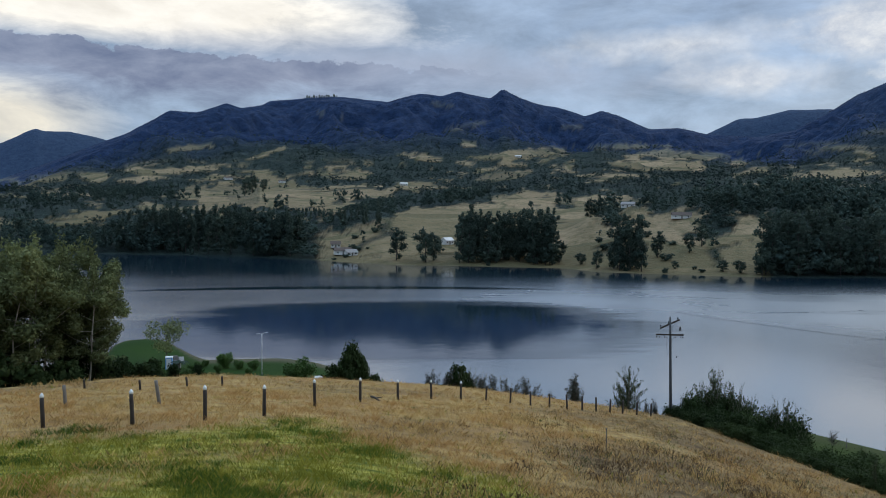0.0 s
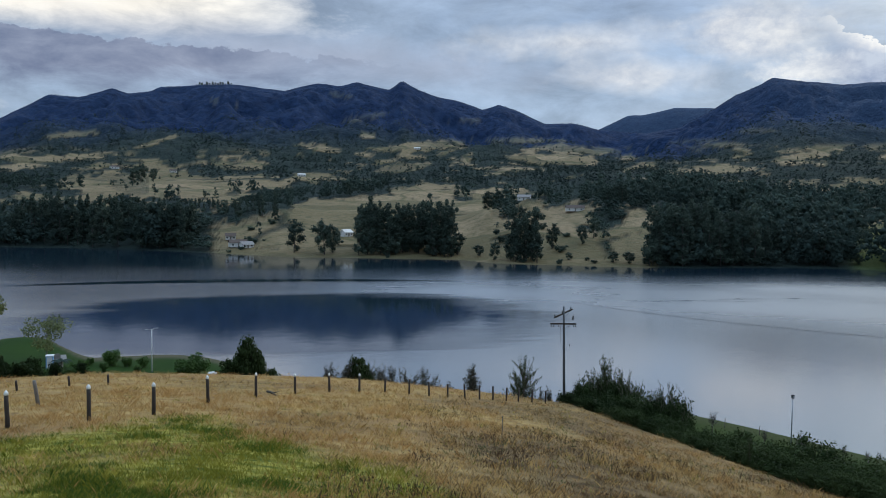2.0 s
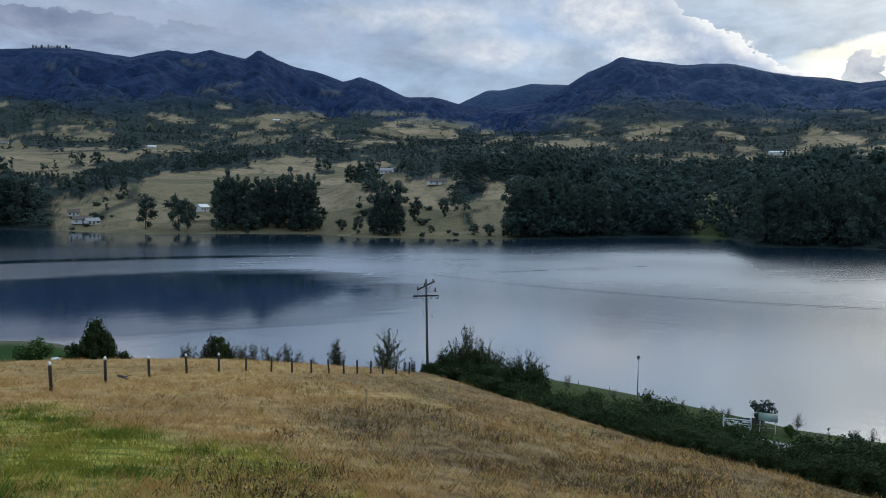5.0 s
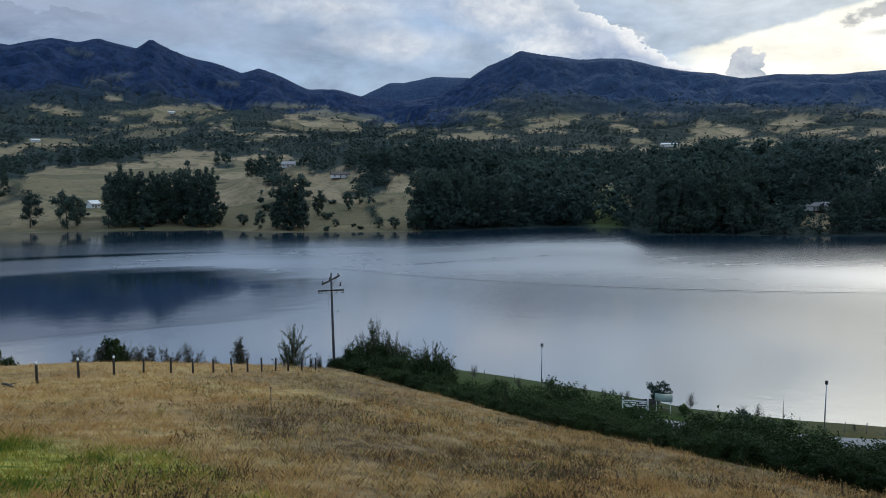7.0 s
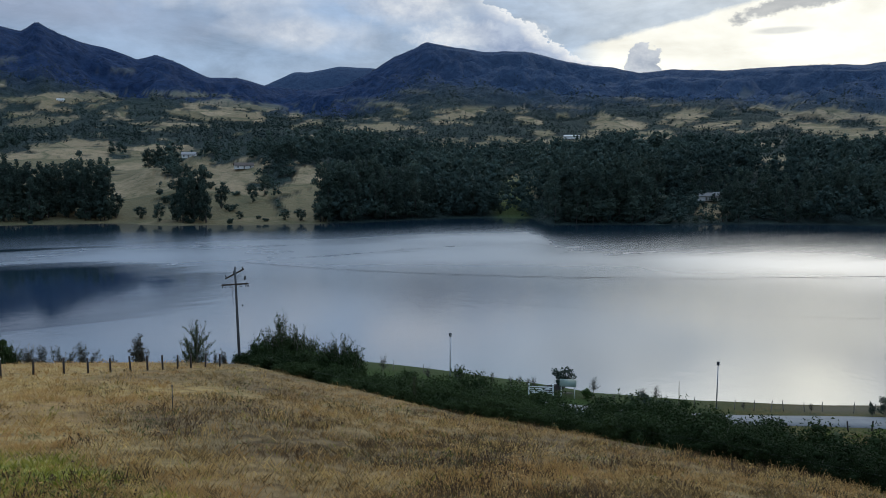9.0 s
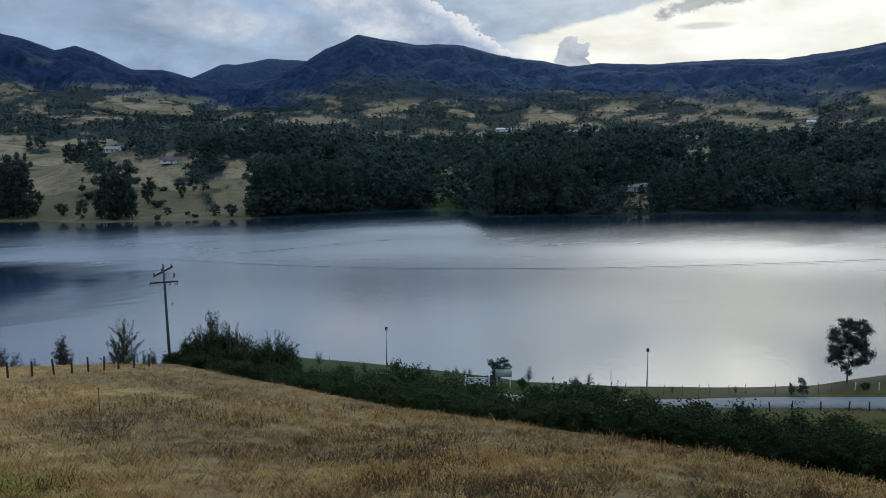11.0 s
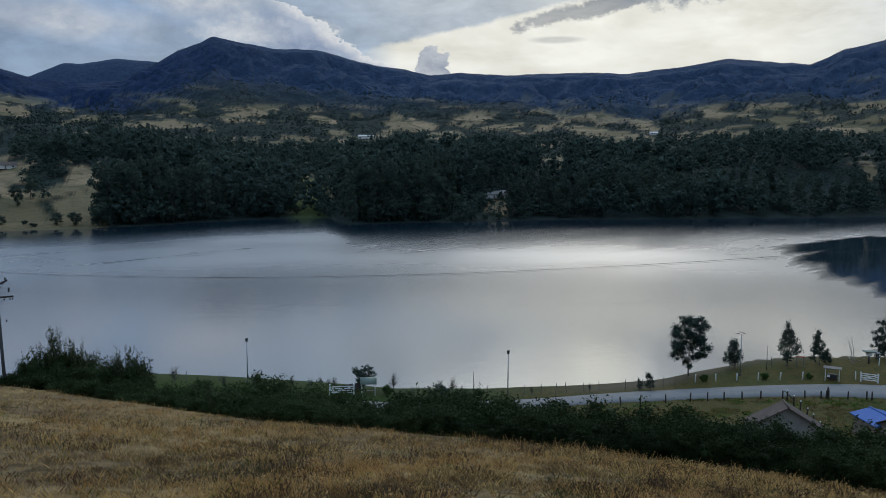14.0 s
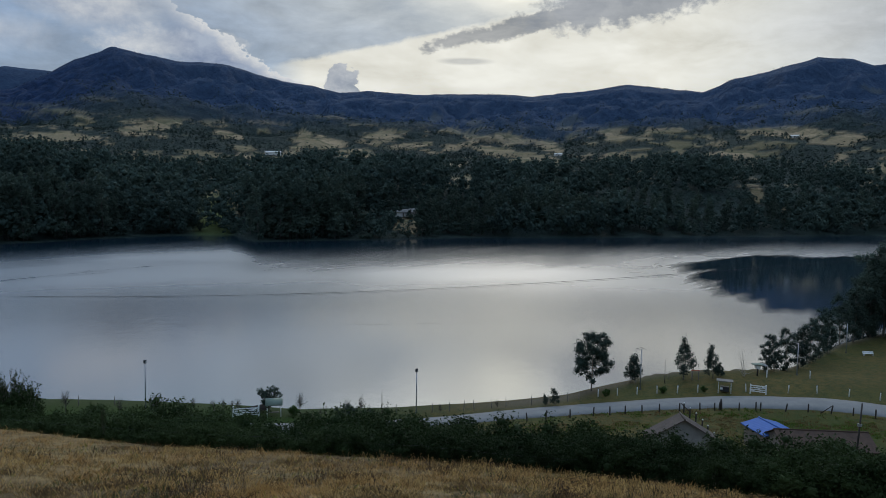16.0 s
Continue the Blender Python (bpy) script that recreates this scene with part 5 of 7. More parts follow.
# low scrub over the shore knolls, in loose clusters
SCRUB = [tree_thing("scrub_bush", "low dark scrub bush on the dry far shore", 310 + k, 3.0, 2.2, 0.03, 420, 0.36, 9, LEAF_DARK, BARK_DARK, 2, "dome", 0.02, 2, core=0.5, group="far shore scrub") for k in range(3)]
rng = np.random.default_rng(77)
count = 0
while count < 40:
    a = float(rng.uniform(-9, 22.5)) if count < 30 else float(rng.choice([rng.uniform(34.8, 38.8), rng.uniform(47.6, 51.8)]))
    d = float(far_shore(a)) + float(4 + 120 * rng.random() ** 1.6)
    x, y = d * sin(radians(a)), d * cos(radians(a))
    if rng.random() < 6 * (float(fbm(x / 38, y / 30, 99, 3)) - 0.45):
        plant(SCRUB[count % 3], a, d, float(rng.uniform(0.5, 1.35)), float(rng.uniform(0, 360)), -0.15, float(rng.uniform(0.7, 1.2)), count < 3)
        count += 1
# the row of trees on the ridge
for k in range(20):
    plant(LONE, -10.3 + 0.12 * k + 0.05 * (k % 3), 2932, 0.55 + 0.14 * (k * 7 % 4), 40 * k, -6.0, 1.25)


# ---- fences ----
def post_proto(name, label, r, h, mat, cap=None, group="", tip=0.12):
    ob = thing(name, Matrix(), label, "post", group)
    rg = [r * 1.06, r, r * 0.97, r * 0.94]
    part("shaft", tubed([(0, 0, -0.3), (0.004, 0, h * 0.35), (-0.006, 0.004, h * 0.7), (0, 0, h - tip)], rg, 7), mat, ob)
    if cap:
        part("painted_top", tubed([(0, 0, h - tip - 0.02), (0, 0, h - tip * 0.6), (0, 0, h)], [r * 1.02, r * 1.0, r * 0.2], 7), cap, ob, "white-painted pointed top")
    return ob


def row_of(proto, spots, lean=2.0, seed=1, start=True):
    rg = random.Random(seed)
    for k, (az, r) in enumerate(spots):
        m = at(az, r, 0, rg.uniform(0, 360)) @ pose(0, 0, 0, rg.gauss(0, lean), rg.gauss(0, lean), 0)
        if k == 0 and start:
            proto.matrix_basis = m
        else:
            copy_thing(proto, m @ Matrix.Diagonal((1, 1, rg.uniform(0.93, 1.06), 1)))


PASTURE_POST = post_proto("fence_post", "dark tarred wooden fence post with a white-painted tip in dry grass", 0.085, 1.45, POST_WOOD, WHITE, "pasture fence posts", 0.17)
row_of(PASTURE_POST, [(-27.4, 35.4), (-21.9, 33.8), (-17.1, 34.0), (-13.0, 35.6), (-9.4, 42.0), (-6.1, 47.0), (-3.3, 52.0), (-0.8, 55.5), (1.4, 57.5)], 1.5)
plain_post = post_proto("fence_post", "slim dark wooden fence post along the pasture brow", 0.075, 1.25, POST_WOOD, None, "pasture fence posts")
row_of(plain_post, [(3.3, 59.0), (5.1, 59.6), (6.6, 59.8), (8.0, 60.4), (9.3, 61.3), (10.4, 62.0), (11.4, 63.0), (12.4, 64.2), (13.3, 65.2), (14.3, 66.5), (15.3, 68)], 2.0, 4)
OLD_POST = post_proto("fence_post", "leaning weathered grey fence post in tall dry grass", 0.09, 1.3, GREY_WOOD, None, "old fence posts")
row_of(OLD_POST, [(-26.1, 43.8), (-20.2, 41.8)], 7, 9)
SHORT_POST = post_proto("fence_post", "short dark fence stub sunk in dry grass", 0.07, 0.75, POST_WOOD, None, "old fence posts")
row_of(SHORT_POST, [(-25.0, 55.5), (-21.5, 52.0), (-18.4, 53), (-16.0, 52.7)], 6, 10)
stake = thing("fence_stake", at(12.1, 36.0, 0, 15) @ pose(0, 0, 0, 1, -0.5), "thin rusty iron stake standing in dry grass", "stake")
part("rod", tubed([(0, 0, -0.2), (0, 0, 1.2)], [0.022, 0.02], 6), DARK_STEEL, stake)
part("hook", boxed(-0.02, -0.03, 1.14, 0.02, 0.03, 1.2), DARK_STEEL, stake)
log = thing("log", at(-5.2, 50.5, 0.12, -65), "fallen dead branch lying in dry grass", "log")
part("stem", tubed([(-0.2, 0, 0), (0.4, 0.05, 0.05), (1.0, 0, 0.08), (1.6, 0.1, 0)], [0.09, 0.08, 0.06, 0.03], 6), POST_WOOD, log)
part("fork", tubed([(0.5, 0.05, 0.05), (0.8, 0.4, 0.15)], [0.05, 0.02], 5), POST_WOOD, log)

# ---- power pole and line ----
pole_at = at(16.7, 75.1, 0, -17)
pole = thing("power_pole", pole_at @ pose(0, 0, 0, 0, -1.6, 0), "grey concrete power pole with two crossarms and insulators", "utility pole")
part("shaft", tubed([(0, 0, -0.5), (0, 0, 4), (0.02, 0, 8), (0.02, 0, 10.0)], [0.15, 0.125, 0.105, 0.085], 10), CONCRETE, pole)
low = part("crossarm", boxed(-1.28, -0.10, 8.25, 1.22, 0.02, 8.40, 0.01), POST_WOOD, pole)
top_arm = part("crossarm", boxed(-1.0, 0.0, -0.07, 1.0, 0.13, 0.07, 0.01, m=pose(0.0, 0, 9.32, 0, -22, 20)), POST_WOOD, pole)
for x in (-1.2, -0.95, -0.5, 0.5, 0.95, 1.15):
    part("insulator", tubed([(x, -0.04, 8.20), (x, -0.04, 8.12), (x, -0.04, 8.02)], [0.03, 0.07, 0.045], 7), DARK_STEEL, low)
for x in (-0.9, -0.1, 0.85):
    p = pose(0, 0, 9.32, 0, -22, 20) @ Vector((x, 0.06, 0.07))
    part("insulator", tubed([p, p + Vector((0, 0, 0.14)), p + Vector((0, 0, 0.26))], [0.03, 0.07, 0.04], 7), DARK_STEEL, top_arm)
for sgn in (-1, 1):
    part("brace", tubed([(0.02, -0.08, 7.75), (sgn * 0.62, -0.05, 8.27)], [0.018, 0.018], 5), DARK_STEEL, pole)
part("brace", tubed([(0.02, 0.06, 8.75), (0.62, 0.2, 9.55)], [0.02, 0.02], 5), DARK_STEEL, pole)
part("cutout_switch", boxed(-0.42, -0.16, 8.75, -0.28, -0.04, 9.15, 0.02, m=pose(0, 0, 0, 0, 8, 0)), DARK_STEEL, pole)
part("cable_stay", tubed([(-0.3, -0.1, 8.2), (-0.33, -0.12, 7.2), (-0.27, -0.1, 6.4)], [0.012, 0.015, 0.012], 5), BLACK, pole)
part("cable_weight", tubed([(0.55, -0.05, 6.35), (0.55, -0.05, 6.15)], [0.05, 0.04], 6), BLACK, pole)


def wire(a, b, sag, label, radius=0.014):
    a, b = Vector(a), Vector(b)
    pts = [a.lerp(b, q) - Vector((0, 0, 4 * sag * q * (1 - q))) for q in np.linspace(0, 1, 25)]
    me = bpy.data.meshes.new("power_line")
    bm = tubed(pts, [radius] * 25, 4)
    bm.to_mesh(me)
    bm.free()
    me.materials.append(BLACK)
    return tagged(new("power_line", me), label, "cable", "power lines")


wire((21.9, 72.5, 19.0), (59, -10, 27.0), 1.75, "black power line strung from the pole across the view", 0.014)
wire((22.3, 72.2, 18.9), (59.5, -10, 26.9), 1.75, "black power line strung from the pole across the view", 0.007)
wire((22.6, 72.4, 17.5), (59, -11, 24.6), 2.1, "thin lower power line strung from the pole", 0.005)
for a0, r0, a1, r1 in ((22, 63, 31, 55), (31, 55, 41, 48), (41, 48, 52, 44), (52, 44, 64, 42.5)):
    tagged(wire(spot(a0, r0, 0.95), spot(a1, r1, 0.95), 0.06, "pale fence wire strung in front of the hedge", 0.004), category="fence wire", group="fence wires").name = "fence_wire"
END = thing("power_pole", at(100, 59.9, 0, -60), "grey concrete power pole carrying the line onward", "utility pole")
h = 27.2 - float(ground_z(100, 59.9))
part("shaft", tubed([(0, 0, -0.5), (0, 0, h * 0.5), (0, 0, h)], [0.18, 0.14, 0.10], 10), CONCRETE, END)
part("crossarm", boxed(-1.2, -0.06, h - 0.4, 1.2, 0.06, h - 0.26, 0.01), POST_WOOD, END)

# ---- shrubs along the brow and the hedgerow ----
HEDGE = [tree_thing("hedge_shrub", "dense dark green hedge shrub below the pasture", 400 + k, 3.0, 1.75, 0.04, 10500, 0.072, 13, LEAF_HEDGE, BARK, 2, "dome", 0.02, 3, group="hedgerow shrubs", long=2.2, puff=0.95, shell=0.42, flat=0.15, loose=0.16, core=0.36) for k in range(4)]
rg = random.Random(3)
tops = ((16.5, 13.5), (18.5, 13.0), (21.4, 13.3), (23.5, 14.0), (25, 14.73), (28, 15.2), (32.5, 15.42), (36.8, 16.17), (40.2, 17.0), (42.4, 17.35), (44.1, 16.95), (47.6, 16.2), (50, 16.7), (54, 16.85), (57, 17.2), (61.6, 17.3), (65.6, 17.1), (69.5, 17.3), (74, 17.0),
        (78.8, 16.7), (82.2, 16.4), (92, 15.9))
started = set()
for line, (off, drop) in enumerate(((0.9, 1.2), (3.4, 0.6), (7.2, 0.05))):
    a = 16.9 + 0.6 * line
    while a < 91:
        dist = float(brow_of(a)[0]) + off + rg.uniform(-0.5, 0.5)
        z = float(ground_z(a, dist))
        high = EYE - dist * tan(radians(float(np.interp(a, *zip(*tops))) + drop * rg.uniform(0.3, 1.5) + rg.uniform(-0.15, 0.45))) - z
        kind = rg.randrange(4)
        s = max(0.45, min(1.6, high / 2.9))
        plant(HEDGE[kind], a, dist, s, rg.uniform(0, 360), -0.15, max(1.0, min(1.7, high / 2.9 / s)), kind not in started)
        started.add(kind)
        a += rg.uniform(1.9, 2.7) * (0.9 if line < 2 else 1.25) * 52 / dist

FEATHER = [sprig_shrub("acacia_shrub", "tall feathery dark green acacia shrub over the hedge", 430 + k, 5.0, 1.75, 70, 0.17, LEAF_HEDGE, BARK, 9, 14, 0.15, slim=0.34) for k in range(3)]
for k, (az, r, top, wide) in enumerate(((19.7, 80, -10.4, 0.75), (24.1, 72, -12.0, 0.75), (13.7, 80, -10.7, 0.9), (18.8, 80, -11.6, 0.9), (20.9, 79, -11.2, 0.7), (22.9, 73, -12.7, 0.9), (24.8, 71, -13.1, 0.8), (21.9, 79, -12.0, 0.6), (23.5, 73, -12.5, 0.6),
                                        (13.2, 81, -11.9, 0.75), (1.7, 84, -11.1, 0.85), (1.2, 85, -11.6, 0.9), (2.2, 85, -11.7, 0.9), (32.8, 95, -15.0, 0.55), (33.1, 96, -14.9, 0.5), (48.1, 56, -16.0, 0.8), (29.6, 57, -15.0, 0.4), (47.2, 57, -16.2, 0.8), (49.0, 57, -16.4, 0.7))):
    plant_to(FEATHER[k % 3], az, r, top, az * 57 % 360, k < 3, wide)
for k, (az, r, top) in enumerate(((18.3, 79, -12.9), (19.4, 80, -12.3), (20.4, 80, -12.6), (21.6, 78, -13.4), (23.4, 73, -13.6), (24.3, 72, -13.4), (17.5, 79, -13.4))):
    plant_to(HEDGE[k % 4], az, r, top, 77 * k % 360, False, 0.62)
THIN = [sprig_shrub("sapling", "thin dark grey-green sapling behind the dry brow", 450 + k, 3.2, 0.50 + 0.1 * (k % 2), 26, 0.20, LEAF_DRY, BARK, 8, 13, 0.2, "brow saplings", (0.0, 0.12, -0.16)[k % 3]) for k in range(3)]
first = set()
for k, (az, r, top) in enumerate(((-1.0, 83, -11.9), (-0.7, 83, -11.7), (0.1, 84, -11.6), (0.5, 84, -11.7), (2.9, 84, -11.7), (3.3, 82, -12.0), (3.8, 83, -11.9), (4.9, 82, -12.05), (5.3, 83, -12.3), (6.2, 81, -12.0), (6.8, 81, -12.5), (8.2, 80, -12.9),
                                  (9.8, 80, -11.7), (10.0, 80.5, -11.9), (15.6, 78, -13.2), (15.0, 78, -13.4))):
    plant_to(THIN[k % 3], az, r, top + 0.25, 71 * k, k % 3 not in first, 1.15)
    first.add(k % 3)

# ---- west corner: eucalyptus, garden, lawn spit ----
GUM = [tree_thing("eucalyptus_tree", "tall eucalyptus with pale bare stems and olive leaves", 500 + k, 13.4, 2.4, 0.46, 13000, 0.11, 13, LEAF_EUC_NEAR, BARK_PALE, 2, "oval", 0.012, 3, puff=0.62, long=2.0, shell=0.5, flat=0.3, loose=0.14, core=0.42) for k in range(2)]
for k, (az, r, top) in enumerate(((-28.2, 86, -2.1), (-24.9, 88, -3.7), (-29.9, 85, -2.5), (-26.9, 90, -2.2), (-31.6, 84, -2.6), (-25.2, 93, -4.4), (-30.8, 92, -2.6))):
    plant_to(GUM[k % 2], az, r, top, 137 * k % 360, k < 2, 1.05)
DARKSHRUB = tree_thing("garden_shrub", "dense dark evergreen shrub behind the brow", 520, 3.4, 1.4, 0.05, 3600, 0.105, 13, LEAF_HEDGE, BARK, 2, "cone", 0.02, 2, core=0.45, group="garden shrubs")
for k, (az, r, top, wide) in enumerate(((-8.2, 100, -11.0, 0.9), (-7.5, 101, -10.3, 0.62), (-6.3, 100, -9.6, 0.52), (-5.9, 101, -10.5, 0.6), (-5.3, 98, -11.8, 0.6), (1.6, 84, -11.2, 0.62), (2.1, 85, -11.7, 0.6), (-26.4, 88, -8.9, 0.8), (-30.4, 84, -8.8, 0.9), (-28.6, 86, -9.0, 0.9), (-24.8, 90, -9.2, 0.8), (-27.8, 83, -10.0, 1.0), (-25.6, 84, -10.0, 0.9), (-23.0, 95, -10.2, 1.0),
                                        (-21.8, 100, -10.4, 1.0), (-20.6, 112, -10.3, 0.9), (-19.4, 116, -10.6, 0.9), (-17.6, 118, -10.8, 0.8), (-22.4, 104, -10.0, 0.9), (-31.0, 82, -10.0, 1.0), (-24.6, 92, -9.6, 0.7))):
    plant_to(DARKSHRUB, az, r, top, az * 131 % 360, k == 0, wide)
ROUND = tree_thing("round_bush", "clipped round dark green garden bush on lawn", 530, 2.6, 1.25, 0.1, 2400, 0.14, 9, LEAF_GREEN, BARK, 3, "dome", 0.03, group="round bushes")
plant(ROUND, -15.9, 140, 1.15, 0, -0.3, 1.0, True)
for az, r, s in ((-17.3, 142, 0.55), (-14.9, 138, 0.7), (-13.9, 136, 0.75), (-16.4, 134, 0.6), (-14.2, 130, 0.55), (-17.9, 134, 0.8)):
    plant(ROUND, az, r, s, az * 77 % 360, -0.2)
LIGHT = tree_thing("leafy_bush", "light green leafy bush behind the dry pasture", 535, 3.2, 1.7, 0.05, 3000, 0.17, 9, LEAF_GREEN, BARK, 3, "dome", 0.02, 2)
plant_to(LIGHT, -10.7, 118, -10.6, 0, True, 1.0)
plant(LIGHT, -20.5, 125, 0.8, 50, 0, 0.8)
plant(LIGHT, -18.8, 126, 0.7, 90, 0, 0.8)
LAWNTREE = tree_thing("garden_tree", "small round-crowned olive-green tree on a lawn", 540, 6.8, 3.0, 0.35, 1700, 0.22, 9, LEAF_EUC_NEAR, BARK, 2, "dome", 0.018)
plant(LAWNTREE, -19.9, 146, 1.1, 0, -0.2, 1.0, True)
plant(LAWNTREE, -23.2, 128, 0.6, 70, -0.2, 1.0)


def palm(az, r, h):
    ob = thing("palm", at(az, r), "small dark palm with arching fronds in the garden", "palm")
    part("trunk", tubed([(0, 0, -0.2), (0, 0, h * 0.5)], [0.16, 0.13], 8), BARK, ob)
    for k in range(11):
        a = k * 2 * pi / 11 + 0.3 * (k % 2)
        bm = bmesh.new()
        side = Vector((-sin(a), cos(a), 0))
        pts = [Vector((cos(a) * q * h * 0.55, sin(a) * q * h * 0.55, h * 0.5 + h * (0.55 - 0.1 * (k % 3)) * (q - 1.1 * q * q))) for q in (0, 0.25, 0.5, 0.75, 1)]
        wid = (0.05, 0.24, 0.26, 0.18, 0.02)
        L = [bm.verts.new(p - side * w + Vector((0, 0, -w * 0.5))) for p, w in zip(pts, wid)]
        C = [bm.verts.new(p) for p in pts]
        Rr = [bm.verts.new(p + side * w + Vector((0, 0, -w * 0.5))) for p, w in zip(pts, wid)]
        for i in range(4):
            bm.faces.new((L[i], C[i], C[i + 1], L[i + 1]))
            bm.faces.new((C[i], Rr[i], Rr[i + 1], C[i + 1]))
        part("frond", bm, LEAF_DARK, ob)


palm(-19.0, 133, 3.2)
cabin = thing("portable_cabin", at(-19.7, 136, 0, 15), "small light blue portable cabin with a white roof", "cabin")
part("body", boxed(-0.55, -0.55, 0, 0.55, 0.55, 2.0, 0.03), SKYBLUE, cabin)
part("roof", boxed(-0.62, -0.62, 2.0, 0.62, 0.62, 2.18, 0.05), WHITE, cabin)
part("door", boxed(-0.4, -0.6, 0.1, 0.4, -0.54, 1.9), WALL, cabin)
house(-19.3, 139, 1.8, 1.4, 1.3, 25, "small white garden shelter on the lawn", roof=TILE_GREY, rise=0.5, windows=1, name="garden_shelter")
tank = thing("water_tank", at(-9.2, 112, 0.0, 20), "low white plastic water tank behind the brow", "tank")
bm = bmesh.new()
tube(bm, [(-0.9, 0, 0.75), (-0.75, 0, 0.75), (0.75, 0, 0.75), (0.9, 0, 0.75)], [0.45, 0.7, 0.7, 0.45], 14)
part("body", bm, WHITE, tank)
part("cradle", boxed(-0.7, -0.5, -0.2, 0.7, 0.5, 0.2), CONCRETE, tank)
tank.matrix_basis = tank.matrix_basis @ pose(0, 0, 1.75) @ Matrix.Diagonal((0.75, 0.6, 0.55, 1))
mound = thing("earth_bank", at(-9.2, 112, 0, 20), "low grassy bank under the tank", "bank")
part("bank", boxed(-2.0, -1.6, -1.0, 2.0, 1.6, 1.85, 0.5), EARTH, mound)


def ranch_fence(az0, r0, az1, r1, label, bays=4, lift=0.0, rails=(0.45, 0.8, 1.1)):
    a, b = spot(az0, r0, lift), spot(az1, r1, lift)
    ob = thing("rail_fence", Matrix.Translation(a), label, "fence", "white rail fences")
    d = b - a
    side = Vector((d.x, d.y, 0)).normalized()
    ang = atan2(side.y, side.x)
    for k in range(bays + 1):
        p = d * (k / bays)
        p = Vector((p.x, p.y, spot(*[(1 - k / bays) * u + k / bays * v for u, v in ((az0, az1), (r0, r1))], lift).z - a.z))
        part("post", boxed(-0.07, -0.07, -0.3, 0.07, 0.07, 1.3, 0.01, m=Matrix.Translation(p) @ Matrix.Rotation(ang, 4, "Z")), WHITE, ob)
    for z in rails:
        part("rail", tubed([(0, 0, z), d * 0.5 + Vector((0, 0, z)), d + Vector((0, 0, z))], [0.055] * 3, 4), WHITE, ob)
    return ob


ranch_fence(-29.9, 66.5, -28.6, 66.5, "white painted rail fence under eucalyptus trees", 2, -0.05)
ranch_fence(-26.3, 67, -24.0, 67.5, "white painted rail fence beside the garden", 4, -0.3)
for az, r, h in ((-26.2, 96, 5.0), (-25.8, 90, 2.6)):
    mast = thing("white_mast", at(az, r), "white painted garden post under trees", "post")
    part("shaft", tubed([(0, 0, -0.3), (0, 0, h)], [0.10, 0.09], 8), WHITE, mast)
    part("cap", tubed([(0, 0, h), (0, 0, h + 0.08)], [0.12, 0.06], 8), WHITE, mast)
yard = thing("paved_yard", at(-29.4, 76, 0, 30), "pale concrete yard strip behind a fence", "yard")
part("slab", boxed(-2.0, -1.2, -0.6, 2.0, 1.2, 0.15, 0.03), CONCRETE, yard)


# ---- lamps ----
def lamp_post(az, r, h, kind, label, turn=0.0):
    ob = thing("lamp_post", at(az, r, 0, turn), label, "street lamp", "lakeside lamps")
    white = kind == "double"
    part("pole", tubed([(0, 0, -0.4), (0, 0, h * 0.5), (0, 0, h)], [0.085, 0.07, 0.05], 8), WHITE if white else STEEL, ob)
    part("base", tubed([(0, 0, -0.2), (0, 0, 0.12)], [0.17, 0.15], 8), CONCRETE, ob)
    if kind == "double":
        for s in (-1, 1):
            arm = part("arm", tubed([(0, 0, h - 0.2), (s * 0.35, 0, h + 0.1 * (s > 0)), (s * 0.7, 0, h - 0.05 + 0.2 * (s > 0))], [0.03, 0.03, 0.025], 6), WHITE, ob)
            part("lamp_head", boxed(s * 0.55, -0.09, h - 0.09 + 0.2 * (s > 0), s * 0.95, 0.09, h - 0.02 + 0.2 * (s > 0), 0.01) if s > 0 else boxed(-0.95, -0.09, h - 0.09, -0.55, 0.09, h - 0.02, 0.01), STEEL, arm)
    elif kind == "box":
        part("lamp_head", boxed(-0.14, -0.14, h - 0.05, 0.14, 0.14, h + 0.36, 0.02), DARK_STEEL, ob)
        part("lens", boxed(-0.1, -0.155, h + 0.02, 0.1, -0.135, h + 0.24), STEEL, ob)
    else:
        arm = part("arm", tubed([(0, 0, h - 0.05), (-0.3, 0, h + 0.05), (-0.5, 0, h + 0.08)], [0.035, 0.03, 0.025], 6), STEEL, ob)
        part("lamp_head", boxed(-0.7, -0.1, h + 0.05, -0.35, 0.1, h + 0.12, 0.01), DARK_STEEL, arm)
        part("solar_panel", boxed(-0.45, -0.3, -0.02, 0.45, 0.3, 0.02, 0.005, m=pose(0.05, 0, h + 0.22, 0, 22, 0)), PANE, ob)
    return ob


lamp_post(-13.3, 130, 6.9, "double", "white double-armed street lamp behind the pasture", 5)
lamp_post(32.3, 98, 5.9, "box", "slim grey lamp post with a box head by the lake", 0)
lamp_post(51.8, 92.5, 5.2, "box", "slim grey lamp post with a box head by the lake", 20)
lamp_post(68.4, 107.5, 5.6, "solar", "solar street lamp beside the curving road", -50)
lamp_post(78.8, 121, 4.6, "solar", "solar street lamp on the lakeside lawn", -60)
lamp_post(81.7, 150, 5.2, "solar", "solar street lamp far up the lawn", -60)


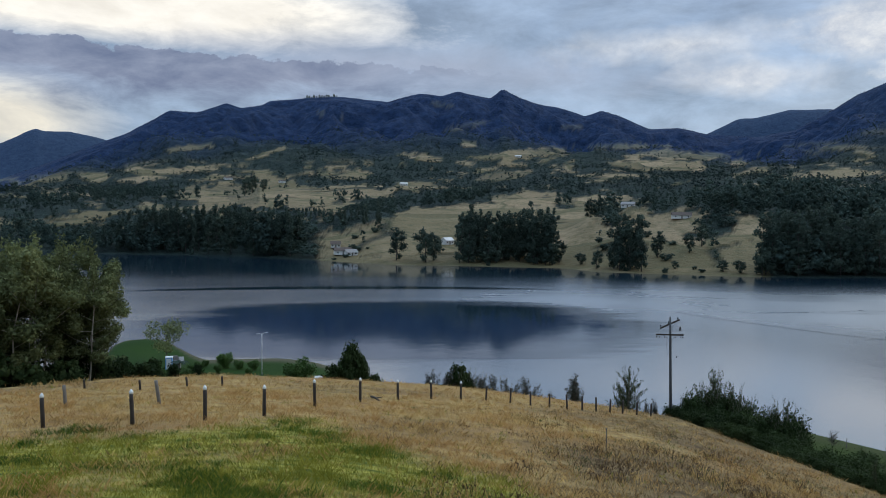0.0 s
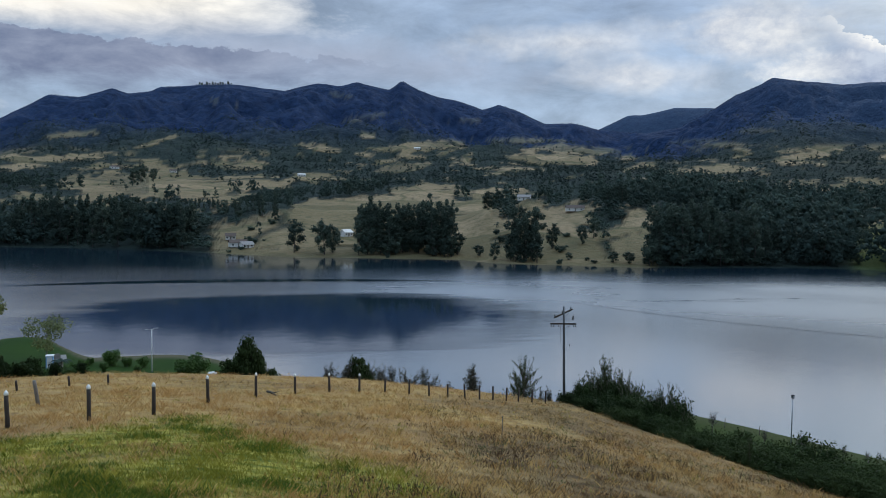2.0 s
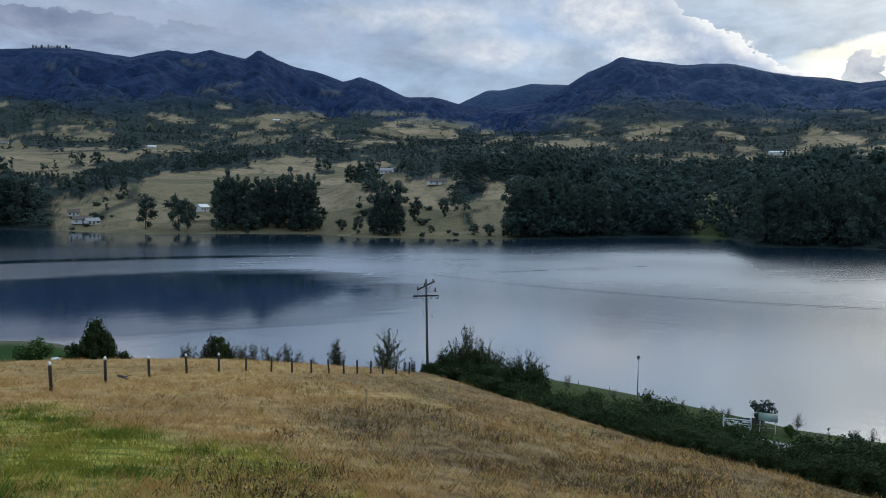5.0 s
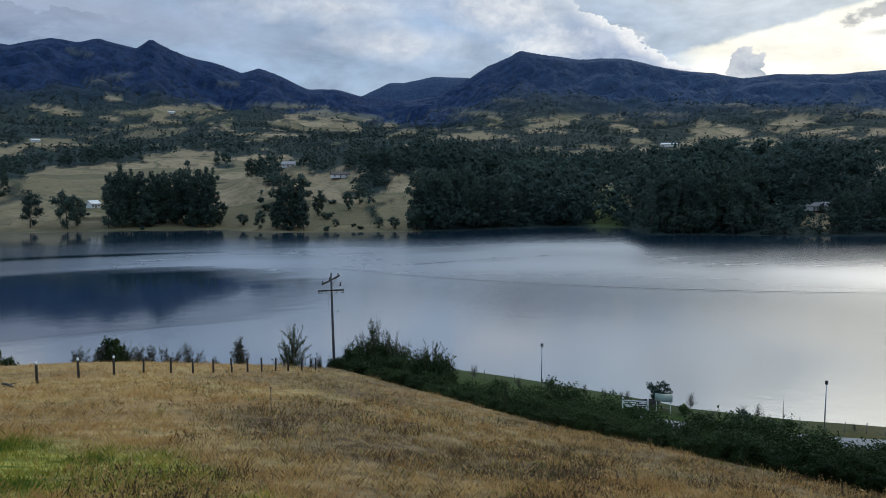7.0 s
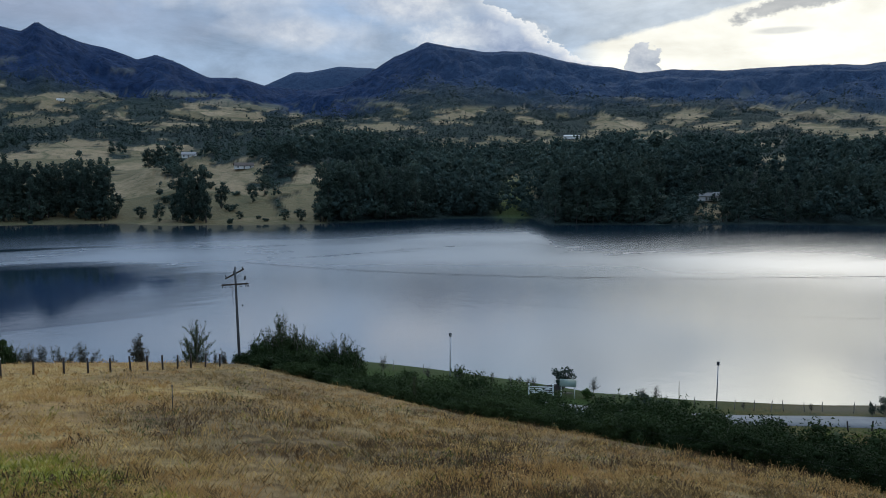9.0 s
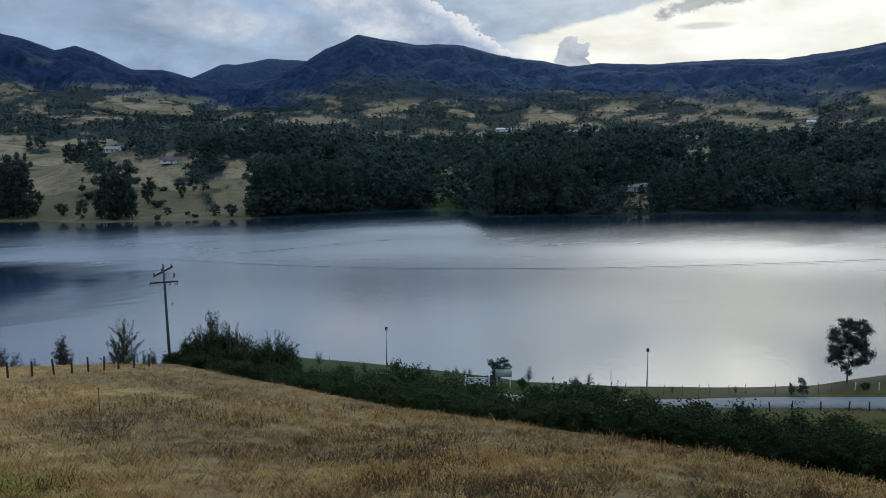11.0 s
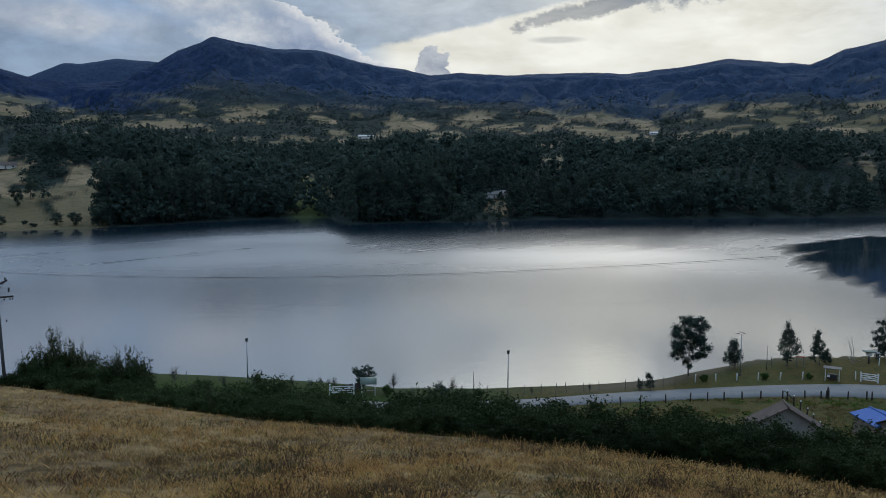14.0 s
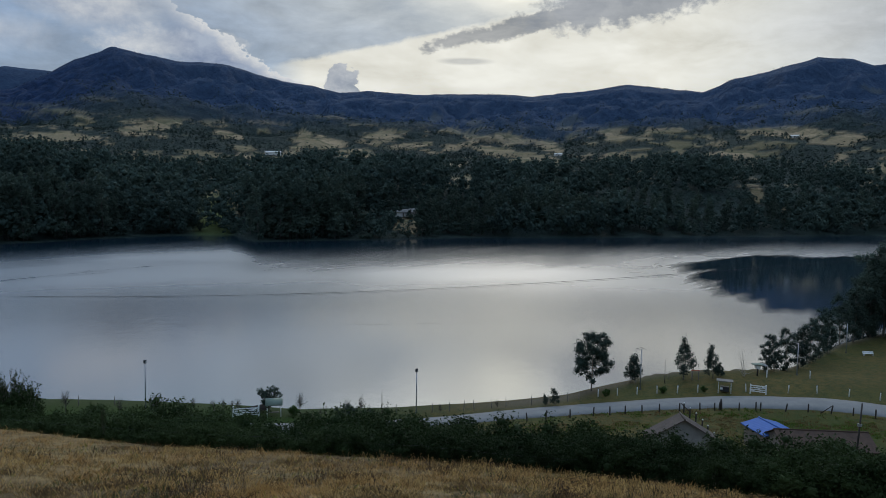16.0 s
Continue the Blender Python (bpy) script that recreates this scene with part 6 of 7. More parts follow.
# ---- road ----
def build_road():
    edge = ((30, 85.0, 89.5), (38, 84.0, 88.5), (44, 83.6, 88.0), (50, 84.2, 88.8), (54, 86.0, 90.4), (57, 88.0, 92.8), (63, 92.2, 97.6), (67, 94.4, 100.2), (71, 98.0, 103.6), (75, 101.0, 106.4), (78.5, 102.6, 107.6), (84, 103.4, 108.4), (92, 102, 107))
    a, lo, hi = zip(*edge)
    azs = np.arange(30, 92.1, 0.4)
    near = sum(np.interp(azs + o, a, lo) for o in (-1.5, -0.5, 0.5, 1.5)) / 4
    far = sum(np.interp(azs + o, a, hi) for o in (-1.5, -0.5, 0.5, 1.5)) / 4
    V, Fc = [], []
    for k, az in enumerate(azs):
        z0, z1 = float(ground_z(az, near[k])) + 0.1, float(ground_z(az, far[k])) + 0.1
        for q in (-0.02, 0.0, 0.33, 0.67, 1.0, 1.02):
            r = near[k] + q * (far[k] - near[k])
            V.append((r * sin(radians(az)), r * cos(radians(az)), z0 + (z1 - z0) * q - (0 if 0 <= q <= 1 else 0.6) + (0.08 if 0.1 < q < 0.9 else 0)))
    for k in range(len(azs) - 1):
        for j in range(5):
            i = k * 6 + j
            Fc.append((i, i + 1, i + 7, i + 6))
    tagged(new("road", mesh_of("road", V, Fc, ROAD)), "pale grey asphalt lakeside road in a bend", "road", kind="structure")


build_road()
ROADPOST = post_proto("fence_post", "dark wooden fence post beside the lakeside road", 0.085, 1.15, POST_WOOD, None, "roadside fence posts")
row_of(ROADPOST, [(60.2, 88.6), (61.6, 90.0), (63.4, 91.2), (65.1, 92.2), (66.3, 92.9), (67.4, 93.7), (68.6, 94.8), (69.8, 95.9), (71.2, 97.2), (72.6, 98.2), (73.6, 98.9), (73.9, 99.2), (75.2, 100.0), (76.3, 100.6), (76.6, 100.7), (78.2, 101.3), (79.6, 101.8),
                      (81.0, 102.0), (82.3, 102.2), (83.6, 102.3), (85, 102.3)], 3, 20)
stump = thing("tree_stump", at(74.0, 99.4), "thick dark gatepost of rough timber", "post")
part("shaft", tubed([(0, 0, -0.3), (0, 0, 0.9), (0.03, 0, 1.4)], [0.2, 0.17, 0.08], 7), POST_WOOD, stump)
for az, r, s in ((71.3, 97.0, 1), (81.0, 101.6, -1)):
    br = thing("fence_brace", at(az, r, 0, -az), "dark slanting timber brace against a fence post", "brace")
    part("beam", tubed([(0, 0, 1.0), (s * 1.1, 0, 0.0)], [0.06, 0.06], 6), POST_WOOD, br)
    part("foot", tubed([(s * 1.1, 0, -0.2), (s * 1.1, 0, 0.25)], [0.06, 0.06], 6), POST_WOOD, br)
INNER = post_proto("fence_post", "dark field fence post with a white cap in the paddock", 0.09, 1.35, POST_WOOD, WHITE, "paddock fence posts", 0.12)
row_of(INNER, [(71.5 + 0.42 * k, 96.2 - 2.6 * k) for k in range(9)], 2, 22)
WHITEPOST = post_proto("white_post", "white-painted roadside post on the lawn edge", 0.07, 1.2, WHITE, DARK_STEEL, "white roadside posts", 0.08)
row_of(WHITEPOST, [(65.4, 103.0), (66.8, 103.8), (68.2, 104.6), (69.6, 105.4), (71.0, 106.2), (72.4, 107.0), (75.6, 108.6), (78.3, 109.4), (80.1, 109.8), (82.0, 110.0), (83.8, 110.2), (76.9, 116.0), (79.6, 118.0)], 3, 23)
SHOREPOST = post_proto("shore_post", "slim grey wooden post on the lake bank", 0.05, 1.35, GREY_WOOD, None, "shore fence posts")
row_of(SHOREPOST, [(50.3, 92.2), (53.0, 92.8), (54.3, 93.4), (55.4, 93.8), (56.2, 94.6), (57.5, 95.4), (58.6, 96.3), (60.5, 97.4), (61.7, 98.3), (63.2, 100), (64.0, 101), (45.0, 92), (46.7, 92), (37.0, 95.5), (34.2, 97.5), (28.0, 103.5), (30.3, 102), (70.4, 113)], 3, 24)
for az, r, h in ((49.2, 92, 3.0), (70.1, 111, 3.4)):
    dead = thing("dead_trunk", at(az, r), "bare dead sapling trunk on the lake bank", "tree")
    part("stem", tubed([(0, 0, -0.2), (0.05, 0, h * 0.4), (-0.03, 0, h * 0.75), (0.02, 0, h)], [0.06, 0.05, 0.035, 0.015], 6), BARK, dead)
    part("twig", tubed([(-0.01, 0, h * 0.6), (0.18, 0.05, h * 0.8)], [0.02, 0.008], 5), BARK, dead)

# ---- lakeside shelter, gate and kiosk ----
sh = thing("lake_shelter", at(41.2, 92.4, 0, -41) @ Matrix.Diagonal((0.8, 0.8, 0.85, 1)), "open shelter with a curved green roof on white posts", "shelter")
for x in (-1.0, 1.0):
    for y in (-0.7, 0.7):
        part("post", tubed([(x, y, -0.3), (x, y, 1.95)], [0.06, 0.06], 6), WHITE, sh)
bm = bmesh.new()
arc = [(cos(pi * k / 8) * 1.05, 1.8 + sin(pi * k / 8) * 0.75) for k in range(9)]
vs = [[bm.verts.new((x, y * s, z + t)) for y, z in arc] for x in (-1.25, 1.25) for s, t in ((1, 0), (0.95, -0.06))]
for k in range(8):
    bm.faces.new((vs[0][k], vs[0][k + 1], vs[2][k + 1], vs[2][k])).smooth = True
    bm.faces.new((vs[1][k], vs[3][k], vs[3][k + 1], vs[1][k + 1])).smooth = True
    bm.faces.new((vs[0][k], vs[1][k], vs[1][k + 1], vs[0][k + 1]))
    bm.faces.new((vs[2][k], vs[2][k + 1], vs[3][k + 1], vs[3][k]))
part("roof", bm, SHADE_GREEN, sh)
part("end_panel", boxed(-1.2, -0.9, 1.5, -1.15, 0.9, 1.9), SHADE_GREEN, sh)
part("bench", boxed(-0.8, 0.3, 0.4, 0.8, 0.65, 0.48, 0.01), GREY_WOOD, sh)


def white_gate(az, r, w, turn, label, h=1.15):
    g = thing("gate", at(az, r, 0, turn), label, "gate")
    for x in (-w / 2, w / 2):
        part("post", boxed(x - 0.09, -0.09, -0.3, x + 0.09, 0.09, h + 0.25, 0.01), WHITE, g)
    for z in (0.25, 0.5, 0.75, 1.0):
        part("rail", boxed(-w / 2, -0.03, z, w / 2, 0.03, z + 0.11), WHITE, g)
    part("brace", tubed([(-w / 2, 0, 0.25), (w / 2, 0, 1.08)], [0.05, 0.05], 4), WHITE, g)
    return g


white_gate(39.2, 92.2, 2.9, -39, "white timber gate on the lake bank")
white_gate(76.4, 108.0, 1.9, -76, "white slatted gate beside the road", 1.0)
ramp_ob = thing("boat_ramp", at(40.0, 94.2, 0.35, -10), "dark upturned boat hull lying behind a gate", "boat")
bm = bmesh.new()
rings = []
for q in np.linspace(-1, 1, 9):
    w = 0.62 * (1 - abs(q) ** 2.6) + 0.02
    rings.append([bm.verts.new((q * 1.9, w * cos(pi * k / 6), 0.55 * sin(pi * k / 6) * (1 - 0.5 * abs(q) ** 3))) for k in range(7)])
for a, b in zip(rings, rings[1:]):
    for k in range(6):
        bm.faces.new((a[k], a[k + 1], b[k + 1], b[k])).smooth = True
part("hull", bm, POST_WOOD, ramp_ob)
part("keel", boxed(-1.7, -0.03, 0.45, 1.7, 0.03, 0.6), POST_WOOD, ramp_ob)

ki = thing("roadside_kiosk", at(74.2, 107.8, 0, -74) @ Matrix.Diagonal((0.72, 0.72, 0.78, 1)), "small roadside stand with white posts and dark bins", "kiosk")
for x in (-1.1, 1.1):
    for y in (-0.6, 0.6):
        part("post", boxed(x - 0.06, y - 0.06, -0.3, x + 0.06, y + 0.06, 2.0), WHITE, ki)
part("roof", boxed(-1.45, -0.95, 2.0, 1.45, 0.95, 2.12, 0.02), GREY_WOOD, ki)
part("counter", boxed(-0.75, -0.45, 0.2, 0.75, 0.45, 1.05, 0.02), BLACK, ki)
part("notice_panel", boxed(-0.8, -0.5, 0.55, -0.35, -0.46, 0.95), WHITE, ki)

BROAD = tree_thing("lakeside_tree", "broad round-crowned dark tree on the lake bank", 607, 8.2, 2.7, 0.2, 11000, 0.12, 34, LEAF_DARK, BARK, 3, "oval", 0.016, puff=0.6, shell=0.3, core=0.4)
plant(BROAD, 64.9, 106.5, 1.0, 30, -0.2, 1.0, True)
SMALL = [tree_thing("lakeside_tree", "small dark tree on the lakeside lawn", 610 + k, 5.8, 1.6, 0.2, 2600, 0.13, 15, LEAF_DARK, BARK, 3, "cone", 0.016, 1 + k, shell=0.1) for k in range(2)]
plant(SMALL[0], 71.4, 113, 1.05, 0, -0.2, 1.0, True)
plant(SMALL[1], 68.1, 111, 0.72, 0, -0.2, 1.0, True)
for az, r, s, tall in ((73.4, 114, 0.85, 1.0), (67.7, 111, 0.66, 1.0), (73.9, 115, 0.5, 0.8)):
    plant(SMALL[0 if az > 70 else 1], az, r, s, az * 31 % 360, -0.2, tall)
for az, r, s in ((62.3, 97.6, 0.42), (61.6, 97.4, 0.28), (42.6, 92.3, 0.30), (66.0, 103.6, 0.25), (70.0, 106, 0.25), (72.8, 107.6, 0.2)):
    plant(ROUND if az < 43 or az > 65 else SMALL[1], az, r, s * (1.6 if az < 43 or az > 65 else 1), az * 71 % 360, -0.1)
bare = tree_thing("bare_tree", "leafless grey tree with upswept twigs on lawn", 620, 4.8, 2.2, 0.10, 60, 0.08, 26, LEAF_DRY, BARK_PALE, 1, "vase", 0.012, 4)
plant(bare, 75.4, 116, 1.0, 0, -0.2, 1.0, True)
YOUNG = sprig_shrub("young_tree", "sparse young tree on the lake bank", 625, 3.0, 1.0, 22, 0.20, LEAF_DRY, BARK, 7, 4, 0.45, "bank saplings", 0.05, 0.3)
plant(YOUNG, 43.1, 92.6, 1.0, 0, -0.1, 1.0, True)
for az, r, s in ((38.6, 94.0, 0.75), (38.2, 95, 0.6), (35.5, 97, 0.6), (36.9, 96, 0.55), (27.2, 100, 1.0), (30.6, 96, 0.8), (33.0, 95, 1.0), (32.8, 94, 0.8), (46.6, 91.5, 0.8), (47.6, 91.5, 0.9), (53.6, 92.5, 0.5), (57.9, 95, 0.5), (44.6, 91, 0.5), (37.6, 96, 0.6)):
    plant(YOUNG, az, r, s, az * 91 % 360, -0.1)
LEAFY = tree_thing("bank_tree", "small leafy dark tree behind the lake shelter", 628, 3.6, 1.15, 0.4, 800, 0.18, 8, LEAF_DARK, BARK, 2, "vase", 0.02)
plant(LEAFY, 40.9, 94.5, 1.0, 0, -0.1, 1.0, True)
for az, r, s in ((47.0, 90.5, 0.75), (46.2, 90.0, 0.6), (48.2, 90.2, 0.6)):
    plant(LEAFY, az, r, s, az * 67 % 360, -0.9)

# the dark grove on the near west shore
GROVE = [tree_thing("shore_tree", "tall dark tree in the near shore grove", 640 + k, 13, 2.7, 0.12, 4400, 0.17, 18, LEAF_DARK, BARK, 2, "spire", 0.012, 1 + k, core=0.45, group="near shore grove") for k in range(2)]
plant(GROVE[0], 80.1, 142, 0.6, 0, -0.3, 1.0, True)
plant(GROVE[1], 84.6, 175, 1.5, 0, -0.3, 1.0, True)
for k, (az, r, s) in enumerate(((76.8, 122, 0.36), (77.4, 124, 0.45), (78.1, 127, 0.52), (78.8, 131, 0.55), (79.5, 137, 0.56), (80.7, 148, 0.62), (81.3, 158, 0.75), (82.0, 162, 0.85), (82.6, 168, 1.0), (83.2, 170, 1.25), (83.8, 172, 1.4), (85.4, 172, 1.5), (86.2, 176, 1.5),
                                (82.3, 172, 0.95), (84.2, 182, 1.4), (87, 170, 1.4), (88, 176, 1.5), (83.0, 178, 1.15))):
    plant(GROVE[k % 2], az, r, s, 83 * k % 360, -0.3)
for az, r, turn in ((76.6, 120, 20),):
    cn = thing("picnic_canopy", at(az, r, 0, -az + turn) @ Matrix.Diagonal((0.7, 0.7, 0.75, 1)), "low pale grey canopy on posts beside dark trees", "canopy")
    for x in (-0.8, 0.8):
        for y in (-0.6, 0.6):
            part("post", tubed([(x, y, -0.2), (x, y, 1.5)], [0.04, 0.04], 6), STEEL, cn)
    bm = bmesh.new()
    low = [bm.verts.new((x, y, 1.5)) for x, y in ((-1, -0.8), (1, -0.8), (1, 0.8), (-1, 0.8))]
    peak = bm.verts.new((0, 0, 1.95))
    for k in range(4):
        bm.faces.new((low[k], low[(k + 1) % 4], peak))
    bm.faces.new(low[::-1])
    part("roof", bm, TILE_GREY, cn)
bench = thing("picnic_bench", at(83.0, 148.6, 0, -60) @ Matrix.Diagonal((0.8, 0.8, 0.8, 1)), "white picnic bench on the upper lawn", "bench")
part("seat", boxed(-1.1, -0.25, 0.42, 1.1, 0.25, 0.5, 0.01), WHITE, bench)
part("backrest", boxed(-1.1, 0.22, 0.6, 1.1, 0.3, 0.95, 0.01), WHITE, bench)
for x in (-0.9, 0.9):
    part("leg", boxed(x - 0.06, -0.22, -0.1, x + 0.06, 0.28, 0.42), WHITE, bench)
play = thing("lawn_frame", at(72.2, 113, 0, -60), "small brown timber frame on the lawn", "frame")
for x in (-0.45, 0.45):
    part("post", boxed(x - 0.06, -0.06, -0.2, x + 0.06, 0.06, 1.4), GREY_WOOD, play)
part("beam", boxed(-0.6, -0.07, 1.3, 0.6, 0.07, 1.45), RED, play)
hut = thing("bird_hut", at(76.3, 117, 0, -50), "tiny green-roofed hut on a post", "hut")
part("post", tubed([(0, 0, -0.2), (0, 0, 1.2)], [0.12, 0.1], 6), BLACK, hut)
part("cabin", boxed(-0.3, -0.3, 1.1, 0.3, 0.3, 1.6), WALL, hut)
part("roof", boxed(-0.75, -0.5, 1.6, 0.75, 0.5, 1.75, 0.05), SHADE_GREEN, hut)


# ---- paddock sheds ----
def roof_sheet(w, d, rise, t=0.08, ridges=12, over=0.3):
    """A gabled roof with ribs, ridge along x, its eaves at z = 0."""
    bm = bmesh.new()
    for s in (-1, 1):
        cols = []
        for k in range(ridges * 2 + 1):
            x = -w / 2 - over + (w + 2 * over) * k / (ridges * 2)
            up = 0.014 if k % 2 else 0.0
            cols.append([bm.verts.new((x, s * (d / 2 + over), -over * rise / (d / 2) + up)), bm.verts.new((x, 0, rise + up)),
                         bm.verts.new((x, 0, rise + up - t)), bm.verts.new((x, s * (d / 2 + over), -over * rise / (d / 2) + up - t))])
        for a, b in zip(cols, cols[1:]):
            for k in range(4):
                bm.faces.new((a[k], a[(k + 1) % 4], b[(k + 1) % 4], b[k]))
        bm.faces.new(cols[0])
        bm.faces.new(cols[-1][::-1])
    return bm


def shed(az, r, w, d, h, rise, turn, wall, roof, label, lift=0.0):
    ob = thing("shed", at(az, r, lift, turn), label, "shed")
    t = 0.15
    for x0, y0, x1, y1 in ((-w / 2, -d / 2, w / 2, -d / 2 + t), (-w / 2, d / 2 - t, w / 2, d / 2), (-w / 2, -d / 2 + t, -w / 2 + t, d / 2 - t), (w / 2 - t, -d / 2 + t, w / 2, d / 2 - t)):
        part("wall", boxed(x0, y0, -1.2, x1, y1, h), wall, ob)
    for x in (-w / 2 + 0.02, w / 2 - 0.1):
        bm = bmesh.new()
        a = [bm.verts.new((x, y, z)) for y, z in ((-d / 2, h), (d / 2, h), (0, h + rise - 0.1))]
        b = [bm.verts.new((x + 0.08, y, z)) for y, z in ((-d / 2, h), (d / 2, h), (0, h + rise - 0.1))]
        bm.faces.new(a[::-1]), bm.faces.new(b)
        for k in range(3):
            bm.faces.new((a[k], a[(k + 1) % 3], b[(k + 1) % 3], b[k]))
        part("gable", bm, wall, ob)
    bm = roof_sheet(w, d, rise)
    bmesh.ops.translate(bm, vec=(0, 0, h), verts=bm.verts)
    part("roof", bm, roof, ob)
    part("ridge_cap", tubed([(-w / 2 - 0.3, 0, h + rise + 0.02), (w / 2 + 0.3, 0, h + rise + 0.02)], [0.09, 0.09], 6), roof, ob)
    part("door", boxed(-0.45, -d / 2 - 0.04, -0.2, 0.45, -d / 2 + 0.02, 1.7), GREY_WOOD, ob)
    return ob


shed(71.4, 77, 1.9, 6.6, 2.3, 1.95, 18 + 12, WALL_GREY, TILE, "low shed with a grey plastered gable and clay tile roof", 0.05)
shed(77.3, 84, 3.9, 3.5, 2.2, 0.45, -77 - 58, WALL_EARTH, BLUE, "small shed with a bright blue sheet roof", 0.05)
shed(80.4, 81, 8.2, 4.6, 2.4, 1.0, -80 + 22, WALL_EARTH, DARK_TILE, "long low shed with an old brown roof", 0.0)
lean = thing("leaning_pole", at(82.5, 80, 0, -82) @ pose(0, 0, 0, 0, 3, 0), "dark leaning wooden pole beside a brown roof", "pole")
part("shaft", tubed([(0, 0, -0.3), (0.02, 0, 3.5), (0, 0, 6.8)], [0.10, 0.09, 0.07], 7), POST_WOOD, lean)
part("bracket", boxed(-0.2, -0.1, 4.6, 0.2, 0.1, 4.85), STEEL, lean)
# ---- grass: stuff nobody could count ----
def blades(name, label, count, per, mat, seed, low, high, width, choose, droop=0.35, head=0.0, tries=6, span=(-33, 90), near=13.0, end=None):
    rng = np.random.default_rng(seed)
    az = rng.uniform(*span, count * tries)
    out = brow_of(az)[0] + 1.5 if end is None else end + 0 * az
    u = rng.random(len(az))
    r = near * (out / near) ** (0.45 * u + 0.55 * u ** 0.6)
    if end is not None:
        r = near + (end - near) * u ** 0.5
    ok = rng.random(len(az)) < choose(az, r)
    az, r = az[ok][:count], r[ok][:count]
    n = len(az)
    base = np.stack([r * np.sin(np.radians(az)), r * np.cos(np.radians(az)), ground_z(az, r) - 0.03], -1)
    k = n * per
    p = np.repeat(base, per, 0) + rng.normal(0, 0.14, (k, 3)) * (1, 1, 0)
    tuft = np.repeat(rng.uniform(0.65, 1.25, n), per)
    h = rng.uniform(low, high, k) * tuft * np.repeat(np.clip(0.25 + 1.6 * fbm(base[:, 0] / 0.8, base[:, 1] / 0.8, 57, 3), 0.45, 1.6), per)
    a = rng.uniform(0, 2 * pi, k)
    d = np.stack([np.cos(a), np.sin(a), 0 * a], -1) * (h * droop * rng.uniform(0.2, 1.3, k))[:, None]
    b = rng.uniform(0, 2 * pi, k)
    w = (width * rng.uniform(0.6, 1.4, k) * np.repeat(np.interp(r, (14, 40, 75), (0.8, 1.2, 1.9)), per))[:, None]
    s = np.stack([np.cos(b), np.sin(b), 0 * b], -1) * w
    up = np.array([0, 0, 1.0])
    V = np.stack([p - s, p + s, p + d * 0.45 + up * (h * 0.62)[:, None] + s * 0.7, p + d + up * h[:, None]], 1).reshape(-1, 3)
    i = np.arange(k)[:, None] * 4
    Fc = np.concatenate([i + np.array([[0, 1, 2]]), i + np.array([[0, 2, 3]])])
    if head:
        tip = V.reshape(-1, 4, 3)[:, 3]
        e = rng.normal(0, head, (k, 3, 3))
        Fc = np.concatenate([Fc, len(V) + np.arange(3 * k).reshape(-1, 3)])
        V = np.concatenate([V, (tip[:, None] + e).reshape(-1, 3)])
    tagged(new(name, mesh_of(name, V, Fc, mat)), label, "grass", kind="stuff")


def dry_where(az, r):
    x, y = r * np.sin(np.radians(az)), r * np.cos(np.radians(az))
    return np.clip(1.0 - 0.95 * lush_share(az, r), 0.05, 1) * np.clip(0.5 + 3 * (fbm(x / 1.6, y / 1.1, 85, 3) - 0.45), 0.1, 1)


def weeds_where(az, r):
    x, y = r * np.sin(np.radians(az)), r * np.cos(np.radians(az))
    return ease((fbm(x / 3, y / 2.2, 81, 3) - 0.55) / 0.08) * ease((az + 4) / 10) * (r < 50)


def tussock_where(az, r):
    x, y = r * np.sin(np.radians(az)), r * np.cos(np.radians(az))
    spots = ease((fbm(x / 2.2, y / 1.4, 91, 3) - 0.60) / 0.05) * lush_share(az, r)
    return np.maximum(spots, np.exp(-((az + 25.6) / 1.6) ** 2 - ((r - 33.0) / 1.2) ** 2))


def flowers_where(az, r):
    return weeds_where(az - 1.5, r * 1.07) * 0.5 + 0.02 * ease((az - 20) / 20) + 0.5 * ease((az - 45) / 15) * ease((r - 27) / 10)


def paddock_where(az, r):
    x, y = r * np.sin(np.radians(az)), r * np.cos(np.radians(az))
    verge = np.interp(az, (57, 63, 71, 75, 84), (87.4, 91.6, 97.4, 100.4, 102.8))
    return ease((fbm(x / 2.4, y / 2.0, 95, 3) - 0.50) / 0.08) * (r < verge)


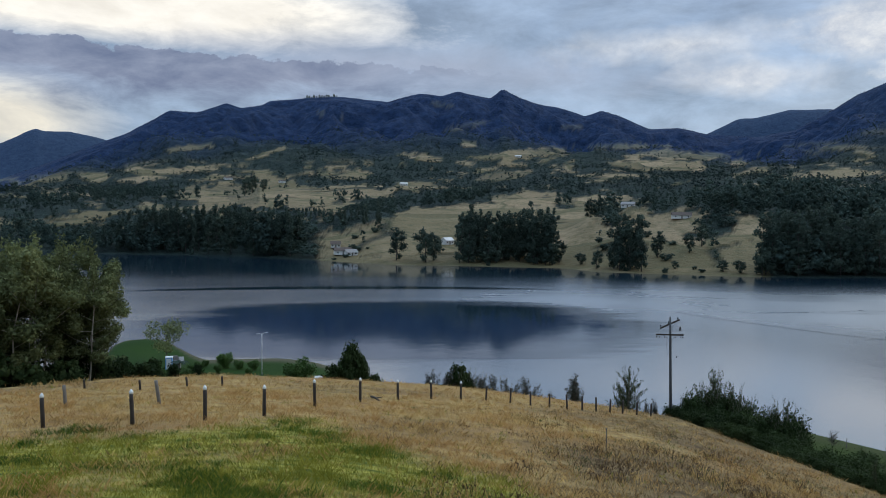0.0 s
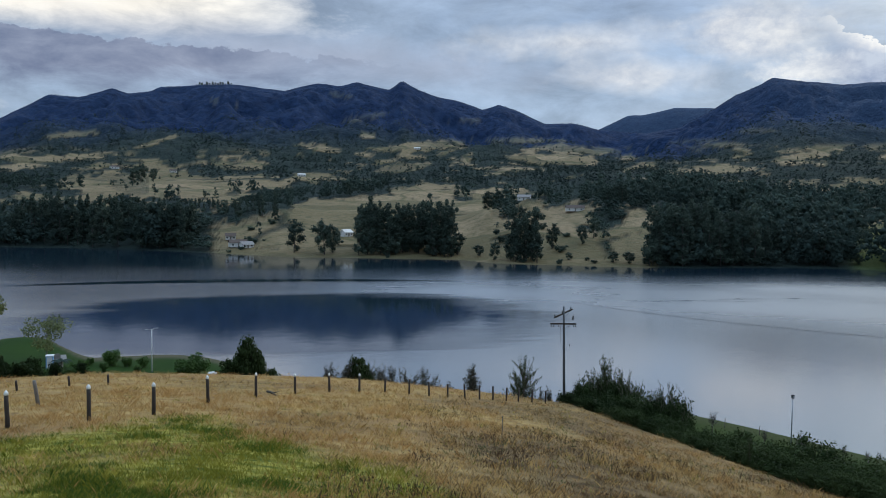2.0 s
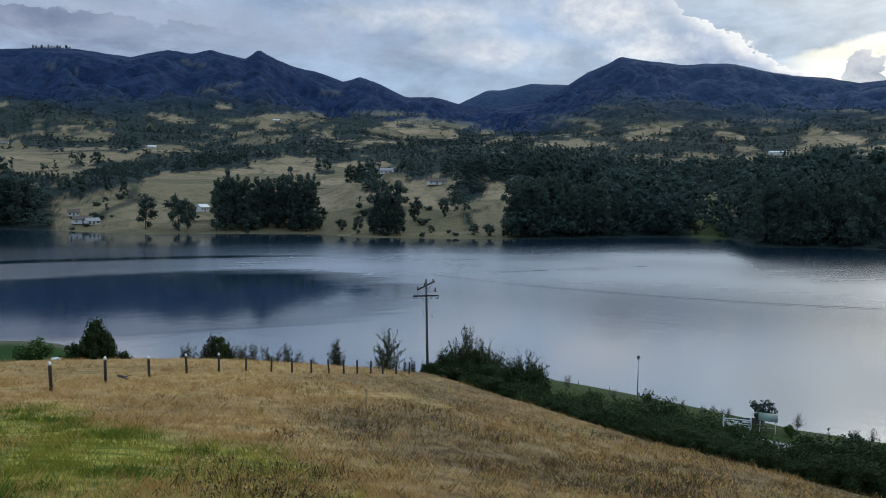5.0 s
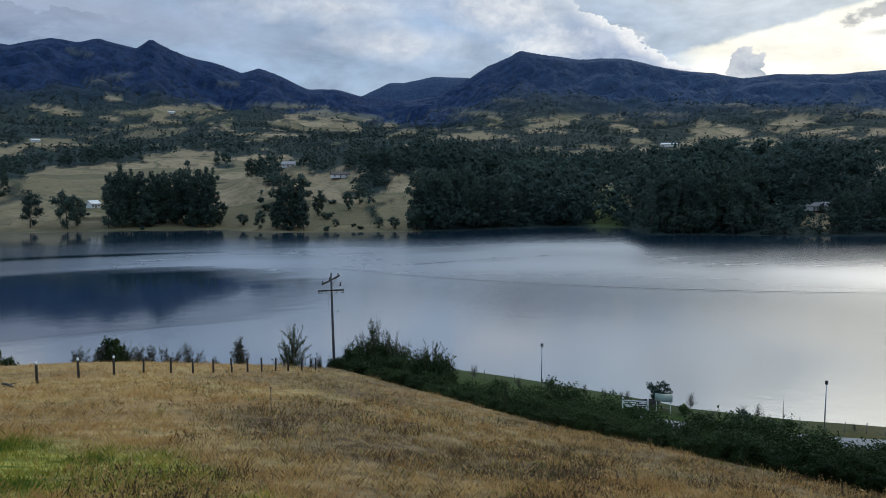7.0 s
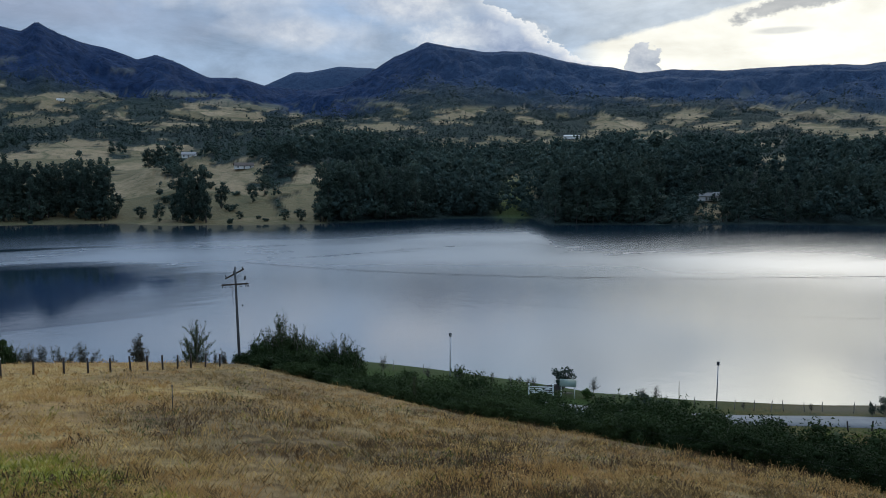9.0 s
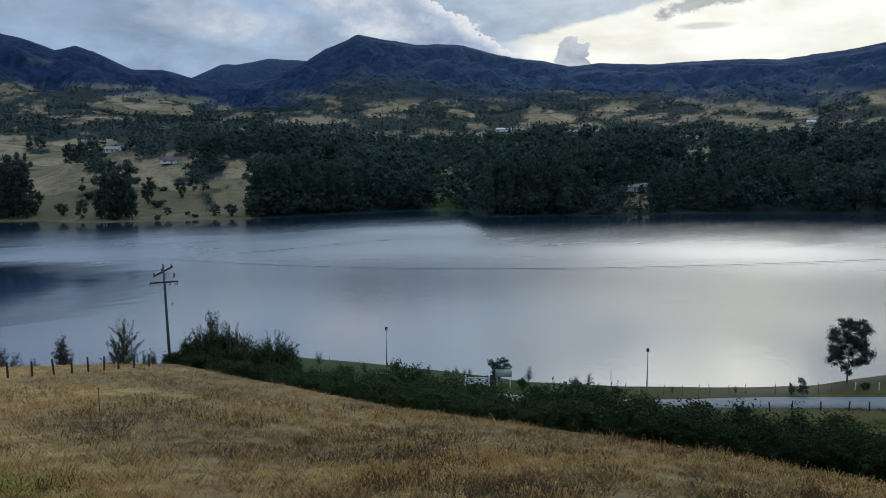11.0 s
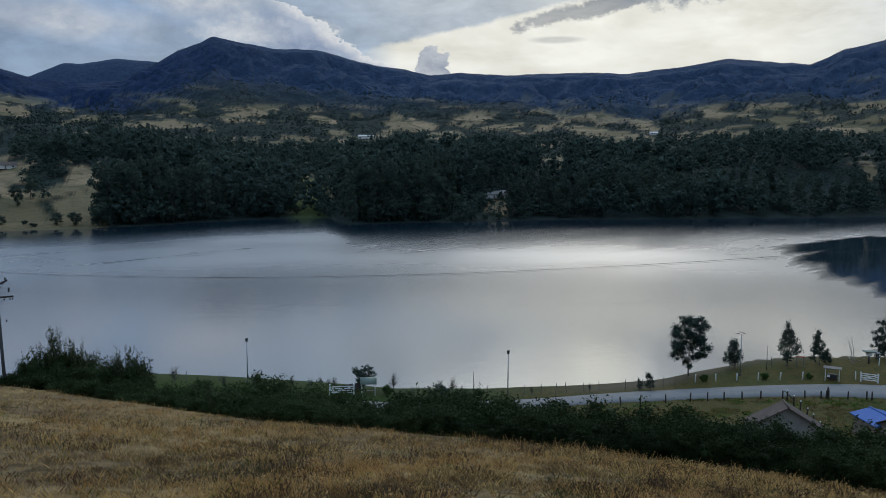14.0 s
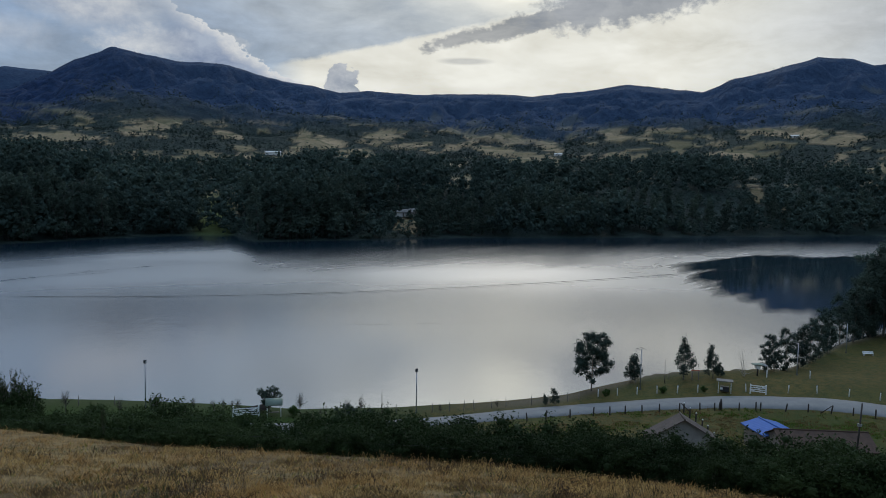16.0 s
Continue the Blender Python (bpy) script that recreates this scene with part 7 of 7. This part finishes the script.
blades("paddock_tussocks", "rough dark tussocks scattered through the paddock", 2600, 6, TUSSOCK, 41, 0.08, 0.26, 0.016, paddock_where, 0.6, tries=14, span=(58, 90), near=74.0, end=103.0)
blades("paddock_hay", "yellow-brown tufts of grazed grass in the paddock", 3600, 6, RUSTY, 42, 0.06, 0.20, 0.016, lambda a, r: paddock_where(a + 3, r + 0.4), 0.6, tries=14, span=(58, 90), near=74.0, end=103.0)
blades("dry_grass", "tall straw-coloured dry pasture grass", 36000, 5, STRAW, 31, 0.06, 0.24, 0.0052, lambda a, r: dry_where(a, r) * (1 - 0.8 * rust_share(a, r)), 0.8)
blades("brown_grass", "brown seeding grass mixed through the dry pasture", 34000, 5, RUSTY, 34, 0.06, 0.21, 0.0042, lambda a, r: dry_where(a, r) * rust_share(a, r), 0.8)
blades("green_grass", "short yellow-green grass in the mown corner", 17000, 6, BLADE, 32, 0.05, 0.20, 0.009, lambda a, r: np.clip(lush_share(a, r), 0.02, 1), 0.7)
blades("tussock_grass", "dark green grass tussocks in the mown corner", 3600, 8, TUSSOCK, 36, 0.06, 0.17, 0.009, tussock_where, 0.7, tries=150)
blades("leafy_weeds", "low dark green weeds in patches among dry grass", 4200, 7, WEED, 37, 0.05, 0.18, 0.008, lambda a, r: weeds_where(a + 2.5, r * 0.94), 0.8)
blades("seeding_weeds", "dark brown seeding weeds among dry grass", 4200, 5, SEED, 33, 0.15, 0.38, 0.003, weeds_where, 0.3, 0.026)
blades("seeding_grass", "pale feathery seed heads along the pasture edge", 2600, 5, STRAW, 35, 0.22, 0.42, 0.0028, flowers_where, 0.35, 0.028)
blades("verge_grass", "short yellow-green grass round the viewpoint", 4000, 6, BLADE, 38, 0.04, 0.15, 0.006, lambda a, r: 0.2 + 0.8 * lush_share(a, r), 0.7, span=(-180, 180), near=0.3, end=13.0)
blades("verge_hay", "straw-coloured dry grass round the viewpoint", 3000, 6, STRAW, 39, 0.05, 0.2, 0.005, lambda a, r: 1 - 0.6 * lush_share(a, r), 0.6, span=(-180, 180), near=0.3, end=13.0)
